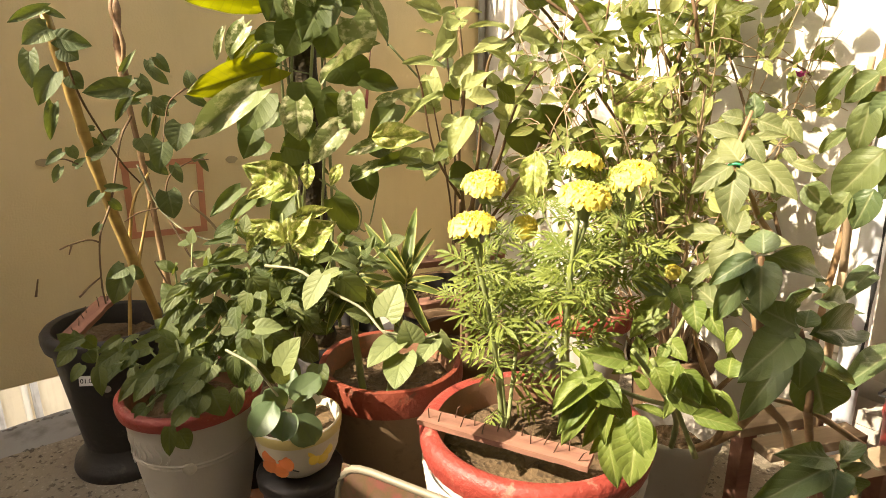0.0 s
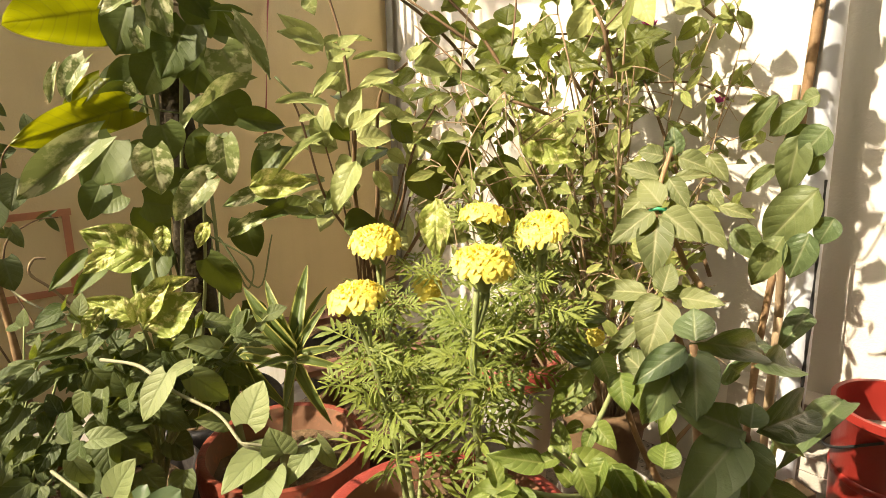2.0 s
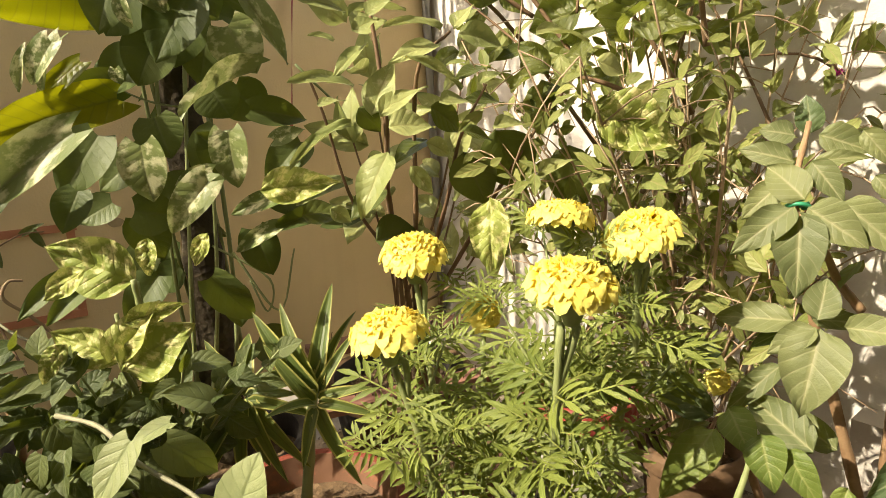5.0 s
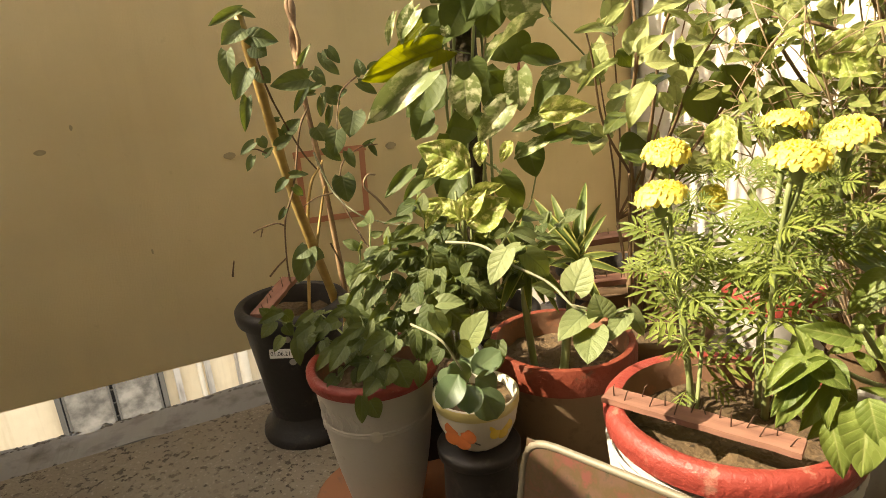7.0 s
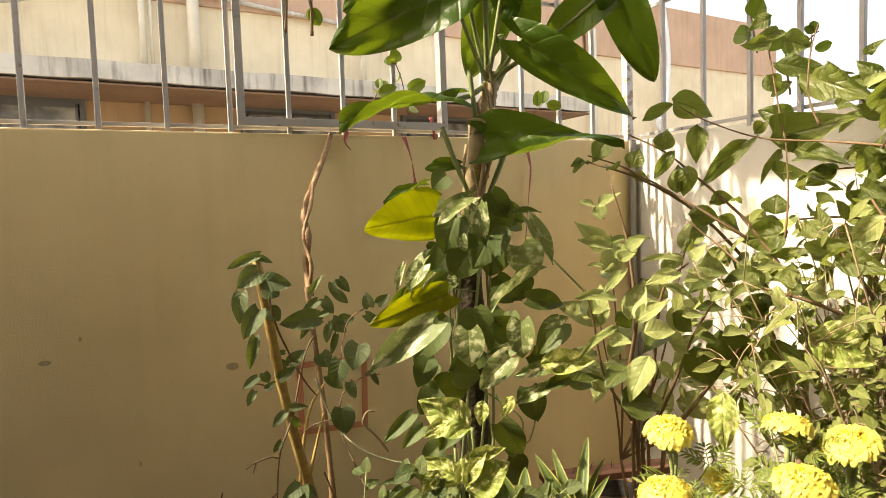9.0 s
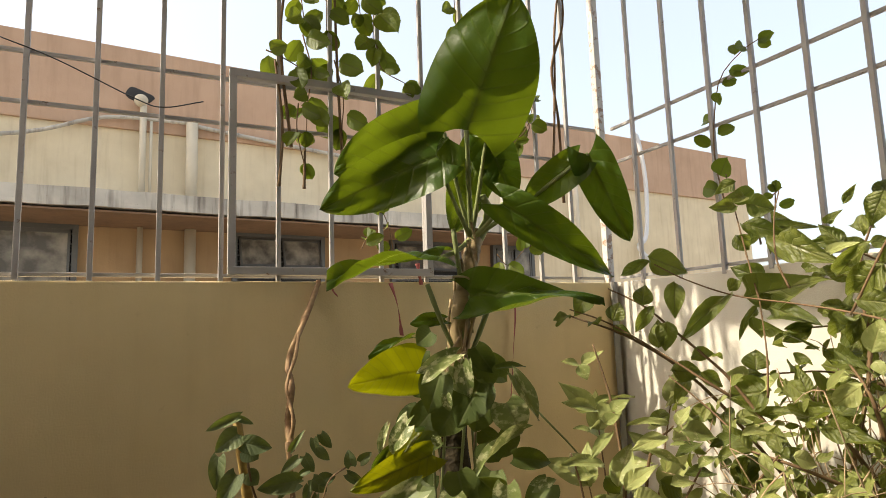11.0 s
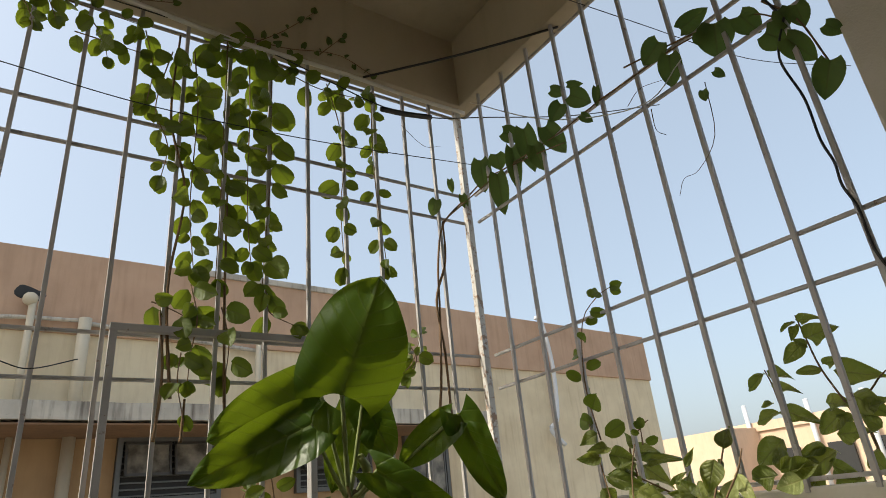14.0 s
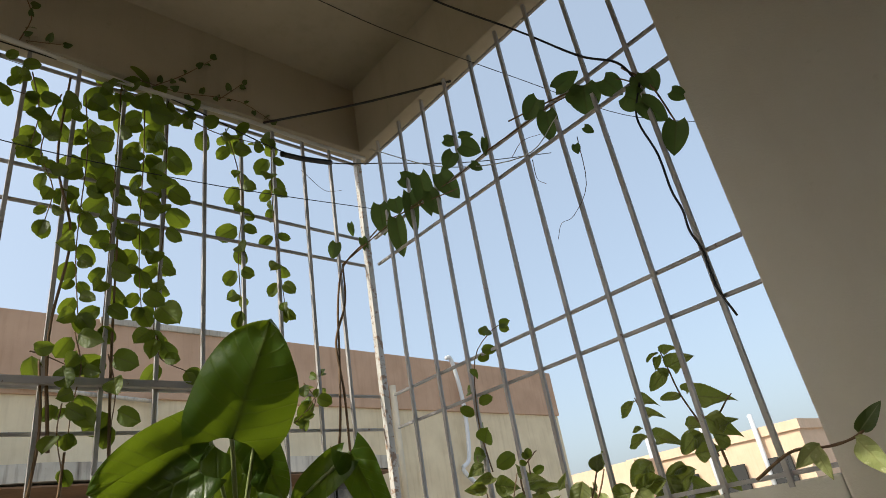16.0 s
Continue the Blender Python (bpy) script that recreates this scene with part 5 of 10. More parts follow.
pothos.stem([(0.694, 1.252, 0.490), (0.747, 1.220, 0.384), (0.783, 1.213, 0.485)], 0.0022, 0.0015)
pothos.stem([(0.823, 1.221, 0.780), (0.889, 1.185, 0.697), (0.908, 1.173, 0.660)], 0.0022, 0.0015)

# ---- bright variegated plant ----
varieg = Plant("variegated_plant", "plant with crumpled lime and yellow variegated leaves", "plant", (0, 0, 0), K_VARIEG, M_STEM, 4)
for k in range(5):
    varieg.stem([(0.47, 1.03, 0.16), (0.46 + 0.02 * k - 0.04, 1.01, 0.32), (0.44 + 0.025 * k - 0.05, 0.98, 0.42 + 0.03 * k)], 0.004, 0.0025)
varieg.lf((0.484, 0.960, 0.546), (0.413, 1.001, 0.591), w=1.09, face=0.8, roll=0, mesh=K_VARIEG[0])
varieg.lf((0.439, 0.940, 0.571), (0.398, 0.954, 0.548), w=0.85, face=0.8, roll=0, mesh=K_VARIEG[1])
varieg.lf((0.501, 0.950, 0.590), (0.493, 0.947, 0.551), w=0.90, face=0.8, roll=0, mesh=K_VARIEG[2])
varieg.lf((0.457, 0.940, 0.475), (0.398, 0.976, 0.510), w=0.87, face=0.8, roll=0, mesh=K_VARIEG[3])
varieg.lf((0.443, 0.930, 0.478), (0.491, 0.919, 0.533), w=0.83, face=0.8, roll=0, mesh=K_VARIEG[0])
varieg.lf((0.452, 0.920, 0.468), (0.514, 0.897, 0.509), w=1.19, face=0.8, roll=0, mesh=K_VARIEG[1])
varieg.lf((0.463, 0.930, 0.513), (0.515, 0.905, 0.528), w=0.54, face=0.8, roll=0, mesh=K_VARIEG[2])
varieg.lf((0.408, 0.920, 0.510), (0.381, 0.923, 0.477), w=0.92, face=0.8, roll=0, mesh=K_VARIEG[3])
varieg.lf((0.515, 0.920, 0.461), (0.463, 0.940, 0.435), w=0.80, face=0.8, roll=0, mesh=K_VARIEG[0])
varieg.lf((0.568, 0.970, 0.581), (0.547, 0.976, 0.546), w=0.83, face=0.8, roll=0, mesh=K_VARIEG[1])
varieg.lf((0.656, 1.020, 0.613), (0.736, 0.962, 0.622), w=0.66, face=0.8, roll=0, mesh=K_VARIEG[2])
varieg.stem([(0.474, 0.950, 0.452), (0.482, 0.950, 0.512), (0.481, 0.950, 0.550)], 0.0040, 0.0030, 'stem', M_STEM)
varieg.stem([(0.490, 1.000, 0.299), (0.475, 0.970, 0.394), (0.451, 0.930, 0.479)], 0.0035, 0.0028, 'stem', M_STEM)

# ---- striped dracaena in the brown pot ----
drac = Plant("dracaena", "dracaena with green strap leaves edged in pale yellow", "plant", (0, 0, 0), K_STRAP, M_STEM, 3, leafname="strap_leaf")
drac.stem([(0.592, 0.877, 0.175), (0.617, 0.887, 0.296), (0.642, 0.902, 0.389)], 0.008, 0.006)
drac.stem([(0.560, 0.909, 0.175), (0.563, 0.941, 0.296), (0.573, 0.965, 0.376)], 0.007, 0.005)
drac.lf((0.645, 0.905, 0.378), (0.688, 0.937, 0.506), w=1.05, face=0.8, roll=0, mesh=K_STRAP[0])
drac.lf((0.643, 0.905, 0.390), (0.615, 0.931, 0.483), w=1.19, face=0.6, roll=0, mesh=K_STRAP[1])
drac.lf((0.641, 0.900, 0.382), (0.587, 0.926, 0.478), w=1.28, face=0.6, roll=0, mesh=K_STRAP[2])
drac.lf((0.649, 0.905, 0.388), (0.701, 0.918, 0.476), w=0.86, face=0.7, roll=0, mesh=K_STRAP[3])
drac.lf((0.647, 0.900, 0.383), (0.689, 0.888, 0.453), w=1.08, face=0.7, roll=0, mesh=K_STRAP[0])
drac.lf((0.637, 0.895, 0.377), (0.590, 0.897, 0.444), w=1.28, face=0.6, roll=0, mesh=K_STRAP[1])
drac.lf((0.644, 0.895, 0.376), (0.679, 0.854, 0.401), w=1.48, face=0.5, roll=0, mesh=K_STRAP[2])
drac.lf((0.639, 0.890, 0.370), (0.628, 0.814, 0.320), w=1.31, face=0.8, roll=0, mesh=K_STRAP[3])
drac.lf((0.635, 0.890, 0.376), (0.578, 0.868, 0.407), w=1.39, face=0.5, roll=0, mesh=K_STRAP[0])
drac.lf((0.648, 0.910, 0.394), (0.639, 0.956, 0.438), w=1.50, face=0.6, roll=0, mesh=K_STRAP[1])
drac.lf((0.641, 0.890, 0.375), (0.672, 0.828, 0.379), w=1.15, face=0.5, roll=0, mesh=K_STRAP[2])
drac.lf((0.650, 0.910, 0.393), (0.693, 0.938, 0.449), w=1.27, face=0.7, roll=0, mesh=K_STRAP[3])
drac.lf((0.635, 0.890, 0.370), (0.593, 0.851, 0.337), w=1.43, face=0.8, roll=0, mesh=K_STRAP[0])
drac.lf((0.582, 0.966, 0.381), (0.596, 0.989, 0.449), w=2.32, face=0.8, roll=0, mesh=K_STRAP[1])
drac.lf((0.579, 0.965, 0.385), (0.546, 0.976, 0.446), w=1.69, face=0.6, roll=0, mesh=K_STRAP[2])
drac.lf((0.576, 0.960, 0.383), (0.515, 0.956, 0.415), w=1.45, face=0.5, roll=0, mesh=K_STRAP[3])
drac.lf((0.574, 0.955, 0.382), (0.496, 0.933, 0.391), w=1.42, face=0.6, roll=0, mesh=K_STRAP[0])
drac.lf((0.580, 0.955, 0.382), (0.607, 0.908, 0.400), w=1.90, face=0.5, roll=0, mesh=K_STRAP[1])
drac.lf((0.583, 0.960, 0.383), (0.627, 0.937, 0.416), w=1.84, face=0.6, roll=0, mesh=K_STRAP[2])
drac.lf((0.579, 0.945, 0.381), (0.587, 0.860, 0.339), w=1.29, face=0.7, roll=0, mesh=K_STRAP[3])
drac.lf((0.575, 0.940, 0.382), (0.570, 0.860, 0.322), w=0.98, face=0.8, roll=0, mesh=K_STRAP[0])
drac.lf((0.574, 0.950, 0.379), (0.518, 0.908, 0.359), w=1.82, face=0.7, roll=0, mesh=K_STRAP[1])
drac.lf((0.573, 0.950, 0.382), (0.490, 0.890, 0.361), w=1.34, face=0.7, roll=0, mesh=K_STRAP[2])
drac.lf((0.575, 0.945, 0.378), (0.562, 0.891, 0.336), w=1.90, face=0.8, roll=0, mesh=K_STRAP[3])
drac.lf((0.572, 0.945, 0.378), (0.531, 0.881, 0.326), w=1.25, face=0.8, roll=0, mesh=K_STRAP[0])
drac.lf((0.584, 0.970, 0.376), (0.628, 0.991, 0.403), w=1.69, face=0.6, roll=0, mesh=K_STRAP[1])
drac.lf((0.580, 0.970, 0.378), (0.556, 0.986, 0.400), w=2.54, face=0.5, roll=0, mesh=K_STRAP[2])
drac.lf((0.577, 0.940, 0.383), (0.626, 0.874, 0.380), w=1.20, face=0.5, roll=0, mesh=K_STRAP[3])

# ---- trailing branch with matt round leaves ----
roundp = Plant("round_leaf_plant", "straggling plant with matt grey green round leaves on a pale stem", "plant", (0, 0, 0), K_ROUND, M_WOODY, 6)
roundp.lf((0.464, 0.670, 0.436), (0.483, 0.670, 0.476), w=1.12, face=0.65, roll=0, mesh=K_ROUND[0])
roundp.lf((0.476, 0.660, 0.408), (0.420, 0.640, 0.402), w=0.70, face=0.58, roll=0, mesh=K_ROUND[1])
roundp.lf((0.485, 0.640, 0.406), (0.472, 0.640, 0.437), w=1.13, face=0.61, roll=0, mesh=K_ROUND[2])
roundp.lf((0.511, 0.630, 0.408), (0.474, 0.620, 0.391), w=0.75, face=0.54, roll=0, mesh=K_ROUND[3])
roundp.lf((0.469, 0.640, 0.395), (0.435, 0.610, 0.376), w=1.04, face=0.54, roll=0, mesh=K_ROUND[0])
roundp.lf((0.420, 0.750, 0.478), (0.385, 0.740, 0.444), w=0.76, face=0.61, roll=0, mesh=K_ROUND[1])
roundp.lf((0.441, 0.740, 0.472), (0.474, 0.730, 0.434), w=0.67, face=0.54, roll=0, mesh=K_ROUND[2])
roundp.lf((0.456, 0.700, 0.427), (0.428, 0.700, 0.445), w=0.77, face=0.54, roll=0, mesh=K_ROUND[3])
roundp.lf((0.516, 0.630, 0.415), (0.531, 0.620, 0.374), w=0.52, face=0.54, roll=0, mesh=K_ROUND[0])
roundp.lf((0.351, 0.740, 0.373), (0.364, 0.720, 0.416), w=0.81, face=0.61, roll=0, mesh=K_ROUND[1])
roundp.lf((0.357, 0.840, 0.390), (0.389, 0.820, 0.391), w=0.71, face=0.41, roll=0, mesh=K_ROUND[2])
roundp.lf((0.353, 0.770, 0.356), (0.378, 0.770, 0.334), w=1.09, face=0.54, roll=0, mesh=K_ROUND[3])
roundp.lf((0.333, 0.800, 0.395), (0.345, 0.800, 0.358), w=0.79, face=0.54, roll=0, mesh=K_ROUND[0])
roundp.lf((0.453, 0.770, 0.472), (0.420, 0.770, 0.467), w=0.70, face=0.41, roll=0, mesh=K_ROUND[1])
roundp.lf((0.495, 0.800, 0.464), (0.461, 0.800, 0.487), w=0.78, face=0.41, roll=0, mesh=K_ROUND[2])
roundp.stem([(0.386, 0.860, 0.469), (0.408, 0.800, 0.474), (0.422, 0.750, 0.459), (0.447, 0.700, 0.442), (0.452, 0.660, 0.424), (0.468, 0.655, 0.411)], 0.0022, 0.0015, 'stem', M_STALK)
roundp.stem([(0.320, 0.860, 0.359), (0.334, 0.790, 0.358), (0.362, 0.790, 0.305)], 0.0020, 0.0014, 'stem', M_STALK)
roundp.stem([(0.452, 0.660, 0.424), (0.492, 0.640, 0.410), (0.516, 0.630, 0.413)], 0.0017, 0.0012, 'stem', M_STALK)

# ---- leafy plant in the white pot ----
mint = Plant("leafy_pot_plant", "bushy plant with small dark oval leaves in the white pot", "plant", (0, 0, 0), K_SMALL, M_STEM, 9)
mint.stem([(0.300, 1.005, 0.190), (0.296, 1.000, 0.215), (0.294, 0.994, 0.240)], 0.0060, 0.0040)
mint.stem([(0.455, 1.100, 0.105), (0.460, 1.030, 0.180), (0.460, 0.969, 0.258)], 0.0050, 0.0036)
mint.branch([(0.294, 0.994, 0.236), (0.257, 1.069, 0.261), (0.204, 0.966, 0.334)], 0.0025, 0.0012, 0.038, gap=0.030, start=0.3, pairs=False, lift=0.3)
mint.branch([(0.294, 0.994, 0.236), (0.287, 0.968, 0.260), (0.285, 0.927, 0.251)], 0.0025, 0.0012, 0.038, gap=0.030, start=0.3, pairs=True, lift=0.3)
mint.branch([(0.294, 0.994, 0.236), (0.269, 1.067, 0.279), (0.247, 1.106, 0.305)], 0.0025, 0.0012, 0.038, gap=0.030, start=0.3, pairs=False, lift=0.3)
mint.branch([(0.294, 0.994, 0.236), (0.313, 0.985, 0.360), (0.349, 1.002, 0.440)], 0.0025, 0.0012, 0.038, gap=0.030, start=0.3, pairs=True, lift=0.3)
mint.branch([(0.294, 0.994, 0.236), (0.363, 1.007, 0.305), (0.398, 0.884, 0.400)], 0.0025, 0.0012, 0.038, gap=0.030, start=0.3, pairs=False, lift=0.3)
mint.branch([(0.294, 0.994, 0.236), (0.296, 0.977, 0.302), (0.337, 1.081, 0.279)], 0.0025, 0.0012, 0.038, gap=0.030, start=0.3, pairs=True, lift=0.3)
mint.branch([(0.294, 0.994, 0.236), (0.375, 1.007, 0.332), (0.460, 0.986, 0.412)], 0.0025, 0.0012, 0.038, gap=0.030, start=0.3, pairs=False, lift=0.3)
mint.branch([(0.294, 0.994, 0.236), (0.331, 0.965, 0.339), (0.383, 0.960, 0.398)], 0.0025, 0.0012, 0.038, gap=0.030, start=0.3, pairs=True, lift=0.3)
mint.branch([(0.460, 0.969, 0.255), (0.444, 0.977, 0.384), (0.415, 0.955, 0.476)], 0.0025, 0.0012, 0.038, gap=0.030, start=0.35, pairs=True, lift=0.3)
mint.branch([(0.460, 0.969, 0.255), (0.463, 0.964, 0.388), (0.470, 0.977, 0.471)], 0.0025, 0.0012, 0.038, gap=0.030, start=0.35, pairs=False, lift=0.3)
mint.branch([(0.460, 0.969, 0.255), (0.496, 0.938, 0.384), (0.485, 0.829, 0.492)], 0.0025, 0.0012, 0.038, gap=0.030, start=0.35, pairs=False, lift=0.3)
mint.branch([(0.460, 0.969, 0.255), (0.513, 0.923, 0.380), (0.545, 0.854, 0.467)], 0.0025, 0.0012, 0.038, gap=0.030, start=0.35, pairs=True, lift=0.3)
mint.branch([(0.460, 0.969, 0.255), (0.486, 0.934, 0.353), (0.503, 0.890, 0.411)], 0.0025, 0.0012, 0.038, gap=0.030, start=0.35, pairs=True, lift=0.3)
mint.branch([(0.460, 0.969, 0.255), (0.447, 0.966, 0.362), (0.401, 0.879, 0.453)], 0.0025, 0.0012, 0.038, gap=0.030, start=0.35, pairs=False, lift=0.3)
mint.branch([(0.460, 0.969, 0.255), (0.500, 0.929, 0.366), (0.542, 0.906, 0.427)], 0.0025, 0.0012, 0.038, gap=0.030, start=0.35, pairs=False, lift=0.3)
mint.branch([(0.460, 0.969, 0.255), (0.529, 0.913, 0.384), (0.585, 0.851, 0.470)], 0.0025, 0.0012, 0.038, gap=0.030, start=0.35, pairs=True, lift=0.3)
mint.branch([(0.460, 0.969, 0.255), (0.418, 0.988, 0.362), (0.366, 0.976, 0.434)], 0.0025, 0.0012, 0.038, gap=0.030, start=0.35, pairs=True, lift=0.3)
mint.branch([(0.294, 0.994, 0.236), (0.263, 0.986, 0.260), (0.228, 0.970, 0.251)], 0.0025, 0.0012, 0.038, gap=0.030, start=0.3, pairs=True, lift=0.3)
mint.branch([(0.294, 0.994, 0.236), (0.234, 1.092, 0.274), (0.156, 1.045, 0.344)], 0.0025, 0.0012, 0.038, gap=0.030, start=0.3, pairs=False, lift=0.3)
mint.branch([(0.294, 0.994, 0.236), (0.287, 0.990, 0.318), (0.305, 1.119, 0.316)], 0.0025, 0.0012, 0.038, gap=0.030, start=0.3, pairs=True, lift=0.3)
mint.branch([(0.294, 0.994, 0.236), (0.351, 1.033, 0.354), (0.401, 1.047, 0.457)], 0.0025, 0.0012, 0.038, gap=0.030, start=0.3, pairs=False, lift=0.3)
mint.branch([(0.294, 0.994, 0.236), (0.333, 0.949, 0.302), (0.377, 0.937, 0.322)], 0.0025, 0.0012, 0.038, gap=0.030, start=0.3, pairs=True, lift=0.3)
mint.branch([(0.294, 0.994, 0.236), (0.310, 1.055, 0.332), (0.294, 0.980, 0.447)], 0.0025, 0.0012, 0.038, gap=0.030, start=0.3, pairs=False, lift=0.3)
mint.branch([(0.294, 0.994, 0.236), (0.274, 0.986, 0.281), (0.250, 0.971, 0.299)], 0.0025, 0.0012, 0.038, gap=0.030, start=0.3, pairs=True, lift=0.3)
mint.branch([(0.294, 0.994, 0.236), (0.325, 1.052, 0.354), (0.349, 1.086, 0.457)], 0.0025, 0.0012, 0.038, gap=0.030, start=0.3, pairs=False, lift=0.3)
mint.branch([(0.460, 0.969, 0.255), (0.432, 0.992, 0.399), (0.373, 0.924, 0.519)], 0.0025, 0.0012, 0.038, gap=0.030, start=0.35, pairs=False, lift=0.3)
mint.branch([(0.460, 0.969, 0.255), (0.480, 0.948, 0.380), (0.491, 0.918, 0.462)], 0.0025, 0.0012, 0.038, gap=0.030, start=0.35, pairs=True, lift=0.3)
mint.branch([(0.460, 0.969, 0.255), (0.470, 0.950, 0.362), (0.482, 0.948, 0.418)], 0.0025, 0.0012, 0.038, gap=0.030, start=0.35, pairs=False, lift=0.3)
mint.branch([(0.460, 0.969, 0.255), (0.431, 0.975, 0.353), (0.391, 0.951, 0.417)], 0.0025, 0.0012, 0.038, gap=0.030, start=0.35, pairs=True, lift=0.3)
mint.branch([(0.460, 0.969, 0.255), (0.451, 0.955, 0.340), (0.407, 0.860, 0.414)], 0.0025, 0.0012, 0.038, gap=0.030, start=0.35, pairs=False, lift=0.3)
mint.lf((0.167, 1.000, 0.368), (0.128, 1.000, 0.360), w=0.61, face=0.79, roll=0, mesh=K_SMALL[0])
mint.lf((0.152, 1.000, 0.357), (0.128, 0.990, 0.340), w=0.94, face=0.83, roll=0, mesh=K_SMALL[1])
mint.lf((0.167, 1.000, 0.368), (0.181, 1.000, 0.348), w=1.09, face=0.79, roll=0, mesh=K_SMALL[2])
mint.lf((0.213, 1.000, 0.356), (0.180, 0.990, 0.347), w=0.62, face=0.79, roll=0, mesh=K_SMALL[3])
mint.lf((0.206, 0.990, 0.340), (0.172, 0.980, 0.329), w=0.92, face=0.83, roll=0, mesh=K_SMALL[0])
mint.lf((0.167, 1.000, 0.346), (0.173, 0.990, 0.331), w=1.41, face=0.83, roll=0, mesh=K_SMALL[1])
mint.lf((0.158, 0.980, 0.337), (0.140, 0.970, 0.322), w=0.85, face=0.83, roll=0, mesh=K_SMALL[2])
mint.lf((0.176, 0.970, 0.332), (0.171, 0.950, 0.298), w=0.78, face=0.92, roll=0, mesh=K_SMALL[3])
mint.lf((0.263, 1.000, 0.348), (0.230, 0.990, 0.346), w=0.57, face=0.75, roll=0, mesh=K_SMALL[0])
mint.lf((0.244, 0.970, 0.344), (0.206, 0.950, 0.348), w=0.73, face=0.79, roll=0, mesh=K_SMALL[1])
mint.lf((0.224, 0.960, 0.349), (0.199, 0.950, 0.330), w=0.79, face=0.83, roll=0, mesh=K_SMALL[2])
mint.lf((0.269, 0.930, 0.343), (0.224, 0.910, 0.339), w=0.61, face=0.79, roll=0, mesh=K_SMALL[3])
mint.lf((0.262, 0.920, 0.328), (0.229, 0.900, 0.324), w=0.72, face=0.83, roll=0, mesh=K_SMALL[0])
mint.lf((0.243, 0.930, 0.328), (0.203, 0.910, 0.320), w=0.77, face=0.83, roll=0, mesh=K_SMALL[1])
mint.lf((0.234, 0.910, 0.329), (0.202, 0.890, 0.309), w=0.75, face=0.87, roll=0, mesh=K_SMALL[2])
mint.lf((0.214, 0.920, 0.324), (0.186, 0.900, 0.311), w=0.75, face=0.83, roll=0, mesh=K_SMALL[3])
mint.lf((0.305, 0.920, 0.322), (0.251, 0.890, 0.320), w=0.69, face=0.83, roll=0, mesh=K_SMALL[0])
mint.lf((0.313, 0.910, 0.318), (0.293, 0.890, 0.306), w=1.15, face=0.83, roll=0, mesh=K_SMALL[1])
mint.lf((0.287, 0.890, 0.311), (0.259, 0.870, 0.303), w=0.91, face=0.83, roll=0, mesh=K_SMALL[2])
mint.lf((0.260, 0.880, 0.309), (0.233, 0.860, 0.296), w=0.88, face=0.87, roll=0, mesh=K_SMALL[3])
mint.lf((0.267, 0.880, 0.299), (0.271, 0.860, 0.284), w=1.08, face=0.83, roll=0, mesh=K_SMALL[0])
mint.lf((0.299, 0.880, 0.294), (0.307, 0.860, 0.259), w=1.34, face=0.92, roll=0, mesh=K_SMALL[1])
mint.lf((0.285, 0.870, 0.297), (0.268, 0.860, 0.275), w=1.30, face=0.92, roll=0, mesh=K_SMALL[2])
mint.lf((0.361, 0.900, 0.323), (0.341, 0.880, 0.277), w=0.92, face=0.83, roll=0, mesh=K_SMALL[3])
mint.lf((0.341, 0.900, 0.326), (0.335, 0.890, 0.284), w=0.64, face=0.87, roll=0, mesh=K_SMALL[0])
mint.lf((0.337, 0.880, 0.286), (0.325, 0.870, 0.247), w=0.72, face=0.92, roll=0, mesh=K_SMALL[1])
mint.lf((0.262, 0.870, 0.285), (0.237, 0.855, 0.272), w=0.92, face=0.92, roll=0, mesh=K_SMALL[2])
mint.lf((0.235, 0.860, 0.271), (0.227, 0.850, 0.230), w=0.68, face=0.92, roll=0, mesh=K_SMALL[3])
mint.lf((0.246, 0.860, 0.260), (0.254, 0.850, 0.232), w=1.25, face=0.92, roll=0, mesh=K_SMALL[0])
mint.lf((0.379, 0.950, 0.324), (0.338, 0.930, 0.311), w=0.78, face=0.83, roll=0, mesh=K_SMALL[1])
mint.lf((0.397, 0.930, 0.334), (0.350, 0.920, 0.319), w=0.82, face=0.77, roll=0, mesh=K_SMALL[2])
mint.lf((0.357, 0.960, 0.359), (0.348, 0.950, 0.330), w=1.07, face=0.87, roll=0, mesh=K_SMALL[3])
mint.lf((0.339, 0.960, 0.338), (0.314, 0.940, 0.321), w=1.02, face=0.87, roll=0, mesh=K_SMALL[0])
mint.lf((0.308, 0.990, 0.421), (0.267, 0.970, 0.393), w=0.59, face=0.79, roll=0, mesh=K_SMALL[1])
mint.lf((0.320, 0.980, 0.389), (0.283, 0.960, 0.357), w=0.65, face=0.83, roll=0, mesh=K_SMALL[2])
mint.lf((0.338, 0.970, 0.435), (0.307, 0.960, 0.413), w=0.79, face=0.79, roll=0, mesh=K_SMALL[3])
mint.lf((0.358, 0.970, 0.423), (0.311, 0.960, 0.408), w=0.58, face=0.75, roll=0, mesh=K_SMALL[0])
mint.lf((0.343, 0.980, 0.442), (0.302, 0.980, 0.432), w=0.46, face=0.71, roll=0, mesh=K_SMALL[1])
mint.lf((0.379, 0.970, 0.436), (0.354, 0.960, 0.406), w=0.78, face=0.83, roll=0, mesh=K_SMALL[2])
mint.lf((0.422, 0.950, 0.420), (0.413, 0.940, 0.377), w=1.13, face=0.92, roll=0, mesh=K_SMALL[3])
mint.lf((0.402, 0.930, 0.345), (0.447, 0.920, 0.344), w=0.69, face=0.73, roll=0, mesh=K_SMALL[0])
mint.lf((0.396, 0.940, 0.367), (0.365, 0.930, 0.357), w=0.57, face=0.79, roll=0, mesh=K_SMALL[1])
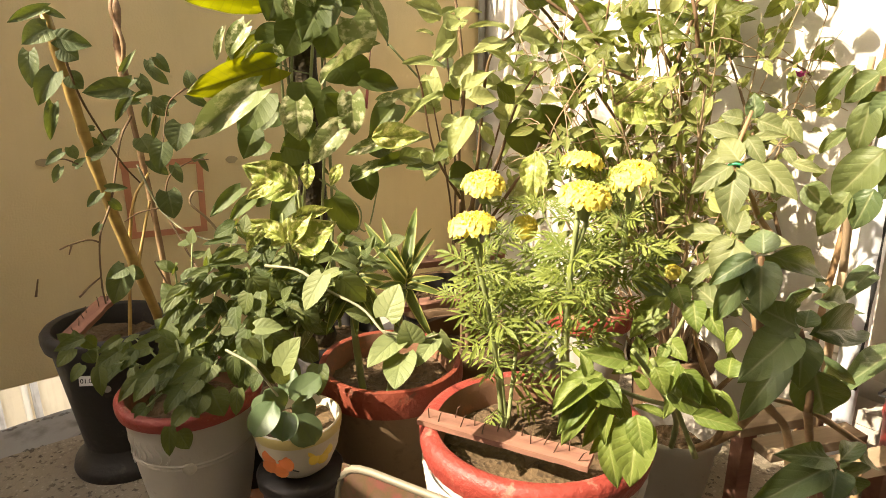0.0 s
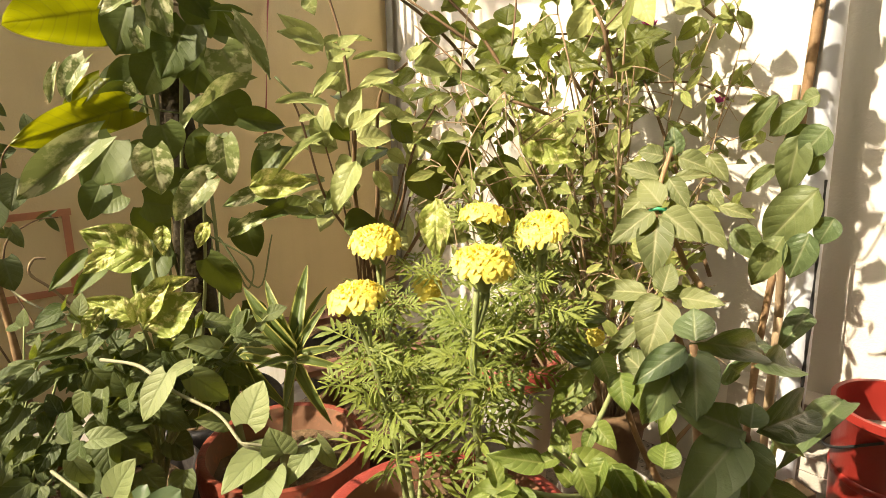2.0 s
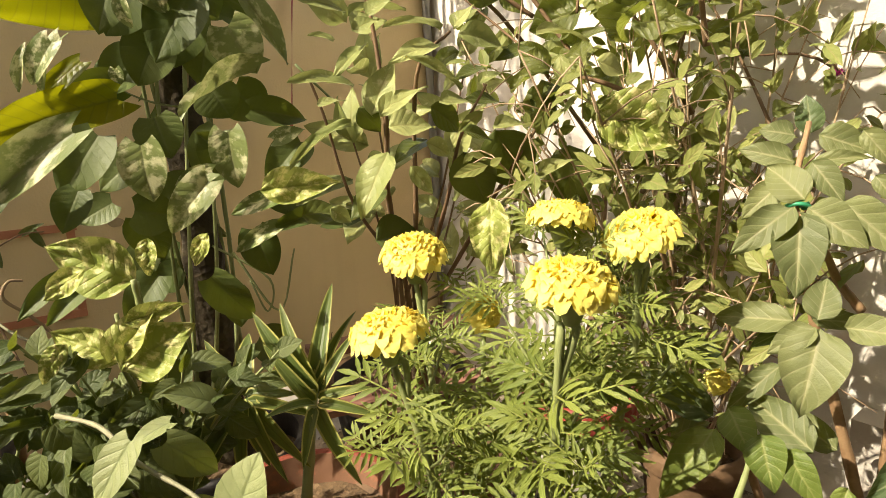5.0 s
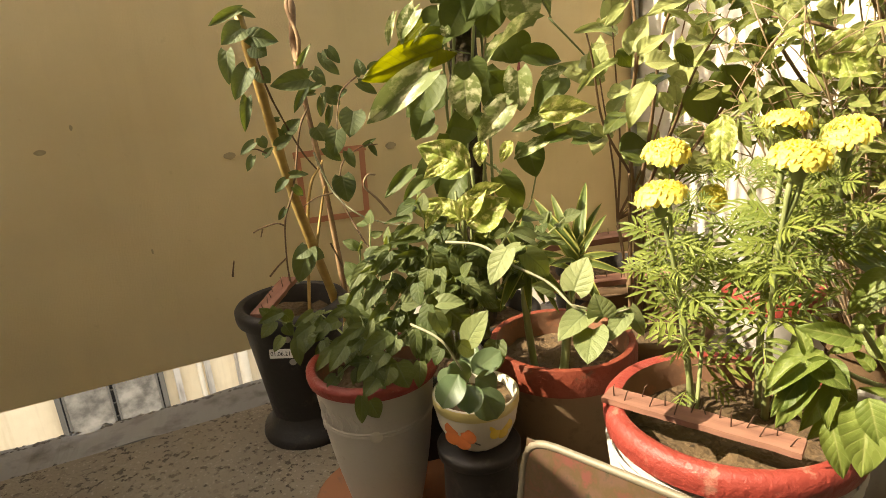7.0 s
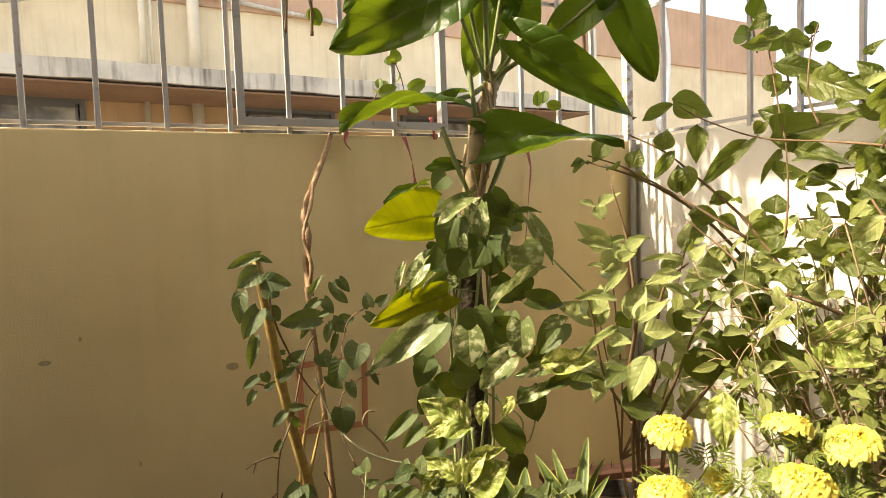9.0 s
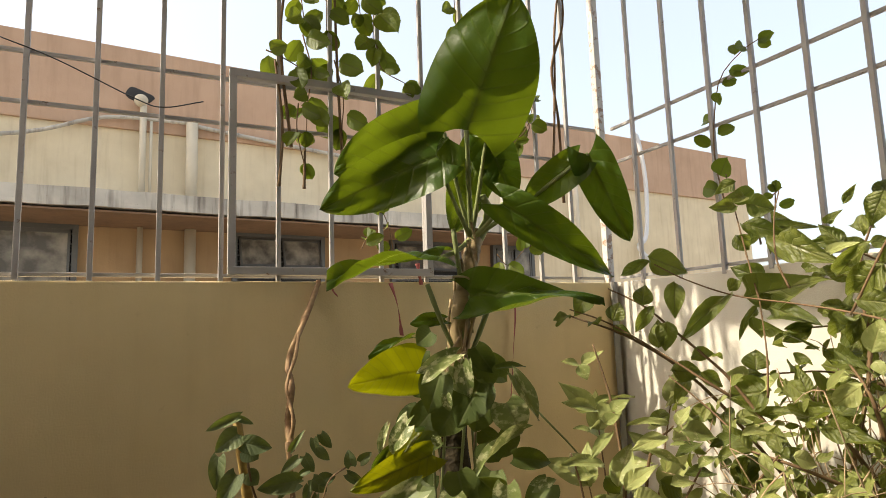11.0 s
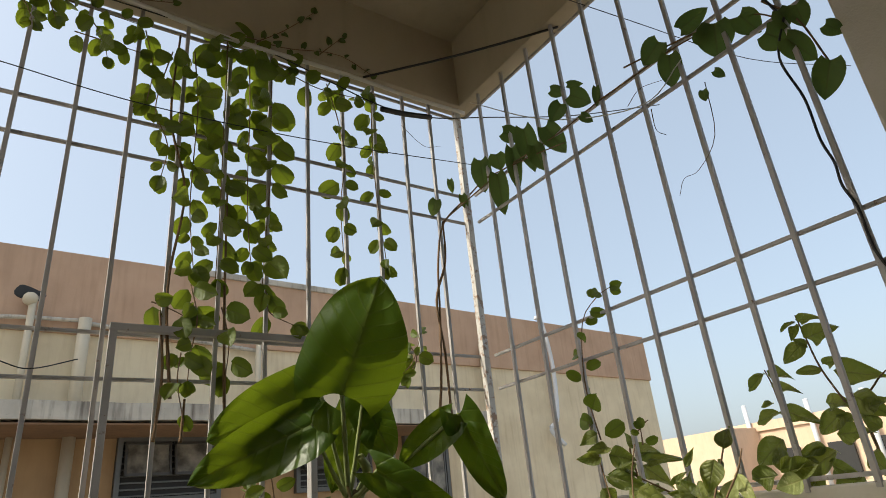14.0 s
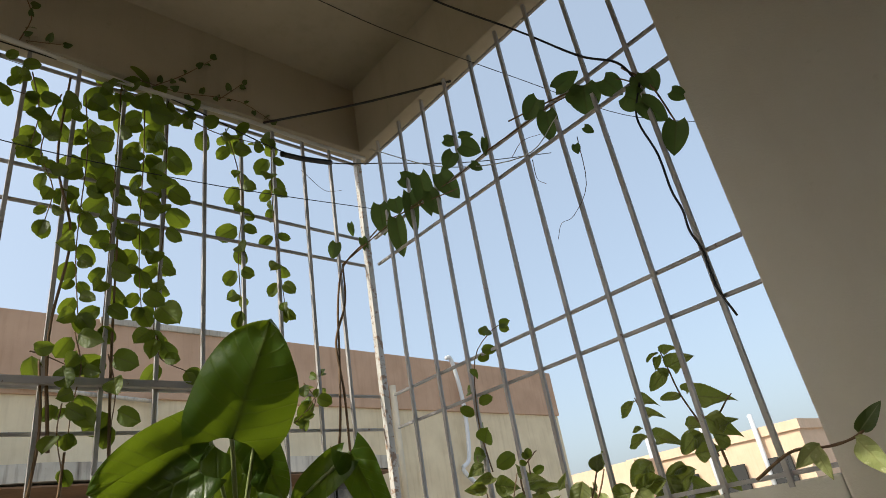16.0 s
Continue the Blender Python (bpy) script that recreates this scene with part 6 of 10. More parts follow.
mint.lf((0.401, 0.940, 0.361), (0.433, 0.930, 0.362), w=0.51, face=0.75, roll=0, mesh=K_SMALL[2])
mint.lf((0.346, 0.980, 0.383), (0.328, 0.970, 0.345), w=0.74, face=0.92, roll=0, mesh=K_SMALL[3])
mint.lf((0.323, 0.970, 0.351), (0.282, 0.950, 0.332), w=0.60, face=0.92, roll=0, mesh=K_SMALL[0])
mint.lf((0.372, 0.970, 0.387), (0.369, 0.960, 0.356), w=1.13, face=0.92, roll=0, mesh=K_SMALL[1])
mint.lf((0.423, 0.950, 0.483), (0.390, 0.940, 0.457), w=0.83, face=0.77, roll=0, mesh=K_SMALL[2])
mint.lf((0.406, 0.940, 0.450), (0.388, 0.930, 0.416), w=0.72, face=0.81, roll=0, mesh=K_SMALL[3])
mint.lf((0.388, 0.960, 0.470), (0.341, 0.950, 0.463), w=0.49, face=0.75, roll=0, mesh=K_SMALL[0])
mint.lf((0.384, 0.960, 0.450), (0.333, 0.950, 0.459), w=0.34, face=0.71, roll=0, mesh=K_SMALL[1])
mint.lf((0.367, 0.970, 0.475), (0.334, 0.960, 0.445), w=0.42, face=0.79, roll=0, mesh=K_SMALL[2])
mint.lf((0.474, 0.920, 0.428), (0.430, 0.910, 0.423), w=0.85, face=0.83, roll=0, mesh=K_SMALL[3])
mint.lf((0.416, 0.960, 0.480), (0.380, 0.950, 0.500), w=0.57, face=0.71, roll=0, mesh=K_SMALL[0])
mint.lf((0.377, 0.970, 0.485), (0.335, 0.970, 0.486), w=0.34, face=0.71, roll=0, mesh=K_SMALL[1])
mint.lf((0.340, 0.980, 0.411), (0.290, 0.970, 0.416), w=0.38, face=0.75, roll=0, mesh=K_SMALL[2])
mint.lf((0.293, 0.990, 0.385), (0.260, 0.980, 0.363), w=0.54, face=0.87, roll=0, mesh=K_SMALL[3])
mint.lf((0.386, 0.960, 0.425), (0.340, 0.950, 0.436), w=0.35, face=0.71, roll=0, mesh=K_SMALL[0])
mint.lf((0.434, 0.950, 0.399), (0.468, 0.940, 0.374), w=0.79, face=0.87, roll=0, mesh=K_SMALL[1])
mint.lf((0.394, 0.950, 0.290), (0.416, 0.940, 0.236), w=0.73, face=0.92, roll=0, mesh=K_SMALL[2])
mint.lf((0.279, 0.950, 0.311), (0.292, 0.950, 0.342), w=0.79, face=0.83, roll=0, mesh=K_SMALL[3])
mint.lf((0.263, 0.970, 0.347), (0.274, 0.960, 0.319), w=0.99, face=0.87, roll=0, mesh=K_SMALL[0])
mint.lf((0.401, 0.970, 0.371), (0.404, 0.960, 0.344), w=1.29, face=0.92, roll=0, mesh=K_SMALL[1])

for q in range(34):
    b = Vector((mint.r.uniform(0.34, 0.48), mint.r.uniform(0.85, 1.00), mint.r.uniform(0.28, 0.44)))
    mint.lf(b, b + Vector((mint.r.uniform(-0.02, 0.04), mint.r.uniform(-0.03, 0.0), mint.r.uniform(-0.045, -0.015))), 1.1, 0.35)

# ---- climber on stakes in the black pot ----
climb = Plant("stake_climber", "thin climber with oval leaves on bamboo and brown sticks", "plant", (0, 0, 0), K_CLIMB, M_TWIG, 12)
climb.stem([(0.351, 1.375, 0.170), (0.269, 1.314, 0.492), (0.211, 1.241, 0.815)], 0.011, 0.009, 'bamboo_stake', M_BAMBOO, 9, 24)
climb.stem([(0.370, 1.390, 0.170), (0.361, 1.413, 0.453), (0.340, 1.435, 0.735)], 0.007, 0.006, 'stick', M_STICK, 7, 16)
climb.stem([(0.27, 1.36, 0.17), (0.315, 1.39, 0.45), (0.36, 1.40, 0.53)], 0.004, 0.003, 'stick', M_BAMBOO, 6, 12)
climb.stem([(0.348, 1.436, 0.715), (0.347, 1.464, 0.775), (0.355, 1.466, 0.843), (0.361, 1.523, 0.901), (0.415, 1.584, 0.996), (0.467, 1.657, 1.090)], 0.008, 0.007, 'twisted_stem', M_STICK, 7, 30)
climb.stem([(0.344, 1.459, 0.713), (0.353, 1.439, 0.776), (0.346, 1.470, 0.844), (0.371, 1.497, 0.912), (0.405, 1.587, 0.983), (0.459, 1.659, 1.066)], 0.005, 0.004, 'twisted_stem', M_STICK, 6, 30)
climb.lf((0.215, 1.235, 0.821), (0.159, 1.240, 0.802), w=0.45, face=0.71, roll=0, mesh=K_CLIMB[0])
climb.lf((0.211, 1.230, 0.819), (0.235, 1.220, 0.808), w=0.57, face=0.71, roll=0, mesh=K_CLIMB[1])
climb.lf((0.211, 1.230, 0.792), (0.174, 1.210, 0.772), w=1.07, face=0.83, roll=0, mesh=K_CLIMB[2])
climb.lf((0.219, 1.220, 0.777), (0.261, 1.200, 0.768), w=1.04, face=0.79, roll=0, mesh=K_CLIMB[3])
climb.lf((0.225, 1.240, 0.763), (0.245, 1.230, 0.746), w=1.78, face=0.92, roll=0, mesh=K_CLIMB[0])
climb.lf((0.181, 1.235, 0.757), (0.173, 1.220, 0.706), w=0.73, face=0.83, roll=0, mesh=K_CLIMB[1])
climb.lf((0.208, 1.220, 0.727), (0.177, 1.210, 0.681), w=0.82, face=0.83, roll=0, mesh=K_CLIMB[2])
climb.lf((0.200, 1.220, 0.679), (0.184, 1.210, 0.626), w=0.54, face=0.83, roll=0, mesh=K_CLIMB[3])
climb.lf((0.312, 1.230, 0.701), (0.244, 1.225, 0.697), w=0.78, face=0.83, roll=0, mesh=K_CLIMB[0])
climb.lf((0.231, 1.250, 0.721), (0.246, 1.240, 0.701), w=1.55, face=0.87, roll=0, mesh=K_CLIMB[1])
climb.lf((0.400, 1.270, 0.633), (0.380, 1.250, 0.591), w=1.30, face=0.92, roll=0, mesh=K_CLIMB[2])
climb.lf((0.271, 1.300, 0.605), (0.299, 1.290, 0.630), w=1.05, face=0.83, roll=0, mesh=K_CLIMB[3])
climb.lf((0.265, 1.300, 0.601), (0.244, 1.300, 0.620), w=0.77, face=0.79, roll=0, mesh=K_CLIMB[0])
climb.lf((0.371, 1.300, 0.599), (0.354, 1.290, 0.549), w=1.07, face=0.92, roll=0, mesh=K_CLIMB[1])
climb.lf((0.362, 1.270, 0.512), (0.364, 1.260, 0.461), w=1.15, face=0.92, roll=0, mesh=K_CLIMB[2])
climb.lf((0.380, 1.280, 0.558), (0.389, 1.270, 0.525), w=0.89, face=0.87, roll=0, mesh=K_CLIMB[3])
climb.lf((0.197, 1.250, 0.576), (0.182, 1.245, 0.552), w=0.78, face=0.79, roll=0, mesh=K_CLIMB[0])
climb.lf((0.203, 1.250, 0.600), (0.175, 1.250, 0.583), w=0.73, face=0.75, roll=0, mesh=K_CLIMB[1])
climb.lf((0.215, 1.250, 0.607), (0.222, 1.250, 0.586), w=1.15, face=0.79, roll=0, mesh=K_CLIMB[2])
climb.lf((0.219, 1.260, 0.573), (0.234, 1.250, 0.588), w=0.90, face=0.79, roll=0, mesh=K_CLIMB[3])
climb.lf((0.251, 1.260, 0.524), (0.225, 1.250, 0.506), w=0.78, face=0.75, roll=0, mesh=K_CLIMB[0])
climb.lf((0.262, 1.270, 0.529), (0.294, 1.260, 0.530), w=0.64, face=0.71, roll=0, mesh=K_CLIMB[1])
climb.lf((0.247, 1.280, 0.584), (0.276, 1.270, 0.604), w=0.76, face=0.79, roll=0, mesh=K_CLIMB[2])
climb.lf((0.259, 1.280, 0.633), (0.243, 1.280, 0.634), w=0.96, face=0.75, roll=0, mesh=K_CLIMB[3])
climb.lf((0.334, 1.380, 0.727), (0.359, 1.370, 0.766), w=0.39, face=0.79, roll=0, mesh=K_CLIMB[0])
climb.lf((0.381, 1.380, 0.746), (0.383, 1.370, 0.715), w=0.78, face=0.87, roll=0, mesh=K_CLIMB[1])
climb.lf((0.396, 1.380, 0.753), (0.415, 1.370, 0.724), w=0.80, face=0.83, roll=0, mesh=K_CLIMB[2])
climb.lf((0.384, 1.370, 0.728), (0.408, 1.360, 0.702), w=0.87, face=0.87, roll=0, mesh=K_CLIMB[3])
climb.lf((0.359, 1.370, 0.715), (0.376, 1.360, 0.683), w=0.93, face=0.83, roll=0, mesh=K_CLIMB[0])
climb.lf((0.347, 1.370, 0.712), (0.311, 1.360, 0.691), w=0.70, face=0.79, roll=0, mesh=K_CLIMB[1])
climb.lf((0.368, 1.370, 0.686), (0.344, 1.370, 0.680), w=0.74, face=0.75, roll=0, mesh=K_CLIMB[2])
climb.lf((0.337, 1.370, 0.680), (0.305, 1.360, 0.640), w=0.54, face=0.83, roll=0, mesh=K_CLIMB[3])
climb.lf((0.354, 1.370, 0.671), (0.322, 1.370, 0.672), w=0.63, face=0.75, roll=0, mesh=K_CLIMB[0])
climb.lf((0.373, 1.360, 0.671), (0.399, 1.350, 0.643), w=1.05, face=0.87, roll=0, mesh=K_CLIMB[1])
climb.lf((0.388, 1.360, 0.666), (0.417, 1.350, 0.672), w=1.12, face=0.79, roll=0, mesh=K_CLIMB[2])
climb.lf((0.366, 1.360, 0.659), (0.357, 1.360, 0.623), w=0.76, face=0.79, roll=0, mesh=K_CLIMB[3])
climb.lf((0.381, 1.360, 0.640), (0.367, 1.360, 0.598), w=0.49, face=0.83, roll=0, mesh=K_CLIMB[0])
climb.lf((0.435, 1.300, 0.699), (0.428, 1.300, 0.729), w=1.10, face=0.83, roll=0, mesh=K_CLIMB[1])
climb.lf((0.453, 1.300, 0.704), (0.473, 1.290, 0.722), w=0.96, face=0.83, roll=0, mesh=K_CLIMB[2])
climb.lf((0.426, 1.300, 0.685), (0.461, 1.290, 0.660), w=0.69, face=0.79, roll=0, mesh=K_CLIMB[3])
climb.lf((0.423, 1.300, 0.561), (0.451, 1.300, 0.574), w=0.47, face=0.79, roll=0, mesh=K_CLIMB[0])
climb.lf((0.435, 1.300, 0.564), (0.445, 1.290, 0.538), w=0.60, face=0.83, roll=0, mesh=K_CLIMB[1])
climb.lf((0.346, 1.360, 0.604), (0.357, 1.350, 0.575), w=1.53, face=0.87, roll=0, mesh=K_CLIMB[2])
climb.lf((0.350, 1.330, 0.564), (0.379, 1.320, 0.534), w=0.84, face=0.87, roll=0, mesh=K_CLIMB[3])
climb.lf((0.266, 1.230, 0.393), (0.236, 1.220, 0.332), w=0.93, face=0.92, roll=0, mesh=K_CLIMB[0])
climb.lf((0.271, 1.230, 0.385), (0.293, 1.220, 0.372), w=1.34, face=0.83, roll=0, mesh=K_CLIMB[1])
climb.lf((0.266, 1.230, 0.391), (0.238, 1.220, 0.383), w=1.19, face=0.83, roll=0, mesh=K_CLIMB[2])
climb.lf((0.267, 1.280, 0.505), (0.284, 1.280, 0.483), w=0.90, face=0.83, roll=0, mesh=K_CLIMB[3])
climb.lf((0.245, 1.280, 0.465), (0.228, 1.280, 0.445), w=0.71, face=0.83, roll=0, mesh=K_CLIMB[0])
climb.stem([(0.223, 1.240, 0.783), (0.239, 1.250, 0.697), (0.269, 1.290, 0.628), (0.302, 1.320, 0.562), (0.330, 1.340, 0.522)], 0.0022, 0.0014, 'stem')
climb.stem([(0.435, 1.300, 0.703), (0.400, 1.330, 0.672), (0.385, 1.330, 0.629), (0.374, 1.310, 0.596)], 0.0016, 0.0010, 'stem')
climb.stem([(0.335, 1.360, 0.645), (0.307, 1.340, 0.604), (0.271, 1.300, 0.502), (0.241, 1.280, 0.441), (0.232, 1.280, 0.358), (0.233, 1.280, 0.316)], 0.0022, 0.0016, 'stem')
climb.stem([(0.240, 1.280, 0.432), (0.221, 1.270, 0.442), (0.191, 1.260, 0.440), (0.175, 1.250, 0.437)], 0.0018, 0.0012, 'twig')
climb.stem([(0.194, 1.260, 0.439), (0.187, 1.250, 0.426)], 0.0016, 0.0010, 'twig')
climb.stem([(0.191, 1.250, 0.347), (0.210, 1.260, 0.360), (0.231, 1.280, 0.367)], 0.0020, 0.0014, 'twig')
climb.stem([(0.333, 1.360, 0.554), (0.358, 1.340, 0.470), (0.389, 1.280, 0.428), (0.432, 1.220, 0.413), (0.475, 1.180, 0.409)], 0.0024, 0.0016, 'twig', M_STALK)
climb.stem([(0.429, 1.200, 0.436), (0.405, 1.200, 0.471), (0.382, 1.200, 0.499), (0.390, 1.200, 0.519), (0.406, 1.200, 0.518)], 0.0026, 0.0020, 'twig', M_WOODY)
climb.stem([(0.358, 1.340, 0.468), (0.321, 1.340, 0.464), (0.293, 1.340, 0.450)], 0.0018, 0.0012, 'twig')
climb.stem([(0.363, 1.300, 0.501), (0.377, 1.300, 0.537), (0.418, 1.300, 0.560), (0.448, 1.290, 0.562)], 0.0018, 0.0010, 'twig')
climb.stem([(0.229, 1.260, 0.573), (0.204, 1.250, 0.588), (0.187, 1.250, 0.585)], 0.0016, 0.0010, 'twig')
climb.stem([(0.304, 1.330, 0.360), (0.327, 1.350, 0.425), (0.347, 1.360, 0.481)], 0.0030, 0.0026, 'stick', M_BAMBOO)
climb.stem([(0.335, 1.330, 0.366), (0.346, 1.320, 0.329), (0.354, 1.310, 0.299)], 0.0020, 0.0014, 'twig')
climb.stem([(0.369, 1.340, 0.456), (0.389, 1.280, 0.380), (0.396, 1.240, 0.352)], 0.0020, 0.0014, 'twig')
climb.stem([(0.131, 1.330, 0.337), (0.139, 1.330, 0.369)], 0.0022, 0.0012, 'stem')

# ---- pale leaved shrub by the corner ----
shrub = Plant("pale_shrub", "upright shrub with broad pale yellow green leaves on dark twigs", "plant", (0, 0, 0), K_SHRUB, M_TWIG, 21)
shrub.lf((0.766, 0.990, 0.890), (0.812, 0.980, 0.916), w=0.84, face=0.54, roll=0, mesh=K_SHRUB[0])
shrub.lf((0.762, 0.990, 0.887), (0.729, 0.990, 0.901), w=1.03, face=0.41, roll=0, mesh=K_SHRUB[1])
shrub.lf((0.757, 0.980, 0.890), (0.759, 0.970, 0.863), w=1.70, face=0.54, roll=0, mesh=K_SHRUB[2])
shrub.lf((0.769, 0.970, 0.811), (0.706, 0.960, 0.856), w=1.06, face=0.61, roll=0, mesh=K_SHRUB[3])
shrub.lf((0.771, 0.970, 0.822), (0.849, 0.950, 0.839), w=0.35, face=0.34, roll=0, mesh=K_SHRUB[0])
shrub.lf((0.765, 0.950, 0.801), (0.811, 0.940, 0.820), w=1.68, face=0.54, roll=0, mesh=K_SHRUB[1])
shrub.lf((0.746, 0.930, 0.816), (0.683, 0.930, 0.839), w=0.73, face=0.48, roll=0, mesh=K_SHRUB[0])
shrub.lf((0.767, 0.920, 0.814), (0.798, 0.910, 0.837), w=1.24, face=0.48, roll=0, mesh=K_SHRUB[1])
shrub.lf((0.748, 0.920, 0.795), (0.777, 0.910, 0.813), w=1.16, face=0.48, roll=0, mesh=K_SHRUB[2])
shrub.lf((0.752, 0.900, 0.698), (0.783, 0.900, 0.768), w=1.12, face=0.65, roll=0, mesh=K_SHRUB[3])
shrub.lf((0.749, 0.880, 0.700), (0.814, 0.870, 0.737), w=0.83, face=0.54, roll=0, mesh=K_SHRUB[0])
shrub.lf((0.767, 0.920, 0.781), (0.708, 0.910, 0.753), w=0.63, face=0.54, roll=0, mesh=K_SHRUB[1])
shrub.lf((0.737, 0.910, 0.733), (0.664, 0.910, 0.752), w=0.74, face=0.48, roll=0, mesh=K_SHRUB[2])
shrub.lf((0.832, 0.860, 0.794), (0.766, 0.870, 0.810), w=0.55, face=0.41, roll=0, mesh=K_SHRUB[3])
shrub.lf((0.840, 0.850, 0.793), (0.873, 0.850, 0.825), w=0.99, face=0.54, roll=0, mesh=K_SHRUB[0])
shrub.lf((0.828, 0.860, 0.775), (0.764, 0.870, 0.767), w=0.87, face=0.54, roll=0, mesh=K_SHRUB[1])
shrub.lf((0.839, 0.840, 0.785), (0.907, 0.820, 0.777), w=0.85, face=0.51, roll=0, mesh=K_SHRUB[2])
shrub.lf((0.768, 0.850, 0.760), (0.847, 0.830, 0.738), w=0.47, face=0.41, roll=0, mesh=K_SHRUB[3])
shrub.lf((0.858, 0.830, 0.730), (0.903, 0.820, 0.748), w=0.77, face=0.41, roll=0, mesh=K_SHRUB[0])
shrub.lf((0.798, 0.830, 0.712), (0.845, 0.820, 0.714), w=0.92, face=0.48, roll=0, mesh=K_SHRUB[1])
shrub.lf((0.747, 0.860, 0.686), (0.801, 0.840, 0.690), w=1.13, face=0.48, roll=0, mesh=K_SHRUB[2])
shrub.lf((0.711, 0.880, 0.693), (0.628, 0.870, 0.673), w=0.46, face=0.48, roll=0, mesh=K_SHRUB[3])
shrub.lf((0.852, 0.800, 0.681), (0.925, 0.790, 0.682), w=0.66, face=0.41, roll=0, mesh=K_SHRUB[0])
shrub.lf((0.881, 0.760, 0.623), (0.944, 0.750, 0.645), w=0.56, face=0.54, roll=0, mesh=K_SHRUB[1])
shrub.lf((0.710, 0.810, 0.662), (0.660, 0.800, 0.609), w=1.02, face=0.65, roll=0, mesh=K_SHRUB[2])
shrub.lf((0.964, 0.740, 0.747), (1.000, 0.720, 0.734), w=1.45, face=0.54, roll=0, mesh=K_SHRUB[3])
shrub.lf((0.922, 0.760, 0.755), (0.923, 0.750, 0.709), w=0.89, face=0.61, roll=0, mesh=K_SHRUB[0])
shrub.lf((0.905, 0.780, 0.783), (0.969, 0.750, 0.785), w=0.43, face=0.27, roll=0, mesh=K_SHRUB[1])
shrub.lf((0.713, 0.950, 0.589), (0.739, 0.940, 0.568), w=1.10, face=0.54, roll=0, mesh=K_SHRUB[2])
shrub.lf((0.728, 0.930, 0.785), (0.700, 0.930, 0.796), w=0.99, face=0.41, roll=0, mesh=K_SHRUB[3])
shrub.lf((0.693, 0.920, 0.714), (0.725, 0.910, 0.721), w=0.96, face=0.41, roll=0, mesh=K_SHRUB[0])
shrub.lf((0.760, 0.840, 0.642), (0.783, 0.830, 0.605), w=0.89, face=0.54, roll=0, mesh=K_SHRUB[1])
shrub.lf((0.784, 0.840, 0.666), (0.819, 0.830, 0.649), w=1.01, face=0.48, roll=0, mesh=K_SHRUB[2])
# Leaves inside the shrub take the shade-coloured copy.
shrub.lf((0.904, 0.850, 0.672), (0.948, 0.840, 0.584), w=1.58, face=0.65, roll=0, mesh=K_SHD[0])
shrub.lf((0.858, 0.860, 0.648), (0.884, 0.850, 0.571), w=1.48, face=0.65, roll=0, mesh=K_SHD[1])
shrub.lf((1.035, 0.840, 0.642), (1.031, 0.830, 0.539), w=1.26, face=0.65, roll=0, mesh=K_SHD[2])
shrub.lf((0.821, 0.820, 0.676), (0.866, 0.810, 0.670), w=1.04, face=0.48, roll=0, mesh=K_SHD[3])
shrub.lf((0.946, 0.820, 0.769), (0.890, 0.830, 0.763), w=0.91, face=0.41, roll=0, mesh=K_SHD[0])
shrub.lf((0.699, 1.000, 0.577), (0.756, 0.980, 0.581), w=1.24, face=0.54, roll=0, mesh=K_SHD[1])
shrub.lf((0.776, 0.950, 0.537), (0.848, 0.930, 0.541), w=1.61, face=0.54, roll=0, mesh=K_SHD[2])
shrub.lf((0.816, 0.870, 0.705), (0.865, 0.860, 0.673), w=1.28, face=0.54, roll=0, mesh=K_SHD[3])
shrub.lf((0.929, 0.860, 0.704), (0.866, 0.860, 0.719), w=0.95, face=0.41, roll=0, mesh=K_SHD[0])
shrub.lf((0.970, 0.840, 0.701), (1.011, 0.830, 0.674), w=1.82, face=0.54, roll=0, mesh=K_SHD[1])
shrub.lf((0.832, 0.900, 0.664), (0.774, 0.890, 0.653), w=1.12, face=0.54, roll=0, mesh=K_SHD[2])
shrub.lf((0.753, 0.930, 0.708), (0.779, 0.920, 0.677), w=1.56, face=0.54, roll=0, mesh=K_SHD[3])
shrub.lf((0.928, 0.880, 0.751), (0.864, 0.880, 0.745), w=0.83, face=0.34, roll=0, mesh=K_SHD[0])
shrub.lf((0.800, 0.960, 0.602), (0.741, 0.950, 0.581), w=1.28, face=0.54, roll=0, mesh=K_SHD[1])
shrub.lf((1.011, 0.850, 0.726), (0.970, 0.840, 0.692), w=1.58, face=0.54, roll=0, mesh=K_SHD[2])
shrub.stem([(0.862, 0.995, 0.140), (0.866, 1.000, 0.300), (0.856, 1.000, 0.438)], 0.0060, 0.0048, 'stem')
shrub.stem([(0.870, 1.000, 0.140), (0.874, 1.000, 0.300), (0.869, 1.000, 0.435)], 0.0052, 0.0042, 'stem')
shrub.stem([(0.878, 1.002, 0.140), (0.884, 1.002, 0.300), (0.883, 1.000, 0.433)], 0.0050, 0.0038, 'stem')
shrub.stem([(0.855, 1.004, 0.140), (0.850, 1.002, 0.320), (0.844, 1.000, 0.483)], 0.0044, 0.0032, 'stem')
shrub.stem([(0.884, 0.996, 0.140), (0.896, 0.990, 0.300), (0.905, 0.980, 0.434)], 0.0046, 0.0038, 'stem')
shrub.stem([(0.880, 1.015, 0.140), (0.893, 1.060, 0.250), (0.908, 1.106, 0.357)], 0.0048, 0.0034, 'stem')
shrub.stem([(0.856, 1.000, 0.438), (0.814, 0.970, 0.578), (0.785, 0.920, 0.691), (0.783, 0.930, 0.795), (0.780, 0.940, 0.847), (0.762, 0.950, 0.924)], 0.0042, 0.0016, 'stem')
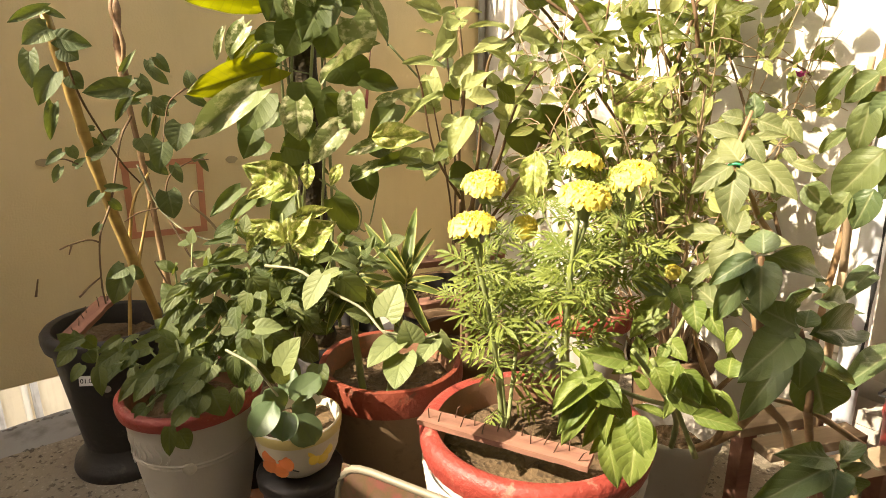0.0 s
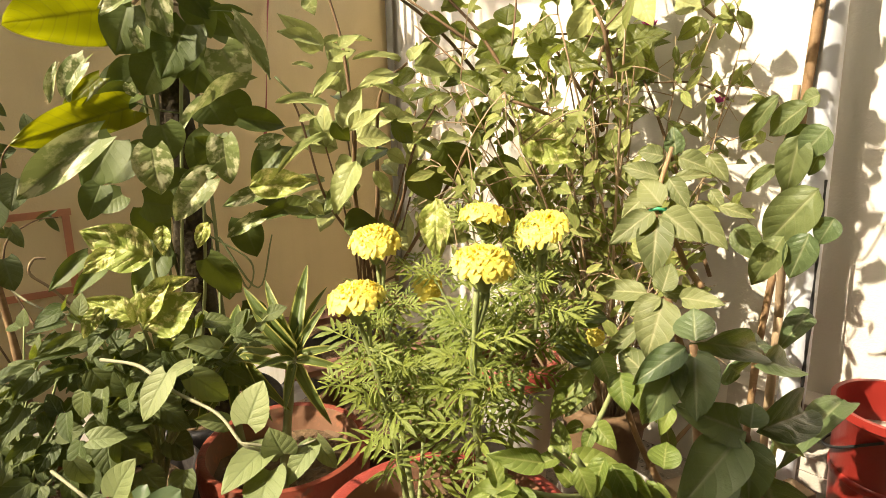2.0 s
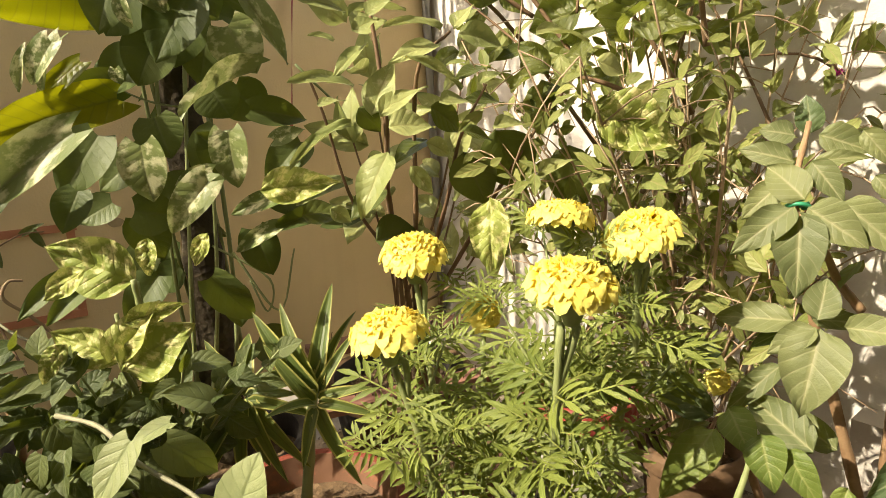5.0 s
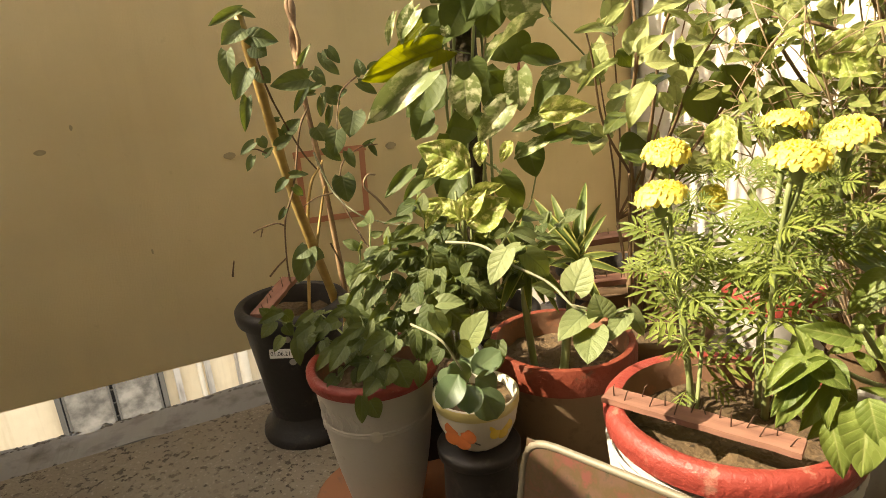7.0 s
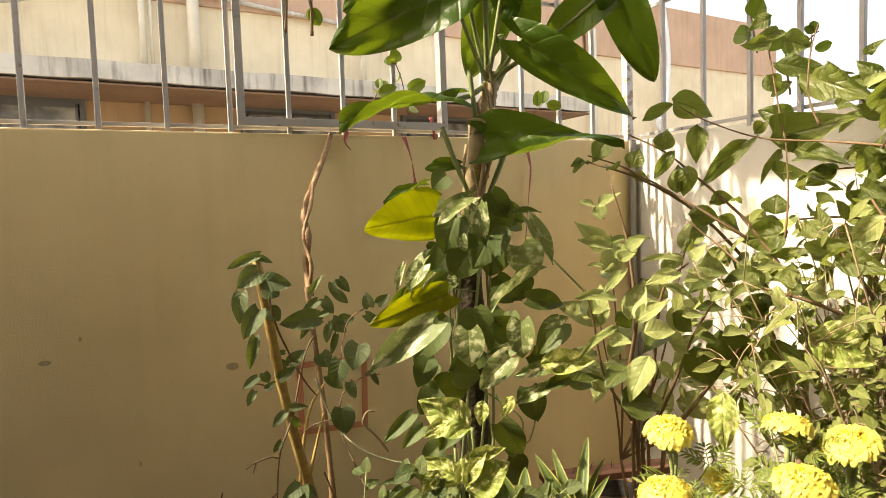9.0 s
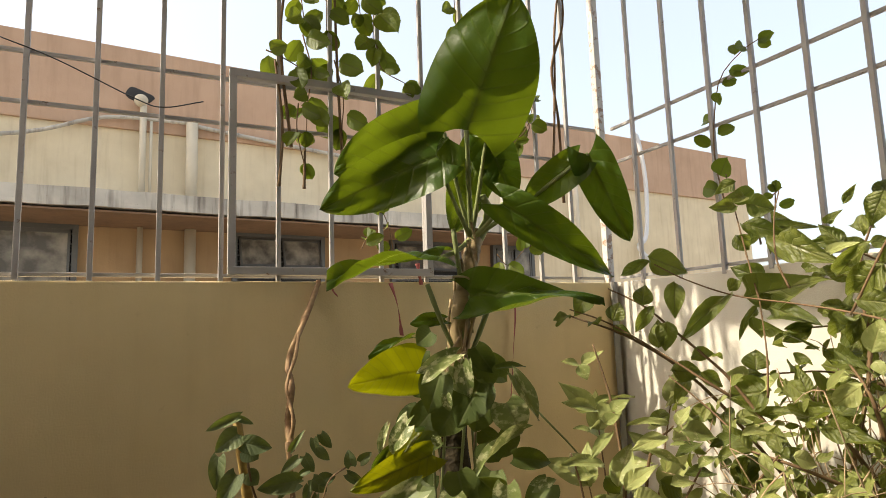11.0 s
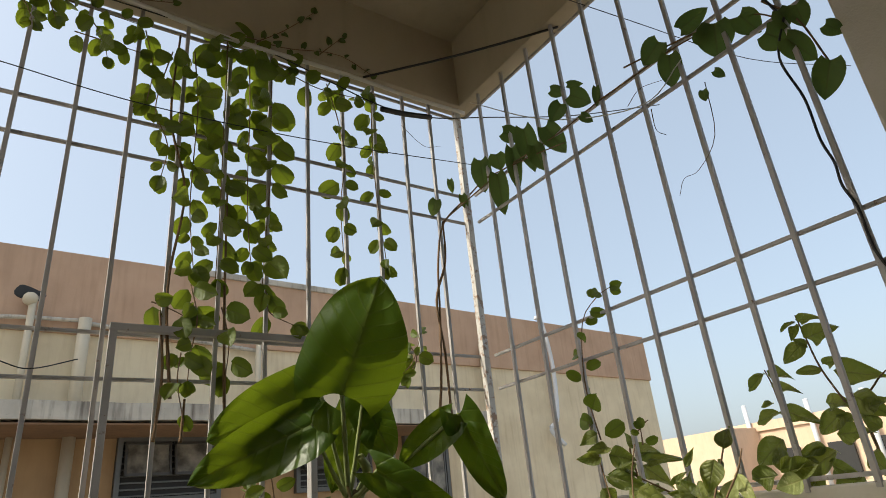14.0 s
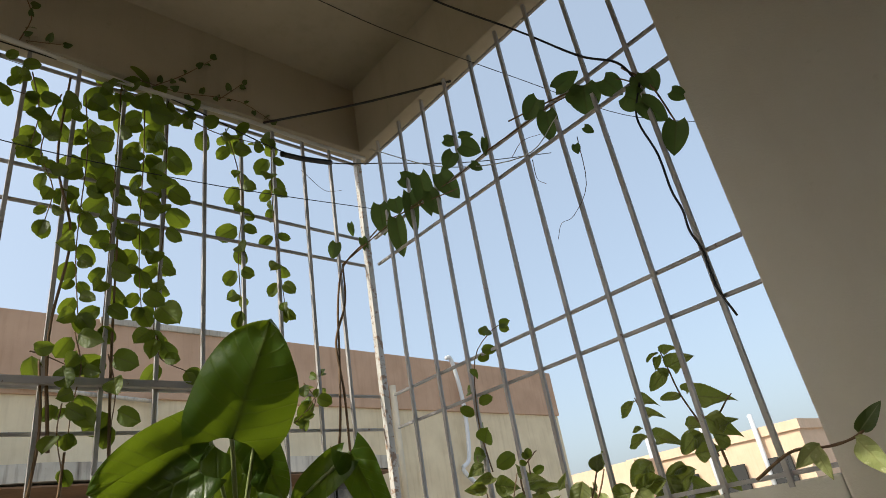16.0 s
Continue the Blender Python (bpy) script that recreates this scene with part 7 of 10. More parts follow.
shrub.stem([(0.869, 1.000, 0.435), (0.837, 0.940, 0.569), (0.806, 0.880, 0.742), (0.844, 0.860, 0.790)], 0.0042, 0.0016, 'stem')
shrub.stem([(0.883, 1.000, 0.433), (0.875, 0.920, 0.577), (0.852, 0.860, 0.665), (0.881, 0.840, 0.728)], 0.0036, 0.0016, 'stem')
shrub.stem([(0.844, 1.000, 0.483), (0.766, 0.980, 0.583), (0.717, 0.950, 0.700), (0.694, 0.940, 0.750)], 0.0030, 0.0014, 'stem')
shrub.stem([(0.814, 0.770, 0.585), (0.849, 0.770, 0.606), (0.886, 0.760, 0.628)], 0.0030, 0.0014, 'stem', M_STALK)
shrub.stem([(0.905, 0.980, 0.434), (0.923, 0.880, 0.577), (0.944, 0.820, 0.668), (0.983, 0.780, 0.739)], 0.0036, 0.0014, 'stem')
shrub.branch([(0.908, 1.106, 0.357), (0.914, 1.107, 0.518), (0.877, 1.088, 0.751)], 0.0030, 0.0014, 0.112, gap=0.034, start=0.42, lift=0.15, face=0.45)
shrub.branch([(0.908, 1.106, 0.357), (0.899, 1.109, 0.467), (0.816, 1.052, 0.660)], 0.0030, 0.0014, 0.112, gap=0.034, start=0.42, lift=0.15, face=0.45)
shrub.branch([(0.908, 1.106, 0.357), (0.985, 1.077, 0.538), (1.077, 1.091, 0.784)], 0.0030, 0.0014, 0.112, gap=0.034, start=0.42, lift=0.15, face=0.45)
shrub.branch([(0.908, 1.106, 0.357), (0.972, 1.075, 0.439), (1.027, 1.064, 0.588)], 0.0030, 0.0014, 0.112, gap=0.034, start=0.42, lift=0.15, face=0.45)
shrub.branch([(0.908, 1.106, 0.357), (1.008, 1.057, 0.414), (1.090, 1.021, 0.540)], 0.0030, 0.0014, 0.112, gap=0.034, start=0.42, lift=0.15, face=0.45)
shrub.lf((0.803, 0.758, 0.606), (0.779, 0.738, 0.527), w=0.85, face=0.65, roll=0, mesh=K_VARIEG[1])
shrub.lf((0.906, 0.696, 0.691), (0.953, 0.622, 0.657), w=1.0, face=0.58, roll=0, mesh=K_VARIEG[2])

# ---- fine twiggy bush by the white wall ----
twiggy = thing("twiggy_bush", "dense twiggy bush with masses of tiny pale green leaves", "plant")
rt = random.Random(31)
acc_t, acc_l, uv_l = ([], []), ([], []), []
leafv = [(0, 0, 0), (0.17, 0.22, 0.04), (0.23, 0.5, 0.05), (0.14, 0.8, 0.0), (0, 1, -0.12), (-0.14, 0.8, 0.0), (-0.23, 0.5, 0.05), (-0.17, 0.22, 0.04), (0, 0.5, 0)]
for k in range(40):
    base = Vector((1.20 + rt.uniform(-0.04, 0.04), 0.735 + rt.uniform(-0.04, 0.04), 0.11))
    a = rt.uniform(0, 6.28)
    rr = rt.uniform(0.05, 0.30)
    top = Vector((1.13 + rr * math.cos(a), 0.72 + rr * 1.05 * math.sin(a), rt.uniform(0.50, 0.90)))
    top.x = min(top.x, 1.40)
    mid = base.lerp(top, 0.45) + Vector((rt.uniform(-0.03, 0.03), rt.uniform(-0.03, 0.03), 0.04))
    ln = spline([base, mid, top], 9)
    join_lists(acc_t, *tube_lists(ln, 0.0038, 0.0012, 4))
    for j in range(3, 10):
        for q in range(2):
            tw = ln[j] + Vector([rt.gauss(0, 0.05) for _ in range(3)])
            tw2 = spline([ln[j], (ln[j] + tw) / 2 + Vector((0, 0, 0.01)), tw], 3)
            join_lists(acc_t, *tube_lists(tw2, 0.0012, 0.0007, 3))
            if j < 5:
                continue
            for s in range(3):
                b = ln[j].lerp(tw, rt.uniform(0.3, 1.05))
                d = Vector([rt.gauss(0, 1) for _ in range(3)]).normalized()
                m = leaf_matrix(b, b + d * rt.uniform(0.018, 0.045), rt.uniform(0.7, 1.2), rt.uniform(0.2, 0.7), rt.uniform(-40, 40))
                n0 = len(acc_l[0])
                acc_l[0].extend(m @ Vector(v) for v in leafv)
                acc_l[1].extend((n0 + q2, n0 + (q2 + 1) % 8, n0 + 8) for q2 in range(8))
                uv_l.extend([(0.5, 0), (0.85, 0.22), (1, 0.5), (0.8, 0.8), (0.5, 1), (0.2, 0.8), (0, 0.5), (0.15, 0.22), (0.5, 0.5)])
tagged(piece("twig_mass", from_lists("twig_mass", *acc_t, M_WOODY), twiggy), kind="stuff")
tagged(piece("foliage", from_lists("foliage", *acc_l, L_TWIGGY, True, uv_l), twiggy), kind="stuff")

# ---- plant with whorls of pale leaves ----
star = Plant("whorled_plant", "tall plant with whorls of pale dusty green pointed leaves", "plant", (0, 0, 0), K_STAR, M_STICK, 14)
star.stem([(1.020, 0.585, 0.055), (0.970, 0.500, 0.140), (0.939, 0.460, 0.215)], 0.0058, 0.0050, 'stem', M_STICK)
star.stem([(1.030, 0.580, 0.055), (0.990, 0.480, 0.160), (0.955, 0.415, 0.270)], 0.0066, 0.0060, 'stem', M_STICK)
star.stem([(0.955, 0.415, 0.270), (0.946, 0.452, 0.404), (0.924, 0.476, 0.511), (0.937, 0.503, 0.604), (0.996, 0.518, 0.673)], 0.006, 0.003)
star.lf((0.922, 0.492, 0.599), (0.882, 0.474, 0.540), w=1.16, face=0.8, roll=0, mesh=K_STAR[0])
star.lf((0.921, 0.497, 0.604), (0.873, 0.524, 0.574), w=0.92, face=0.7, roll=0, mesh=K_STAR[1])
star.lf((0.926, 0.487, 0.604), (0.914, 0.438, 0.582), w=1.13, face=0.7, roll=0, mesh=K_STAR[2])
star.lf((0.931, 0.492, 0.610), (0.935, 0.529, 0.643), w=1.43, face=0.6, roll=0, mesh=K_STAR[3])
star.lf((0.953, 0.497, 0.641), (0.944, 0.466, 0.610), w=1.11, face=0.7, roll=0, mesh=K_STAR[0])
star.lf((0.970, 0.518, 0.638), (0.945, 0.555, 0.655), w=1.03, face=0.6, roll=0, mesh=K_STAR[1])
star.lf((1.002, 0.511, 0.661), (1.010, 0.466, 0.649), w=1.07, face=0.6, roll=0, mesh=K_STAR[2])
star.lf((0.987, 0.509, 0.636), (0.997, 0.465, 0.648), w=0.66, face=0.5, roll=0, mesh=K_STAR[3])
star.lf((1.015, 0.478, 0.665), (1.013, 0.450, 0.634), w=1.05, face=0.7, roll=0, mesh=K_STAR[0])
star.lf((1.005, 0.533, 0.660), (0.986, 0.556, 0.669), w=1.58, face=0.6, roll=0, mesh=K_STAR[1])
star.lf((0.947, 0.468, 0.608), (0.933, 0.414, 0.574), w=0.90, face=0.7, roll=0, mesh=K_STAR[2])
star.lf((0.949, 0.431, 0.614), (0.951, 0.392, 0.609), w=0.83, face=0.6, roll=0, mesh=K_STAR[3])
star.lf((0.970, 0.452, 0.629), (0.964, 0.432, 0.608), w=1.06, face=0.7, roll=0, mesh=K_STAR[0])
star.lf((0.953, 0.521, 0.620), (0.921, 0.540, 0.594), w=1.14, face=0.7, roll=0, mesh=K_STAR[1])
star.lf((0.867, 0.469, 0.520), (0.849, 0.529, 0.518), w=0.79, face=0.65, roll=0, mesh=K_STAR[2])
star.lf((0.868, 0.452, 0.525), (0.884, 0.452, 0.558), w=1.56, face=0.8, roll=0, mesh=K_STAR[3])
star.lf((0.875, 0.434, 0.521), (0.867, 0.386, 0.529), w=1.00, face=0.65, roll=0, mesh=K_STAR[0])
star.lf((0.866, 0.452, 0.519), (0.839, 0.476, 0.502), w=1.07, face=0.6, roll=0, mesh=K_STAR[1])
star.lf((0.867, 0.449, 0.518), (0.821, 0.441, 0.467), w=1.25, face=0.8, roll=0, mesh=K_STAR[2])
star.lf((0.842, 0.437, 0.424), (0.849, 0.498, 0.455), w=1.11, face=0.7, roll=0, mesh=K_STAR[3])
star.lf((0.879, 0.479, 0.475), (0.836, 0.507, 0.438), w=0.65, face=0.6, roll=0, mesh=K_STAR[0])
star.lf((0.889, 0.463, 0.517), (0.900, 0.416, 0.523), w=0.68, face=0.5, roll=0, mesh=K_STAR[1])
star.lf((0.870, 0.429, 0.417), (0.864, 0.478, 0.443), w=0.82, face=0.6, roll=0, mesh=K_STAR[2])
# Shaded leaves of this plant, painted with the darker material.
star.lf((1.022, 0.525, 0.661), (1.021, 0.531, 0.698), w=1.52, face=0.8, roll=0, mesh=K_DARK[0])
star.lf((0.919, 0.552, 0.452), (0.880, 0.603, 0.459), w=0.81, face=0.6, roll=0, mesh=K_DARK[1])
star.lf((0.883, 0.540, 0.400), (0.861, 0.606, 0.437), w=0.89, face=0.7, roll=0, mesh=K_DARK[2])
star.lf((0.883, 0.471, 0.511), (0.862, 0.501, 0.493), w=0.90, face=0.6, roll=0, mesh=K_DARK[3])
star.stem([(0.965, 0.449, 0.507), (0.956, 0.468, 0.535), (0.948, 0.478, 0.562), (0.922, 0.492, 0.599)], 0.0045, 0.0030, 'stem', M_STICK)
star.lf((0.835, 0.512, 0.391), (0.790, 0.522, 0.381), w=0.9, face=0.5)
M_TIE = plain("green_tie", (0.03, 0.30, 0.14), 0.5)
tube("plant_tie", [(0.942, 0.497, 0.600), (0.937, 0.490, 0.603), (0.930, 0.496, 0.606), (0.930, 0.506, 0.603), (0.938, 0.508, 0.599), (0.948, 0.494, 0.604)], 0.0022, M_TIE, star.t, label="green plastic tie round the stem")
yb = thing("yellow_bud_flower", "small yellow flower half hidden among pale leaves", "flower")
YB = (0.830, 0.512, 0.464)

# ---- dark whorled plant close to the camera side ----
darkp = Plant("dark_whorled_plant", "plant with dark blue green pointed leaves in whorls, shaded", "plant", (0, 0, 0), K_DARK, M_STICK, 17)
darkp.stem([(1.330, 0.468, 0.915), (1.330, 0.474, 0.720), (1.330, 0.484, 0.519), (1.330, 0.499, 0.313), (1.330, 0.502, 0.202), (1.330, 0.505, -0.058)], 0.0075, 0.0065, 'stick', M_STICK, 7, 14)
darkp.lf((1.028, 0.353, 0.633), (1.012, 0.404, 0.559), w=1.20, face=0.75, roll=0, mesh=K_PALE[0])
darkp.lf((1.013, 0.379, 0.575), (0.997, 0.409, 0.509), w=0.94, face=0.75, roll=0, mesh=K_PALE[1])
darkp.lf((1.028, 0.443, 0.573), (1.016, 0.399, 0.542), w=1.18, face=0.75, roll=0, mesh=K_PALE[2])
darkp.lf((1.049, 0.408, 0.653), (1.043, 0.445, 0.618), w=0.85, face=0.7, roll=0, mesh=K_PALE[3])
darkp.lf((1.041, 0.411, 0.737), (1.042, 0.459, 0.677), w=0.67, face=0.7, roll=0, mesh=K_PALE[0])
darkp.lf((1.038, 0.378, 0.727), (1.035, 0.424, 0.691), w=1.13, face=0.65, roll=0, mesh=K_PALE[1])
darkp.lf((1.037, 0.383, 0.692), (1.029, 0.389, 0.621), w=1.00, face=0.75, roll=0, mesh=K_PALE[2])
darkp.lf((1.040, 0.368, 0.737), (1.036, 0.387, 0.730), w=2.54, face=0.6, roll=0, mesh=K_PALE[3])
darkp.lf((1.015, 0.353, 0.583), (1.003, 0.366, 0.527), w=1.32, face=0.8, roll=0, mesh=K_DARK[0])
darkp.lf((1.033, 0.353, 0.702), (1.026, 0.379, 0.667), w=1.69, face=0.75, roll=0, mesh=K_DARK[1])
darkp.lf((1.049, 0.373, 0.697), (1.042, 0.404, 0.683), w=1.43, face=0.6, roll=0, mesh=K_DARK[2])
darkp.lf((1.022, 0.332, 0.603), (1.014, 0.344, 0.571), w=1.87, face=0.75, roll=0, mesh=K_DARK[3])
darkp.lf((1.041, 0.360, 0.672), (1.037, 0.369, 0.645), w=1.45, face=0.8, roll=0, mesh=K_DARK[0])
star.stem([(0.939, 0.460, 0.215), (0.925, 0.499, 0.289), (0.923, 0.523, 0.349), (0.934, 0.538, 0.422)], 0.005, 0.003, 'stem', M_STICK, 6, 12)
darkp.lf((0.666, 0.320, 0.567), (0.679, 0.330, 0.589), w=2.37, face=0.6, roll=0, mesh=K_DARK[0])
darkp.lf((0.673, 0.320, 0.564), (0.792, 0.280, 0.529), w=0.40, face=0.7, roll=0, mesh=K_DARK[1])
darkp.lf((0.651, 0.320, 0.567), (0.616, 0.340, 0.546), w=0.90, face=0.7, roll=0, mesh=K_DARK[2])
darkp.lf((0.647, 0.320, 0.559), (0.625, 0.340, 0.500), w=0.88, face=0.8, roll=0, mesh=K_DARK[3])
darkp.lf((0.666, 0.320, 0.559), (0.633, 0.300, 0.526), w=1.49, face=0.9, roll=0, mesh=K_DARK[0])
darkp.lf((0.682, 0.285, 0.500), (0.632, 0.300, 0.530), w=1.03, face=0.7, roll=0, mesh=K_DARK[1])
darkp.lf((0.718, 0.285, 0.485), (0.834, 0.260, 0.477), w=0.64, face=0.8, roll=0, mesh=K_DARK[2])
darkp.lf((0.695, 0.285, 0.488), (0.668, 0.270, 0.451), w=1.71, face=0.9, roll=0, mesh=K_DARK[3])
darkp.lf((0.672, 0.285, 0.497), (0.602, 0.290, 0.475), w=1.19, face=0.85, roll=0, mesh=K_DARK[0])
darkp.lf((0.722, 0.280, 0.448), (0.748, 0.265, 0.374), w=1.38, face=0.95, roll=0, mesh=K_DARK[1])
darkp.lf((0.697, 0.285, 0.496), (0.712, 0.290, 0.512), w=2.07, face=0.6, roll=0, mesh=K_DARK[2])
darkp.lf((0.894, 0.330, 0.382), (1.006, 0.330, 0.278), w=0.60, face=0.9, roll=0, mesh=K_DARK[3])
darkp.lf((0.924, 0.360, 0.449), (1.024, 0.330, 0.423), w=0.76, face=0.6, roll=0, mesh=K_DARK[0])
darkp.lf((0.953, 0.380, 0.452), (1.017, 0.370, 0.449), w=0.89, face=0.6, roll=0, mesh=K_DARK[1])
darkp.lf((0.839, 0.360, 0.476), (0.860, 0.350, 0.456), w=2.41, face=0.8, roll=0, mesh=K_DARK[2])
darkp.lf((0.631, 0.220, 0.408), (0.551, 0.240, 0.401), w=0.78, face=0.75, roll=0, mesh=K_DARK[3])
darkp.lf((0.648, 0.220, 0.406), (0.701, 0.220, 0.411), w=0.75, face=0.8, roll=0, mesh=K_DARK[0])
darkp.lf((0.625, 0.220, 0.418), (0.577, 0.230, 0.439), w=0.86, face=0.7, roll=0, mesh=K_DARK[1])
darkp.lf((0.644, 0.220, 0.399), (0.615, 0.210, 0.388), w=1.71, face=0.9, roll=0, mesh=K_DARK[2])
darkp.lf((0.658, 0.220, 0.393), (0.715, 0.205, 0.351), w=0.97, face=0.8, roll=0, mesh=K_DARK[3])
darkp.lf((0.712, 0.230, 0.358), (0.724, 0.220, 0.329), w=1.98, face=0.85, roll=0, mesh=K_DARK[0])
darkp.lf((0.840, 0.260, 0.313), (0.908, 0.250, 0.279), w=0.92, face=0.7, roll=0, mesh=K_DARK[1])
darkp.lf((1.174, 0.330, 0.316), (0.999, 0.330, 0.338), w=0.48, face=0.7, roll=0, mesh=K_DARK[2])
darkp.lf((1.226, 0.400, 0.416), (1.132, 0.400, 0.407), w=0.88, face=0.7, roll=0, mesh=K_DARK[3])
# Dark material here paints the shade on this leaf.
darkp.lf((0.680, 0.290, 0.469), (0.628, 0.300, 0.415), w=0.86, face=0.9, roll=0, mesh=K_DARK[0])
darkp.stem([(0.830, 0.245, 0.050), (0.760, 0.235, 0.200), (0.708, 0.230, 0.320)], 0.0050, 0.0040, 'stem', M_STICK)
darkp.stem([(0.840, 0.250, 0.050), (0.780, 0.270, 0.220), (0.691, 0.270, 0.337)], 0.0056, 0.0050, 'stem', M_STICK)
darkp.stem([(0.838, 0.255, 0.050), (0.780, 0.275, 0.260), (0.729, 0.280, 0.395)], 0.0050, 0.0045, 'stem', M_STICK)
darkp.stem([(0.850, 0.250, 0.050), (0.900, 0.270, 0.160), (0.929, 0.280, 0.273)], 0.0050, 0.0045, 'stem', M_STICK)
darkp.stem([(1.200, 0.430, -0.057), (1.180, 0.425, 0.200), (1.160, 0.420, 0.424)], 0.0066, 0.0060, 'stem', M_WOODY)
darkp.stem([(0.691, 0.270, 0.337), (0.695, 0.285, 0.386), (0.671, 0.300, 0.422), (0.676, 0.315, 0.479), (0.664, 0.320, 0.564)], 0.0050, 0.0030, 'stem', M_STICK)
darkp.stem([(0.729, 0.280, 0.395), (0.733, 0.285, 0.437), (0.688, 0.285, 0.495)], 0.0045, 0.0028, 'stem', M_STICK)
darkp.stem([(0.929, 0.280, 0.273), (0.785, 0.300, 0.368), (0.678, 0.310, 0.418)], 0.0045, 0.0026, 'stem', M_STICK)
darkp.stem([(1.160, 0.420, 0.424), (1.103, 0.410, 0.568), (1.057, 0.400, 0.675), (1.061, 0.400, 0.748)], 0.0060, 0.0045, 'stem', M_WOODY)
darkp.stem([(0.708, 0.230, 0.320), (0.674, 0.225, 0.365), (0.640, 0.220, 0.408)], 0.0040, 0.0026, 'stem', M_STICK)

# ---- fresh green plant in the pale pot ----
fresh = Plant("fresh_leaf_plant", "low plant with large fresh green pointed leaves hanging over its pot", "plant", (0, 0, 0), K_FRESH, M_STEM, 19)
fresh.stem([(1.000, 0.585, 0.055), (0.900, 0.520, 0.190), (0.789, 0.465, 0.292)], 0.0050, 0.0042)
fresh.stem([(0.789, 0.465, 0.292), (0.715, 0.457, 0.369), (0.664, 0.449, 0.418)], 0.004, 0.003)
fresh.lf((0.809, 0.491, 0.455), (0.790, 0.464, 0.434), w=1.44, face=0.75, roll=0, mesh=K_FRESH[0])
fresh.lf((0.794, 0.494, 0.441), (0.738, 0.506, 0.402), w=0.91, face=0.75, roll=0, mesh=K_FRESH[1])
fresh.lf((0.809, 0.465, 0.442), (0.784, 0.443, 0.417), w=1.32, face=0.75, roll=0, mesh=K_FRESH[2])
fresh.lf((0.812, 0.448, 0.436), (0.792, 0.414, 0.414), w=1.11, face=0.75, roll=0, mesh=K_FRESH[3])
fresh.lf((0.720, 0.472, 0.369), (0.737, 0.497, 0.402), w=1.03, face=0.8, roll=0, mesh=K_FRESH[0])
fresh.lf((0.722, 0.466, 0.369), (0.735, 0.416, 0.379), w=1.18, face=0.65, roll=0, mesh=K_FRESH[1])
fresh.lf((0.762, 0.464, 0.398), (0.752, 0.435, 0.387), w=1.34, face=0.7, roll=0, mesh=K_FRESH[2])
fresh.lf((0.757, 0.463, 0.394), (0.735, 0.459, 0.378), w=1.20, face=0.7, roll=0, mesh=K_FRESH[3])
fresh.lf((0.755, 0.474, 0.396), (0.737, 0.487, 0.390), w=1.24, face=0.6, roll=0, mesh=K_FRESH[0])
fresh.lf((0.766, 0.385, 0.378), (0.788, 0.395, 0.399), w=1.96, face=0.8, roll=0, mesh=K_FRESH[1])
fresh.lf((0.719, 0.477, 0.371), (0.691, 0.494, 0.365), w=0.96, face=0.6, roll=0, mesh=K_FRESH[2])
fresh.lf((0.812, 0.403, 0.423), (0.788, 0.402, 0.402), w=1.11, face=0.8, roll=0, mesh=K_FRESH[3])
fresh.stem([(0.757, 0.462, 0.394), (0.781, 0.464, 0.411), (0.806, 0.468, 0.433)], 0.0030, 0.0022, 'stem')
fresh.stem([(0.727, 0.460, 0.358), (0.721, 0.467, 0.364), (0.720, 0.474, 0.376)], 0.0040, 0.0028, 'stem')
fresh.stem([(0.789, 0.465, 0.292), (0.694, 0.463, 0.342), (0.626, 0.465, 0.387)], 0.004, 0.003)
fresh.lf((0.656, 0.450, 0.406), (0.611, 0.476, 0.422), w=0.9, face=0.5)
fresh.lf((0.630, 0.464, 0.392), (0.560, 0.473, 0.377), w=0.9, face=0.6)
fresh.lf((0.632, 0.461, 0.387), (0.617, 0.425, 0.366), w=1.0, face=0.7)
fresh.lf((0.622, 0.464, 0.374), (0.564, 0.464, 0.328), w=0.7, face=0.7)
fresh.lf((0.636, 0.451, 0.368), (0.600, 0.438, 0.332), w=0.8, face=0.6)
fresh.lf((0.648, 0.423, 0.351), (0.603, 0.396, 0.294), w=1.25, face=0.85, roll=0)
fresh.lf((0.623, 0.444, 0.324), (0.606, 0.413, 0.275), w=0.9, face=0.7)
fresh.lf((0.699, 0.429, 0.364), (0.765, 0.371, 0.343), w=1.0, face=0.6)
fresh.lf((0.724, 0.418, 0.387), (0.719, 0.386, 0.360), w=1.2, face=0.7)
fresh.lf((0.704, 0.414, 0.406), (0.683, 0.418, 0.373), w=1.1, face=0.7)
fresh.lf((0.681, 0.429, 0.400), (0.678, 0.408, 0.373), w=1.3, face=0.7)
fresh.lf((0.774, 0.406, 0.349), (0.781, 0.377, 0.321), w=1.0, face=0.8)
fresh.lf((0.644, 0.493, 0.392), (0.618, 0.491, 0.371), w=0.9)
fresh.lf((0.655, 0.449, 0.332), (0.607, 0.450, 0.305), w=0.8)
fresh.lf((0.622, 0.496, 0.390), (0.604, 0.511, 0.397), w=0.6)
fresh.lf((0.615, 0.471, 0.389), (0.615, 0.481, 0.419), w=0.9, face=0.8)
fresh.lf((0.605, 0.465, 0.390), (0.619, 0.424, 0.370), w=1.0, face=0.75, roll=0)
fresh.lf((0.601, 0.468, 0.390), (0.561, 0.478, 0.376), w=0.75, face=0.6)
fresh.lf((0.611, 0.468, 0.373), (0.563, 0.465, 0.342), w=0.75, face=0.7)
fresh.lf((0.632, 0.459, 0.351), (0.597, 0.456, 0.309), w=0.6, face=0.7)
fresh.lf((0.639, 0.419, 0.357), (0.622, 0.393, 0.323), w=1.15, face=0.85, roll=0)
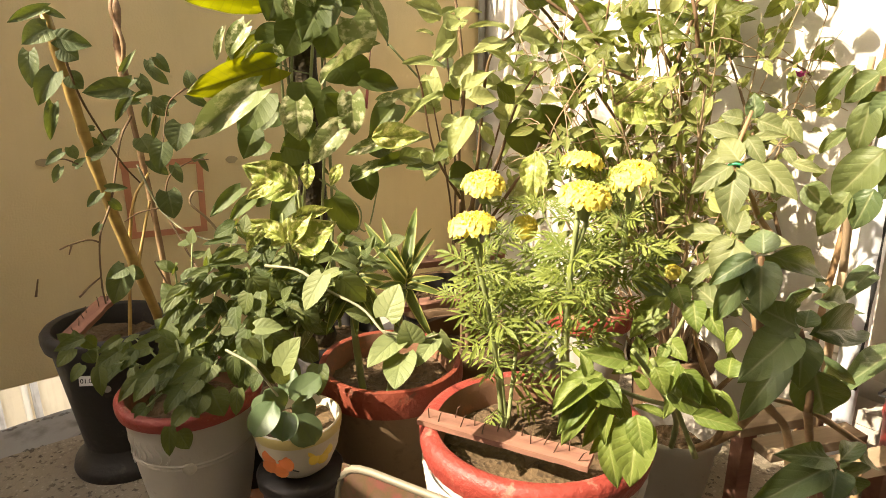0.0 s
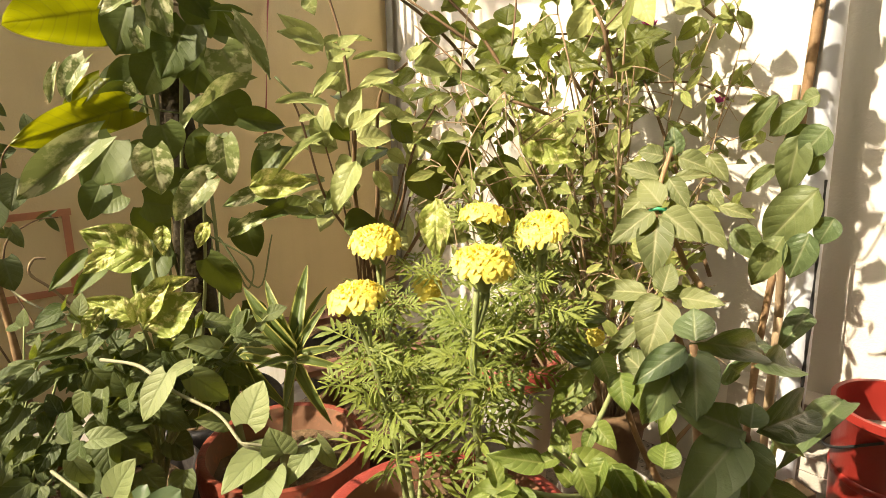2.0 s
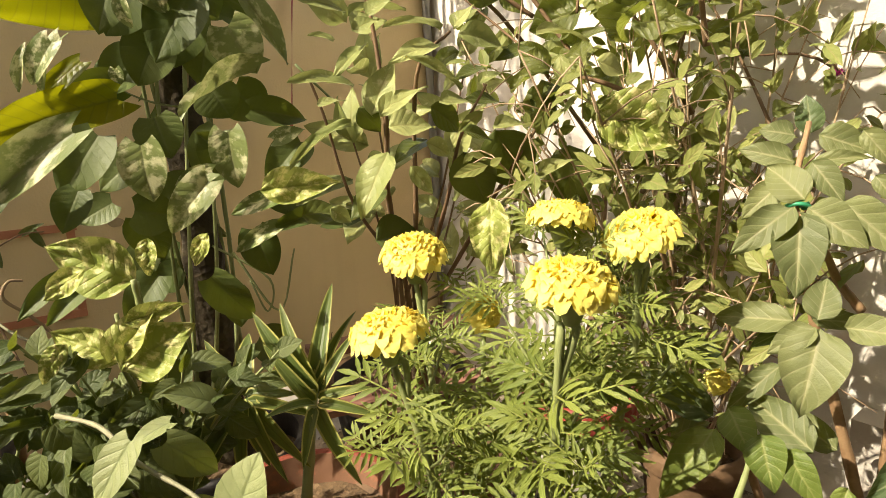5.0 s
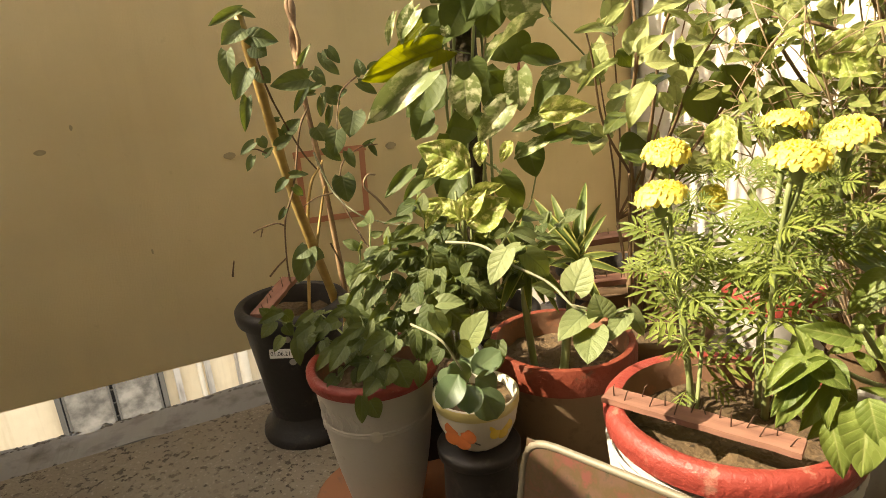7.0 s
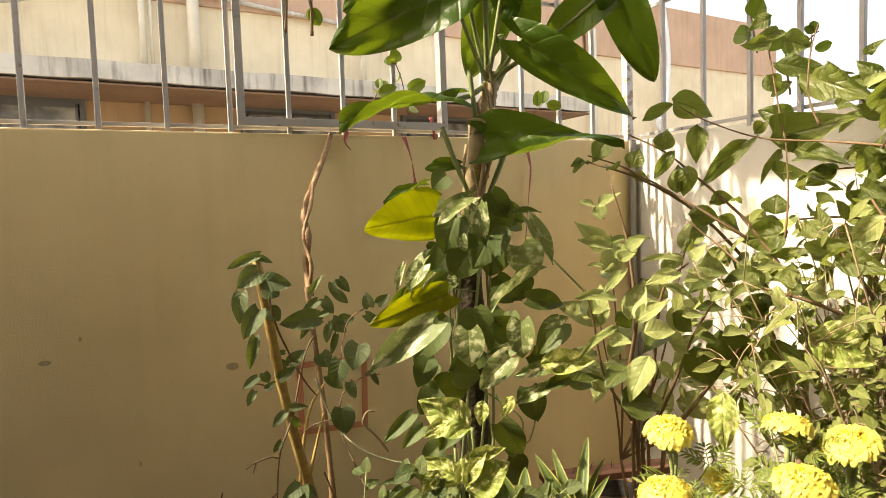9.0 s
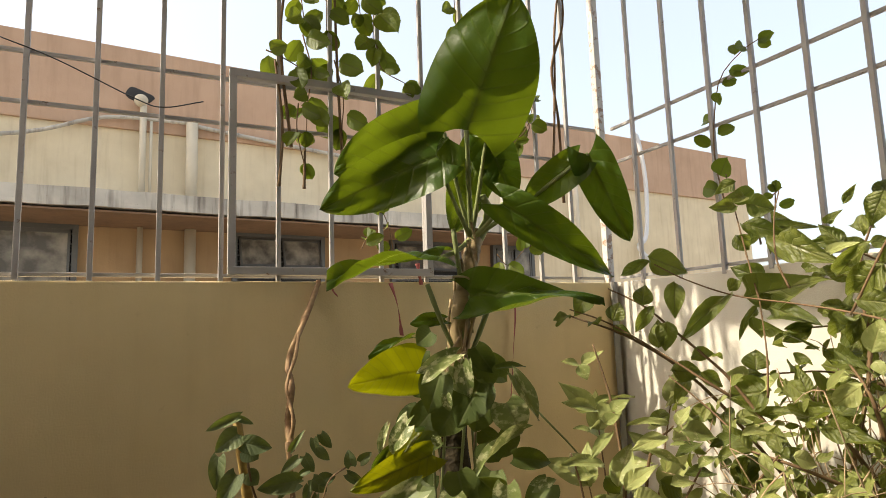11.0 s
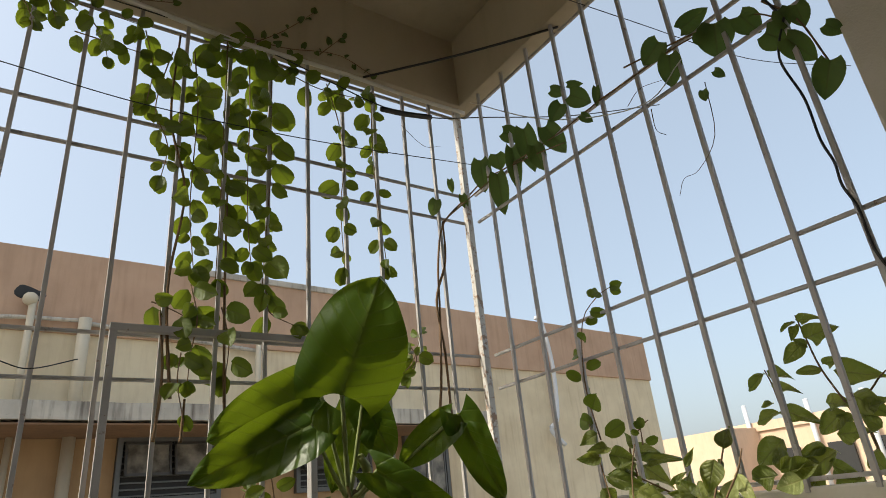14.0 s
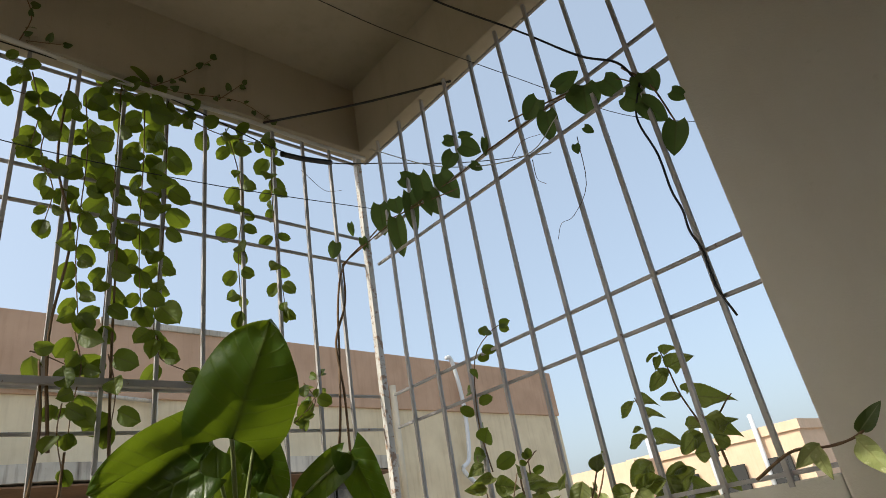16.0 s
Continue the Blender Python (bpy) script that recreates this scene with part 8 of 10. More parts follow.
fresh.lf((0.714, 0.420, 0.366), (0.684, 0.408, 0.345), w=0.9, face=0.8)
fresh.lf((0.739, 0.418, 0.375), (0.743, 0.381, 0.346), w=0.9, face=0.75)
fresh.lf((0.708, 0.391, 0.345), (0.728, 0.341, 0.346), w=0.75, face=0.7, roll=0)
fresh.lf((0.778, 0.396, 0.351), (0.776, 0.372, 0.314), w=0.8, face=0.8)
fresh.lf((0.698, 0.420, 0.333), (0.674, 0.442, 0.348), w=0.6, face=0.5)
fresh.lf((0.669, 0.472, 0.355), (0.668, 0.447, 0.314), w=0.9, face=0.8)
fresh.lf((0.719, 0.460, 0.344), (0.708, 0.475, 0.366), w=1.0)
fresh.lf((0.740, 0.450, 0.357), (0.743, 0.431, 0.345), w=1.0)
star.lf((0.921, 0.452, 0.298), (0.913, 0.458, 0.338), w=0.95, face=0.9, roll=0)
star.lf((0.870, 0.597, 0.438), (0.895, 0.547, 0.413), w=0.6, face=0.6)
star.lf((0.860, 0.570, 0.375), (0.888, 0.545, 0.395), w=0.9, face=0.7)
fresh.stem([(0.790, 0.424, 0.235), (0.734, 0.434, 0.337), (0.696, 0.444, 0.399)], 0.004, 0.003)
star.stem([(0.935, 0.488, 0.248), (0.917, 0.455, 0.298), (0.969, 0.450, 0.316)], 0.004, 0.003)

# ---- rosette in the painted bowl ----
rosette = Plant("rosette_plant", "small plant with thick round grey green leaves in a painted bowl", "plant", (0, 0, 0), K_ROUND, M_STEM, 23)
L_FLESHY = leaf_material("fleshy_leaf", (0.105, 0.165, 0.085), (0.20, 0.265, 0.15), (0.17, 0.22, 0.12), 0.4, veins=4, glow=0.2, vein_at=0.05, relief=0.06)
K_FLESHY = kinds("fleshy_leaf", L_FLESHY, "round", 0.95, n=10, m=4, droop=0.12, fold=0.12)
rosette.lf((0.382, 0.800, 0.290), (0.431, 0.800, 0.311), w=0.73, face=0.85, roll=0, mesh=K_FLESHY[0])
rosette.lf((0.371, 0.790, 0.284), (0.346, 0.790, 0.317), w=0.84, face=0.85, roll=0, mesh=K_FLESHY[1])
rosette.lf((0.352, 0.780, 0.305), (0.315, 0.760, 0.278), w=0.78, face=0.8, roll=0, mesh=K_FLESHY[2])
rosette.lf((0.368, 0.780, 0.285), (0.347, 0.750, 0.265), w=1.08, face=0.7, roll=0, mesh=K_FLESHY[3])
rosette.lf((0.382, 0.780, 0.275), (0.397, 0.760, 0.230), w=0.98, face=0.7, roll=0, mesh=K_FLESHY[0])
rosette.lf((0.382, 0.790, 0.286), (0.412, 0.780, 0.265), w=1.01, face=0.6, roll=0, mesh=K_FLESHY[1])
rosette.lf((0.355, 0.800, 0.304), (0.331, 0.790, 0.287), w=1.00, face=0.8, roll=0, mesh=K_FLESHY[2])
rosette.lf((0.380, 0.820, 0.287), (0.400, 0.820, 0.321), w=0.77, face=0.8, roll=0, mesh=K_FLESHY[3])

# ---- round leaved creeper on the north grille ----
creep = Plant("round_leaf_creeper", "creeper with round yellow green leaves hanging down the grille bars", "creeper", (0, 0, 0), K_CREEP, M_TWIG, 41)
creep.branch([(0.488, 1.655, 2.734), (0.492, 1.655, 2.459), (0.493, 1.655, 2.247), (0.495, 1.655, 2.031), (0.493, 1.655, 1.779)], 0.0022, 0.0014, 0.094, n=16, pairs=True, gap=0.057, start=0.02, spread=1.2, lift=-0.15, face=0.85, petiole=0.18, jitter=0.3)
creep.branch([(0.642, 1.655, 2.631), (0.643, 1.655, 2.400), (0.647, 1.655, 2.186), (0.637, 1.655, 1.984), (0.628, 1.655, 1.779)], 0.0022, 0.0014, 0.103, n=16, pairs=True, gap=0.069, start=0.02, spread=1.2, lift=-0.15, face=0.85, petiole=0.18, jitter=0.3)
creep.branch([(0.566, 1.655, 2.577), (0.573, 1.655, 2.355), (0.573, 1.655, 2.147), (0.579, 1.655, 1.973), (0.591, 1.655, 1.846)], 0.0022, 0.0014, 0.094, n=16, pairs=True, gap=0.061, start=0.02, spread=1.2, lift=-0.15, face=0.85, petiole=0.18, jitter=0.3)
creep.branch([(0.389, 1.655, 2.552), (0.411, 1.655, 2.345), (0.410, 1.655, 2.145), (0.411, 1.655, 1.977), (0.431, 1.655, 1.805)], 0.0022, 0.0014, 0.083, n=16, pairs=True, gap=0.061, start=0.02, spread=1.2, lift=-0.15, face=0.85, petiole=0.18, jitter=0.3)
creep.branch([(0.324, 1.655, 2.526), (0.300, 1.655, 2.390), (0.294, 1.655, 2.287), (0.335, 1.655, 2.182), (0.326, 1.655, 2.077)], 0.0022, 0.0014, 0.074, n=16, pairs=True, gap=0.061, start=0.02, spread=1.2, lift=-0.15, face=0.85, petiole=0.18, jitter=0.3)
creep.branch([(0.847, 1.655, 2.587), (0.890, 1.655, 2.432), (0.909, 1.655, 2.276), (0.889, 1.655, 2.095), (0.896, 1.655, 1.871)], 0.0022, 0.0014, 0.080, n=16, pairs=True, gap=0.078, start=0.02, spread=1.2, lift=-0.15, face=0.85, petiole=0.18, jitter=0.3)
creep.branch([(1.030, 1.655, 2.614), (1.024, 1.655, 2.449), (1.023, 1.655, 2.305), (1.032, 1.655, 2.125), (1.055, 1.655, 1.894)], 0.0022, 0.0014, 0.072, n=16, pairs=True, gap=0.090, start=0.02, spread=1.2, lift=-0.15, face=0.85, petiole=0.18, jitter=0.3)
creep.branch([(0.332, 1.655, 1.694), (0.371, 1.655, 1.682), (0.429, 1.655, 1.656)], 0.0022, 0.0014, 0.074, n=16, pairs=True, gap=0.061, start=0.02, spread=1.2, lift=-0.15, face=0.85, petiole=0.18, jitter=0.3)
creep.branch([(0.428, 1.655, 1.754), (0.451, 1.655, 1.658), (0.440, 1.655, 1.563), (0.437, 1.655, 1.487)], 0.0022, 0.0014, 0.074, n=16, pairs=True, gap=0.061, start=0.02, spread=1.2, lift=-0.15, face=0.85, petiole=0.18, jitter=0.3)
creep.branch([(0.514, 1.655, 1.697), (0.538, 1.655, 1.601), (0.534, 1.655, 1.505)], 0.0022, 0.0014, 0.080, n=16, pairs=True, gap=0.084, start=0.02, spread=1.2, lift=-0.15, face=0.85, petiole=0.18, jitter=0.3)
creep.branch([(0.638, 1.655, 1.762), (0.652, 1.655, 1.694), (0.722, 1.655, 1.662)], 0.0022, 0.0014, 0.080, n=16, pairs=True, gap=0.084, start=0.02, spread=1.2, lift=-0.15, face=0.85, petiole=0.18, jitter=0.3)
creep.branch([(0.416, 1.655, 1.561), (0.412, 1.655, 1.486), (0.430, 1.655, 1.399)], 0.0022, 0.0014, 0.065, n=16, pairs=True, gap=0.078, start=0.02, spread=1.2, lift=-0.15, face=0.85, petiole=0.18, jitter=0.3)
creep.branch([(0.241, 1.655, 2.578), (0.273, 1.655, 2.442), (0.266, 1.655, 2.317)], 0.0022, 0.0014, 0.074, n=16, pairs=True, gap=0.057, start=0.02, spread=1.2, lift=-0.15, face=0.85, petiole=0.18, jitter=0.3)
creep.branch([(0.057, 1.655, 2.497), (0.142, 1.655, 2.493), (0.232, 1.655, 2.488)], 0.0022, 0.0014, 0.074, n=16, pairs=True, gap=0.069, start=0.02, spread=1.2, lift=-0.15, face=0.85, petiole=0.18, jitter=0.3)
creep.branch([(0.420, 1.655, 2.611), (0.546, 1.655, 2.616), (0.701, 1.655, 2.606)], 0.0022, 0.0014, 0.078, n=16, pairs=True, gap=0.052, start=0.02, spread=1.2, lift=-0.15, face=0.85, petiole=0.18, jitter=0.3)
creep.branch([(1.107, 1.655, 1.640), (1.145, 1.655, 1.585), (1.112, 1.655, 1.527)], 0.0022, 0.0014, 0.072, n=16, pairs=True, gap=0.078, start=0.02, spread=1.2, lift=-0.15, face=0.85, petiole=0.18, jitter=0.3)
creep.branch([(0.701, 1.655, 2.582), (0.825, 1.655, 2.555), (1.003, 1.655, 2.567)], 0.0022, 0.0014, 0.069, n=16, pairs=True, gap=0.069, start=0.02, spread=1.2, lift=-0.15, face=0.85, petiole=0.18, jitter=0.3)
creep.stem([(0.397, 1.655, 1.440), (0.369, 1.655, 1.736), (0.393, 1.655, 2.037), (0.337, 1.655, 2.282), (0.342, 1.655, 2.601)], 0.0045, 0.0032, 'vine', M_TWIG, 6, 24)
creep.stem([(0.366, 1.655, 1.334), (0.374, 1.655, 1.495), (0.355, 1.655, 1.672)], 0.0045, 0.0032, 'vine', M_TWIG, 6, 24)
creep.stem([(0.537, 1.655, 1.356), (0.522, 1.655, 1.686), (0.513, 1.655, 2.082)], 0.0045, 0.0032, 'vine', M_TWIG, 6, 24)
creep.stem([(1.190, 1.655, 1.309), (1.230, 1.655, 1.480), (1.254, 1.655, 1.748), (1.267, 1.655, 1.940), (1.310, 1.655, 2.107), (1.449, 1.655, 2.257), (1.553, 1.655, 2.372)], 0.0045, 0.0032, 'vine', M_TWIG, 6, 24)
creep.stem([(0.430, 1.655, 1.332), (0.433, 1.655, 1.440)], 0.0045, 0.0032, 'vine', M_TWIG, 6, 24)
creep.branch([(-0.249, 1.655, 2.668), (-0.147, 1.655, 2.639), (-0.040, 1.655, 2.610), (0.068, 1.655, 2.601), (0.215, 1.655, 2.594)], 0.002, 0.0012, 0.07, n=14, gap=0.024, start=0.0, spread=1.2, lift=-0.3, face=0.85, petiole=0.18, jitter=0.3)
creep.branch([(-0.123, 1.655, 2.593), (-0.072, 1.655, 2.549), (-0.047, 1.655, 2.493)], 0.002, 0.0012, 0.06, n=14, gap=0.024, start=0.0, spread=1.2, lift=-0.3, face=0.85, petiole=0.18, jitter=0.3)
creep.branch([(0.090, 1.655, 2.564), (0.131, 1.655, 2.500), (0.148, 1.655, 2.439)], 0.002, 0.0012, 0.065, n=14, gap=0.024, start=0.0, spread=1.2, lift=-0.3, face=0.85, petiole=0.18, jitter=0.3)
creep.branch([(-0.022, 1.655, 2.595), (0.005, 1.655, 2.527)], 0.002, 0.0012, 0.06, n=14, gap=0.024, start=0.0, spread=1.2, lift=-0.3, face=0.85, petiole=0.18, jitter=0.3)
creep.branch([(0.680, 1.655, 1.135), (0.666, 1.655, 1.229), (0.650, 1.655, 1.275)], 0.002, 0.0012, 0.055, n=8, gap=0.03, start=0.1, face=0.8)
creep.branch([(0.584, 1.655, 1.180), (0.600, 1.655, 1.211)], 0.002, 0.0012, 0.055, n=8, gap=0.03, start=0.1, face=0.8)
creep.branch([(1.006, 1.655, 1.174), (1.044, 1.655, 1.141), (1.107, 1.655, 1.194)], 0.002, 0.0012, 0.055, n=8, gap=0.03, start=0.1, face=0.8)
creep.branch([(1.064, 1.655, 1.509), (1.130, 1.655, 1.571), (1.168, 1.655, 1.669)], 0.002, 0.0012, 0.055, n=8, gap=0.03, start=0.1, face=0.8)
creep.branch([(0.704, 1.655, 0.800), (0.719, 1.655, 0.740)], 0.002, 0.0012, 0.055, n=8, gap=0.03, start=0.1, face=0.8)

# ---- heart leaved vine on the east grille ----
hvine = Plant("heart_leaf_vine", "dark heart leaved vine creeping along the upper rails of the grille", "creeper", (0, 0, 0), K_HEARTV, M_TWIG, 43)
hvine.stem([(1.305, 1.650, 2.112), (1.400, 1.645, 2.200), (1.440, 1.588, 2.240), (1.445, 1.429, 2.252), (1.445, 1.246, 2.239), (1.445, 1.110, 2.233), (1.445, 0.960, 2.241)], 0.0030, 0.0020)
hvine.stem([(1.445, 1.528, 2.270), (1.445, 1.308, 2.230), (1.445, 1.121, 2.186)], 0.0030, 0.0020)
hvine.stem([(1.445, 0.843, 2.285), (1.445, 0.704, 2.253), (1.445, 0.562, 2.212), (1.445, 0.458, 2.163), (1.445, 0.405, 2.102)], 0.0030, 0.0020)
hvine.stem([(1.445, 0.432, 2.183), (1.445, 0.377, 2.080), (1.445, 0.351, 1.942)], 0.0030, 0.0020)
hvine.stem([(1.445, 0.960, 2.241), (1.445, 0.809, 2.235), (1.445, 0.675, 2.230), (1.445, 0.531, 2.203)], 0.0030, 0.0020)
hvine.lf((1.430, 1.539, 2.347), (1.471, 1.586, 2.236), w=0.82, face=0.85, roll=0, mesh=K_HEARTV[0])
hvine.lf((1.430, 1.444, 2.321), (1.457, 1.462, 2.267), w=1.36, face=0.85, roll=0, mesh=K_HEARTV[1])
hvine.lf((1.430, 1.454, 2.241), (1.482, 1.504, 2.102), w=0.54, face=0.9, roll=0, mesh=K_HEARTV[2])
hvine.lf((1.430, 1.355, 2.297), (1.483, 1.411, 2.160), w=0.50, face=0.9, roll=0, mesh=K_HEARTV[3])
hvine.lf((1.430, 1.390, 2.386), (1.496, 1.354, 2.354), w=1.05, face=0.8, roll=0, mesh=K_HEARTV[0])
hvine.lf((1.430, 1.283, 2.335), (1.498, 1.331, 2.197), w=0.61, face=0.9, roll=0, mesh=K_HEARTV[1])
hvine.lf((1.430, 1.246, 2.243), (1.475, 1.265, 2.164), w=0.82, face=0.85, roll=0, mesh=K_HEARTV[2])
hvine.lf((1.430, 1.179, 2.280), (1.504, 1.177, 2.191), w=0.89, face=0.85, roll=0, mesh=K_HEARTV[3])
hvine.lf((1.430, 1.095, 2.317), (1.423, 1.147, 2.274), w=1.15, face=0.85, roll=0, mesh=K_HEARTV[0])
hvine.lf((1.430, 1.051, 2.323), (1.487, 1.017, 2.288), w=1.15, face=0.8, roll=0, mesh=K_HEARTV[1])
hvine.lf((1.430, 1.127, 2.394), (1.472, 1.098, 2.375), w=0.92, face=0.8, roll=0, mesh=K_HEARTV[2])
hvine.lf((1.430, 1.024, 2.226), (1.463, 1.008, 2.200), w=0.95, face=0.8, roll=0, mesh=K_HEARTV[3])
hvine.lf((1.430, 1.052, 2.364), (1.465, 1.016, 2.356), w=0.68, face=0.8, roll=0, mesh=K_HEARTV[0])
hvine.lf((1.430, 0.944, 2.280), (1.450, 0.974, 2.230), w=0.53, face=0.8, roll=0, mesh=K_HEARTV[1])
hvine.lf((1.430, 0.706, 2.269), (1.426, 0.770, 2.230), w=1.06, face=0.85, roll=0, mesh=K_HEARTV[2])
hvine.lf((1.430, 0.688, 2.208), (1.466, 0.726, 2.134), w=0.96, face=0.9, roll=0, mesh=K_HEARTV[3])
hvine.lf((1.430, 0.637, 2.257), (1.450, 0.559, 2.277), w=0.84, face=0.85, roll=0, mesh=K_HEARTV[0])
hvine.lf((1.430, 0.548, 2.203), (1.468, 0.585, 2.132), w=1.33, face=0.9, roll=0, mesh=K_HEARTV[1])
hvine.lf((1.430, 0.589, 2.214), (1.463, 0.582, 2.176), w=1.35, face=0.85, roll=0, mesh=K_HEARTV[2])
hvine.lf((1.430, 0.485, 2.176), (1.474, 0.468, 2.126), w=1.27, face=0.85, roll=0, mesh=K_HEARTV[3])
hvine.lf((1.430, 0.444, 2.088), (1.470, 0.413, 2.046), w=1.38, face=0.85, roll=0, mesh=K_HEARTV[0])
hvine.lf((1.430, 0.408, 2.042), (1.481, 0.381, 1.977), w=0.85, face=0.85, roll=0, mesh=K_HEARTV[1])
hvine.lf((1.430, 0.343, 1.930), (1.454, 0.390, 1.863), w=0.87, face=0.9, roll=0, mesh=K_HEARTV[2])
hvine.lf((1.430, 0.327, 2.015), (1.454, 0.307, 1.986), w=1.17, face=0.85, roll=0, mesh=K_HEARTV[3])
hvine.lf((1.430, 0.364, 2.105), (1.460, 0.372, 2.059), w=1.12, face=0.85, roll=0, mesh=K_HEARTV[0])
hvine.lf((1.430, 0.400, 2.120), (1.457, 0.402, 2.082), w=1.12, face=0.85, roll=0, mesh=K_HEARTV[1])
hvine.lf((1.430, 0.585, 2.079), (1.450, 0.572, 2.058), w=0.89, face=0.8, roll=0, mesh=K_HEARTV[2])
hvine.lf((1.430, 0.628, 2.047), (1.443, 0.636, 2.022), w=1.16, face=0.85, roll=0, mesh=K_HEARTV[3])
hvine.lf((1.349, 1.640, 2.296), (1.369, 1.658, 2.247), w=0.64, face=0.85, roll=0, mesh=K_HEARTV[0])
hvine.lf((1.275, 1.640, 2.191), (1.272, 1.676, 2.136), w=0.97, face=0.85, roll=0, mesh=K_HEARTV[1])
hvine.lf((1.401, 1.640, 2.240), (1.428, 1.654, 2.185), w=0.66, face=0.85, roll=0, mesh=K_HEARTV[2])
hvine.stem([(1.263, 1.655, 1.345), (1.260, 1.655, 1.611), (1.245, 1.655, 1.793), (1.299, 1.655, 1.951), (1.305, 1.655, 2.112)], 0.005, 0.004, 'vine', M_TWIG, 6, 24)
hvine.stem([(1.445, 0.624, 2.076), (1.445, 0.640, 1.923), (1.445, 0.706, 1.857), (1.445, 0.752, 1.855), (1.445, 0.777, 1.816)], 0.0013, 0.0008, 'tendril', M_TWIG, 4, 16)
hvine.stem([(1.445, 0.792, 2.101), (1.445, 0.793, 2.033), (1.445, 0.767, 1.999)], 0.0013, 0.0008, 'tendril', M_TWIG, 4, 16)
hvine.stem([(1.445, 0.863, 2.157), (1.445, 0.810, 2.184), (1.445, 0.732, 2.161)], 0.0013, 0.0008, 'tendril', M_TWIG, 4, 16)
hvine.stem([(1.154, 1.655, 2.498), (1.252, 1.655, 2.432), (1.335, 1.655, 2.454)], 0.0013, 0.0008, 'tendril', M_TWIG, 4, 16)

# ---- sprigs climbing the east grille ----
W_LEAF = kinds("wavy_leaf", L_BUSH, "ovate", 0.62, n=10, m=4, wave=0.17, crumple=0.09, droop=0.4)
sprig = Plant("climbing_sprig", "thin sprig with small oval leaves twining up the grille bars", "creeper", (0, 0, 0), K_CREEP, M_TWIG, 47)
sprig.branch([(1.445, 1.203, 1.257), (1.445, 1.223, 1.382), (1.445, 1.216, 1.493), (1.445, 1.185, 1.604), (1.445, 1.113, 1.651), (1.445, 1.065, 1.661)], 0.0025, 0.0012, 0.058, n=14, gap=0.04, start=0.0, pairs=False, face=0.8)
sprig.branch([(1.445, 1.063, 1.225), (1.445, 1.060, 1.265)], 0.0025, 0.0012, 0.04, n=14, gap=0.03, start=0.0, pairs=False, face=0.8)
sprig.stem([(1.550, 0.579, 1.170), (1.550, 0.586, 1.220), (1.550, 0.621, 1.324), (1.550, 0.632, 1.396), (1.550, 0.640, 1.456)], 0.0032, 0.0014)
sprig.stem([(1.550, 0.734, 1.165), (1.550, 0.732, 1.217), (1.550, 0.739, 1.308), (1.550, 0.748, 1.353)], 0.0032, 0.0014)
sprig.stem([(1.550, 0.564, 1.144), (1.550, 0.565, 1.229), (1.550, 0.525, 1.277), (1.550, 0.500, 1.296)], 0.0032, 0.0014)
sprig.stem([(1.550, 1.189, 1.156), (1.550, 1.194, 1.238), (1.550, 1.131, 1.287), (1.550, 1.113, 1.296)], 0.0032, 0.0014)
sprig.lf((1.550, 0.638, 1.441), (1.530, 0.581, 1.436), 0.8, 0.55, mesh=W_LEAF[0])
sprig.lf((1.550, 0.645, 1.442), (1.530, 0.673, 1.434), 0.8, 0.55, mesh=W_LEAF[2])
sprig.lf((1.550, 0.644, 1.435), (1.530, 0.656, 1.407), 1.03, 0.55, mesh=W_LEAF[1])
sprig.lf((1.550, 0.631, 1.399), (1.530, 0.570, 1.406), 1.38, 0.55, mesh=W_LEAF[1])
sprig.lf((1.550, 0.640, 1.391), (1.530, 0.690, 1.357), 1.03, 0.55, mesh=W_LEAF[2])
sprig.lf((1.550, 0.634, 1.379), (1.530, 0.646, 1.402), 1.03, 0.55, mesh=W_LEAF[0])
sprig.lf((1.550, 0.621, 1.323), (1.530, 0.669, 1.333), 0.8, 0.55, mesh=W_LEAF[2])
sprig.lf((1.550, 0.612, 1.335), (1.530, 0.572, 1.335), 1.03, 0.55, mesh=W_LEAF[0])
sprig.lf((1.550, 0.595, 1.315), (1.530, 0.506, 1.291), 0.86, 0.55, mesh=W_LEAF[2])
sprig.lf((1.550, 0.750, 1.346), (1.530, 0.794, 1.317), 0.8, 0.55, mesh=W_LEAF[0])
sprig.lf((1.550, 0.742, 1.347), (1.530, 0.689, 1.332), 0.8, 0.55, mesh=W_LEAF[2])
sprig.lf((1.550, 0.739, 1.308), (1.530, 0.678, 1.294), 0.8, 0.55, mesh=W_LEAF[0])
sprig.lf((1.550, 0.749, 1.276), (1.530, 0.768, 1.275), 1.03, 0.55, mesh=W_LEAF[0])
sprig.lf((1.550, 0.738, 1.251), (1.530, 0.794, 1.246), 0.92, 0.55, mesh=W_LEAF[0])
sprig.lf((1.550, 0.728, 1.251), (1.530, 0.656, 1.222), 0.92, 0.55, mesh=W_LEAF[0])
sprig.lf((1.550, 0.752, 1.193), (1.530, 0.822, 1.145), 1.15, 0.55, mesh=W_LEAF[2])
sprig.lf((1.550, 0.665, 1.166), (1.530, 0.719, 1.162), 1.15, 0.55, mesh=W_LEAF[3])
sprig.lf((1.550, 0.603, 1.232), (1.530, 0.661, 1.197), 1.15, 0.55, mesh=W_LEAF[2])
sprig.lf((1.550, 0.632, 1.252), (1.530, 0.580, 1.245), 1.38, 0.55, mesh=W_LEAF[0])
sprig.lf((1.550, 0.580, 1.263), (1.530, 0.520, 1.213), 1.26, 0.55, mesh=W_LEAF[3])
sprig.lf((1.550, 0.631, 1.186), (1.530, 0.567, 1.191), 1.15, 0.55, mesh=W_LEAF[2])
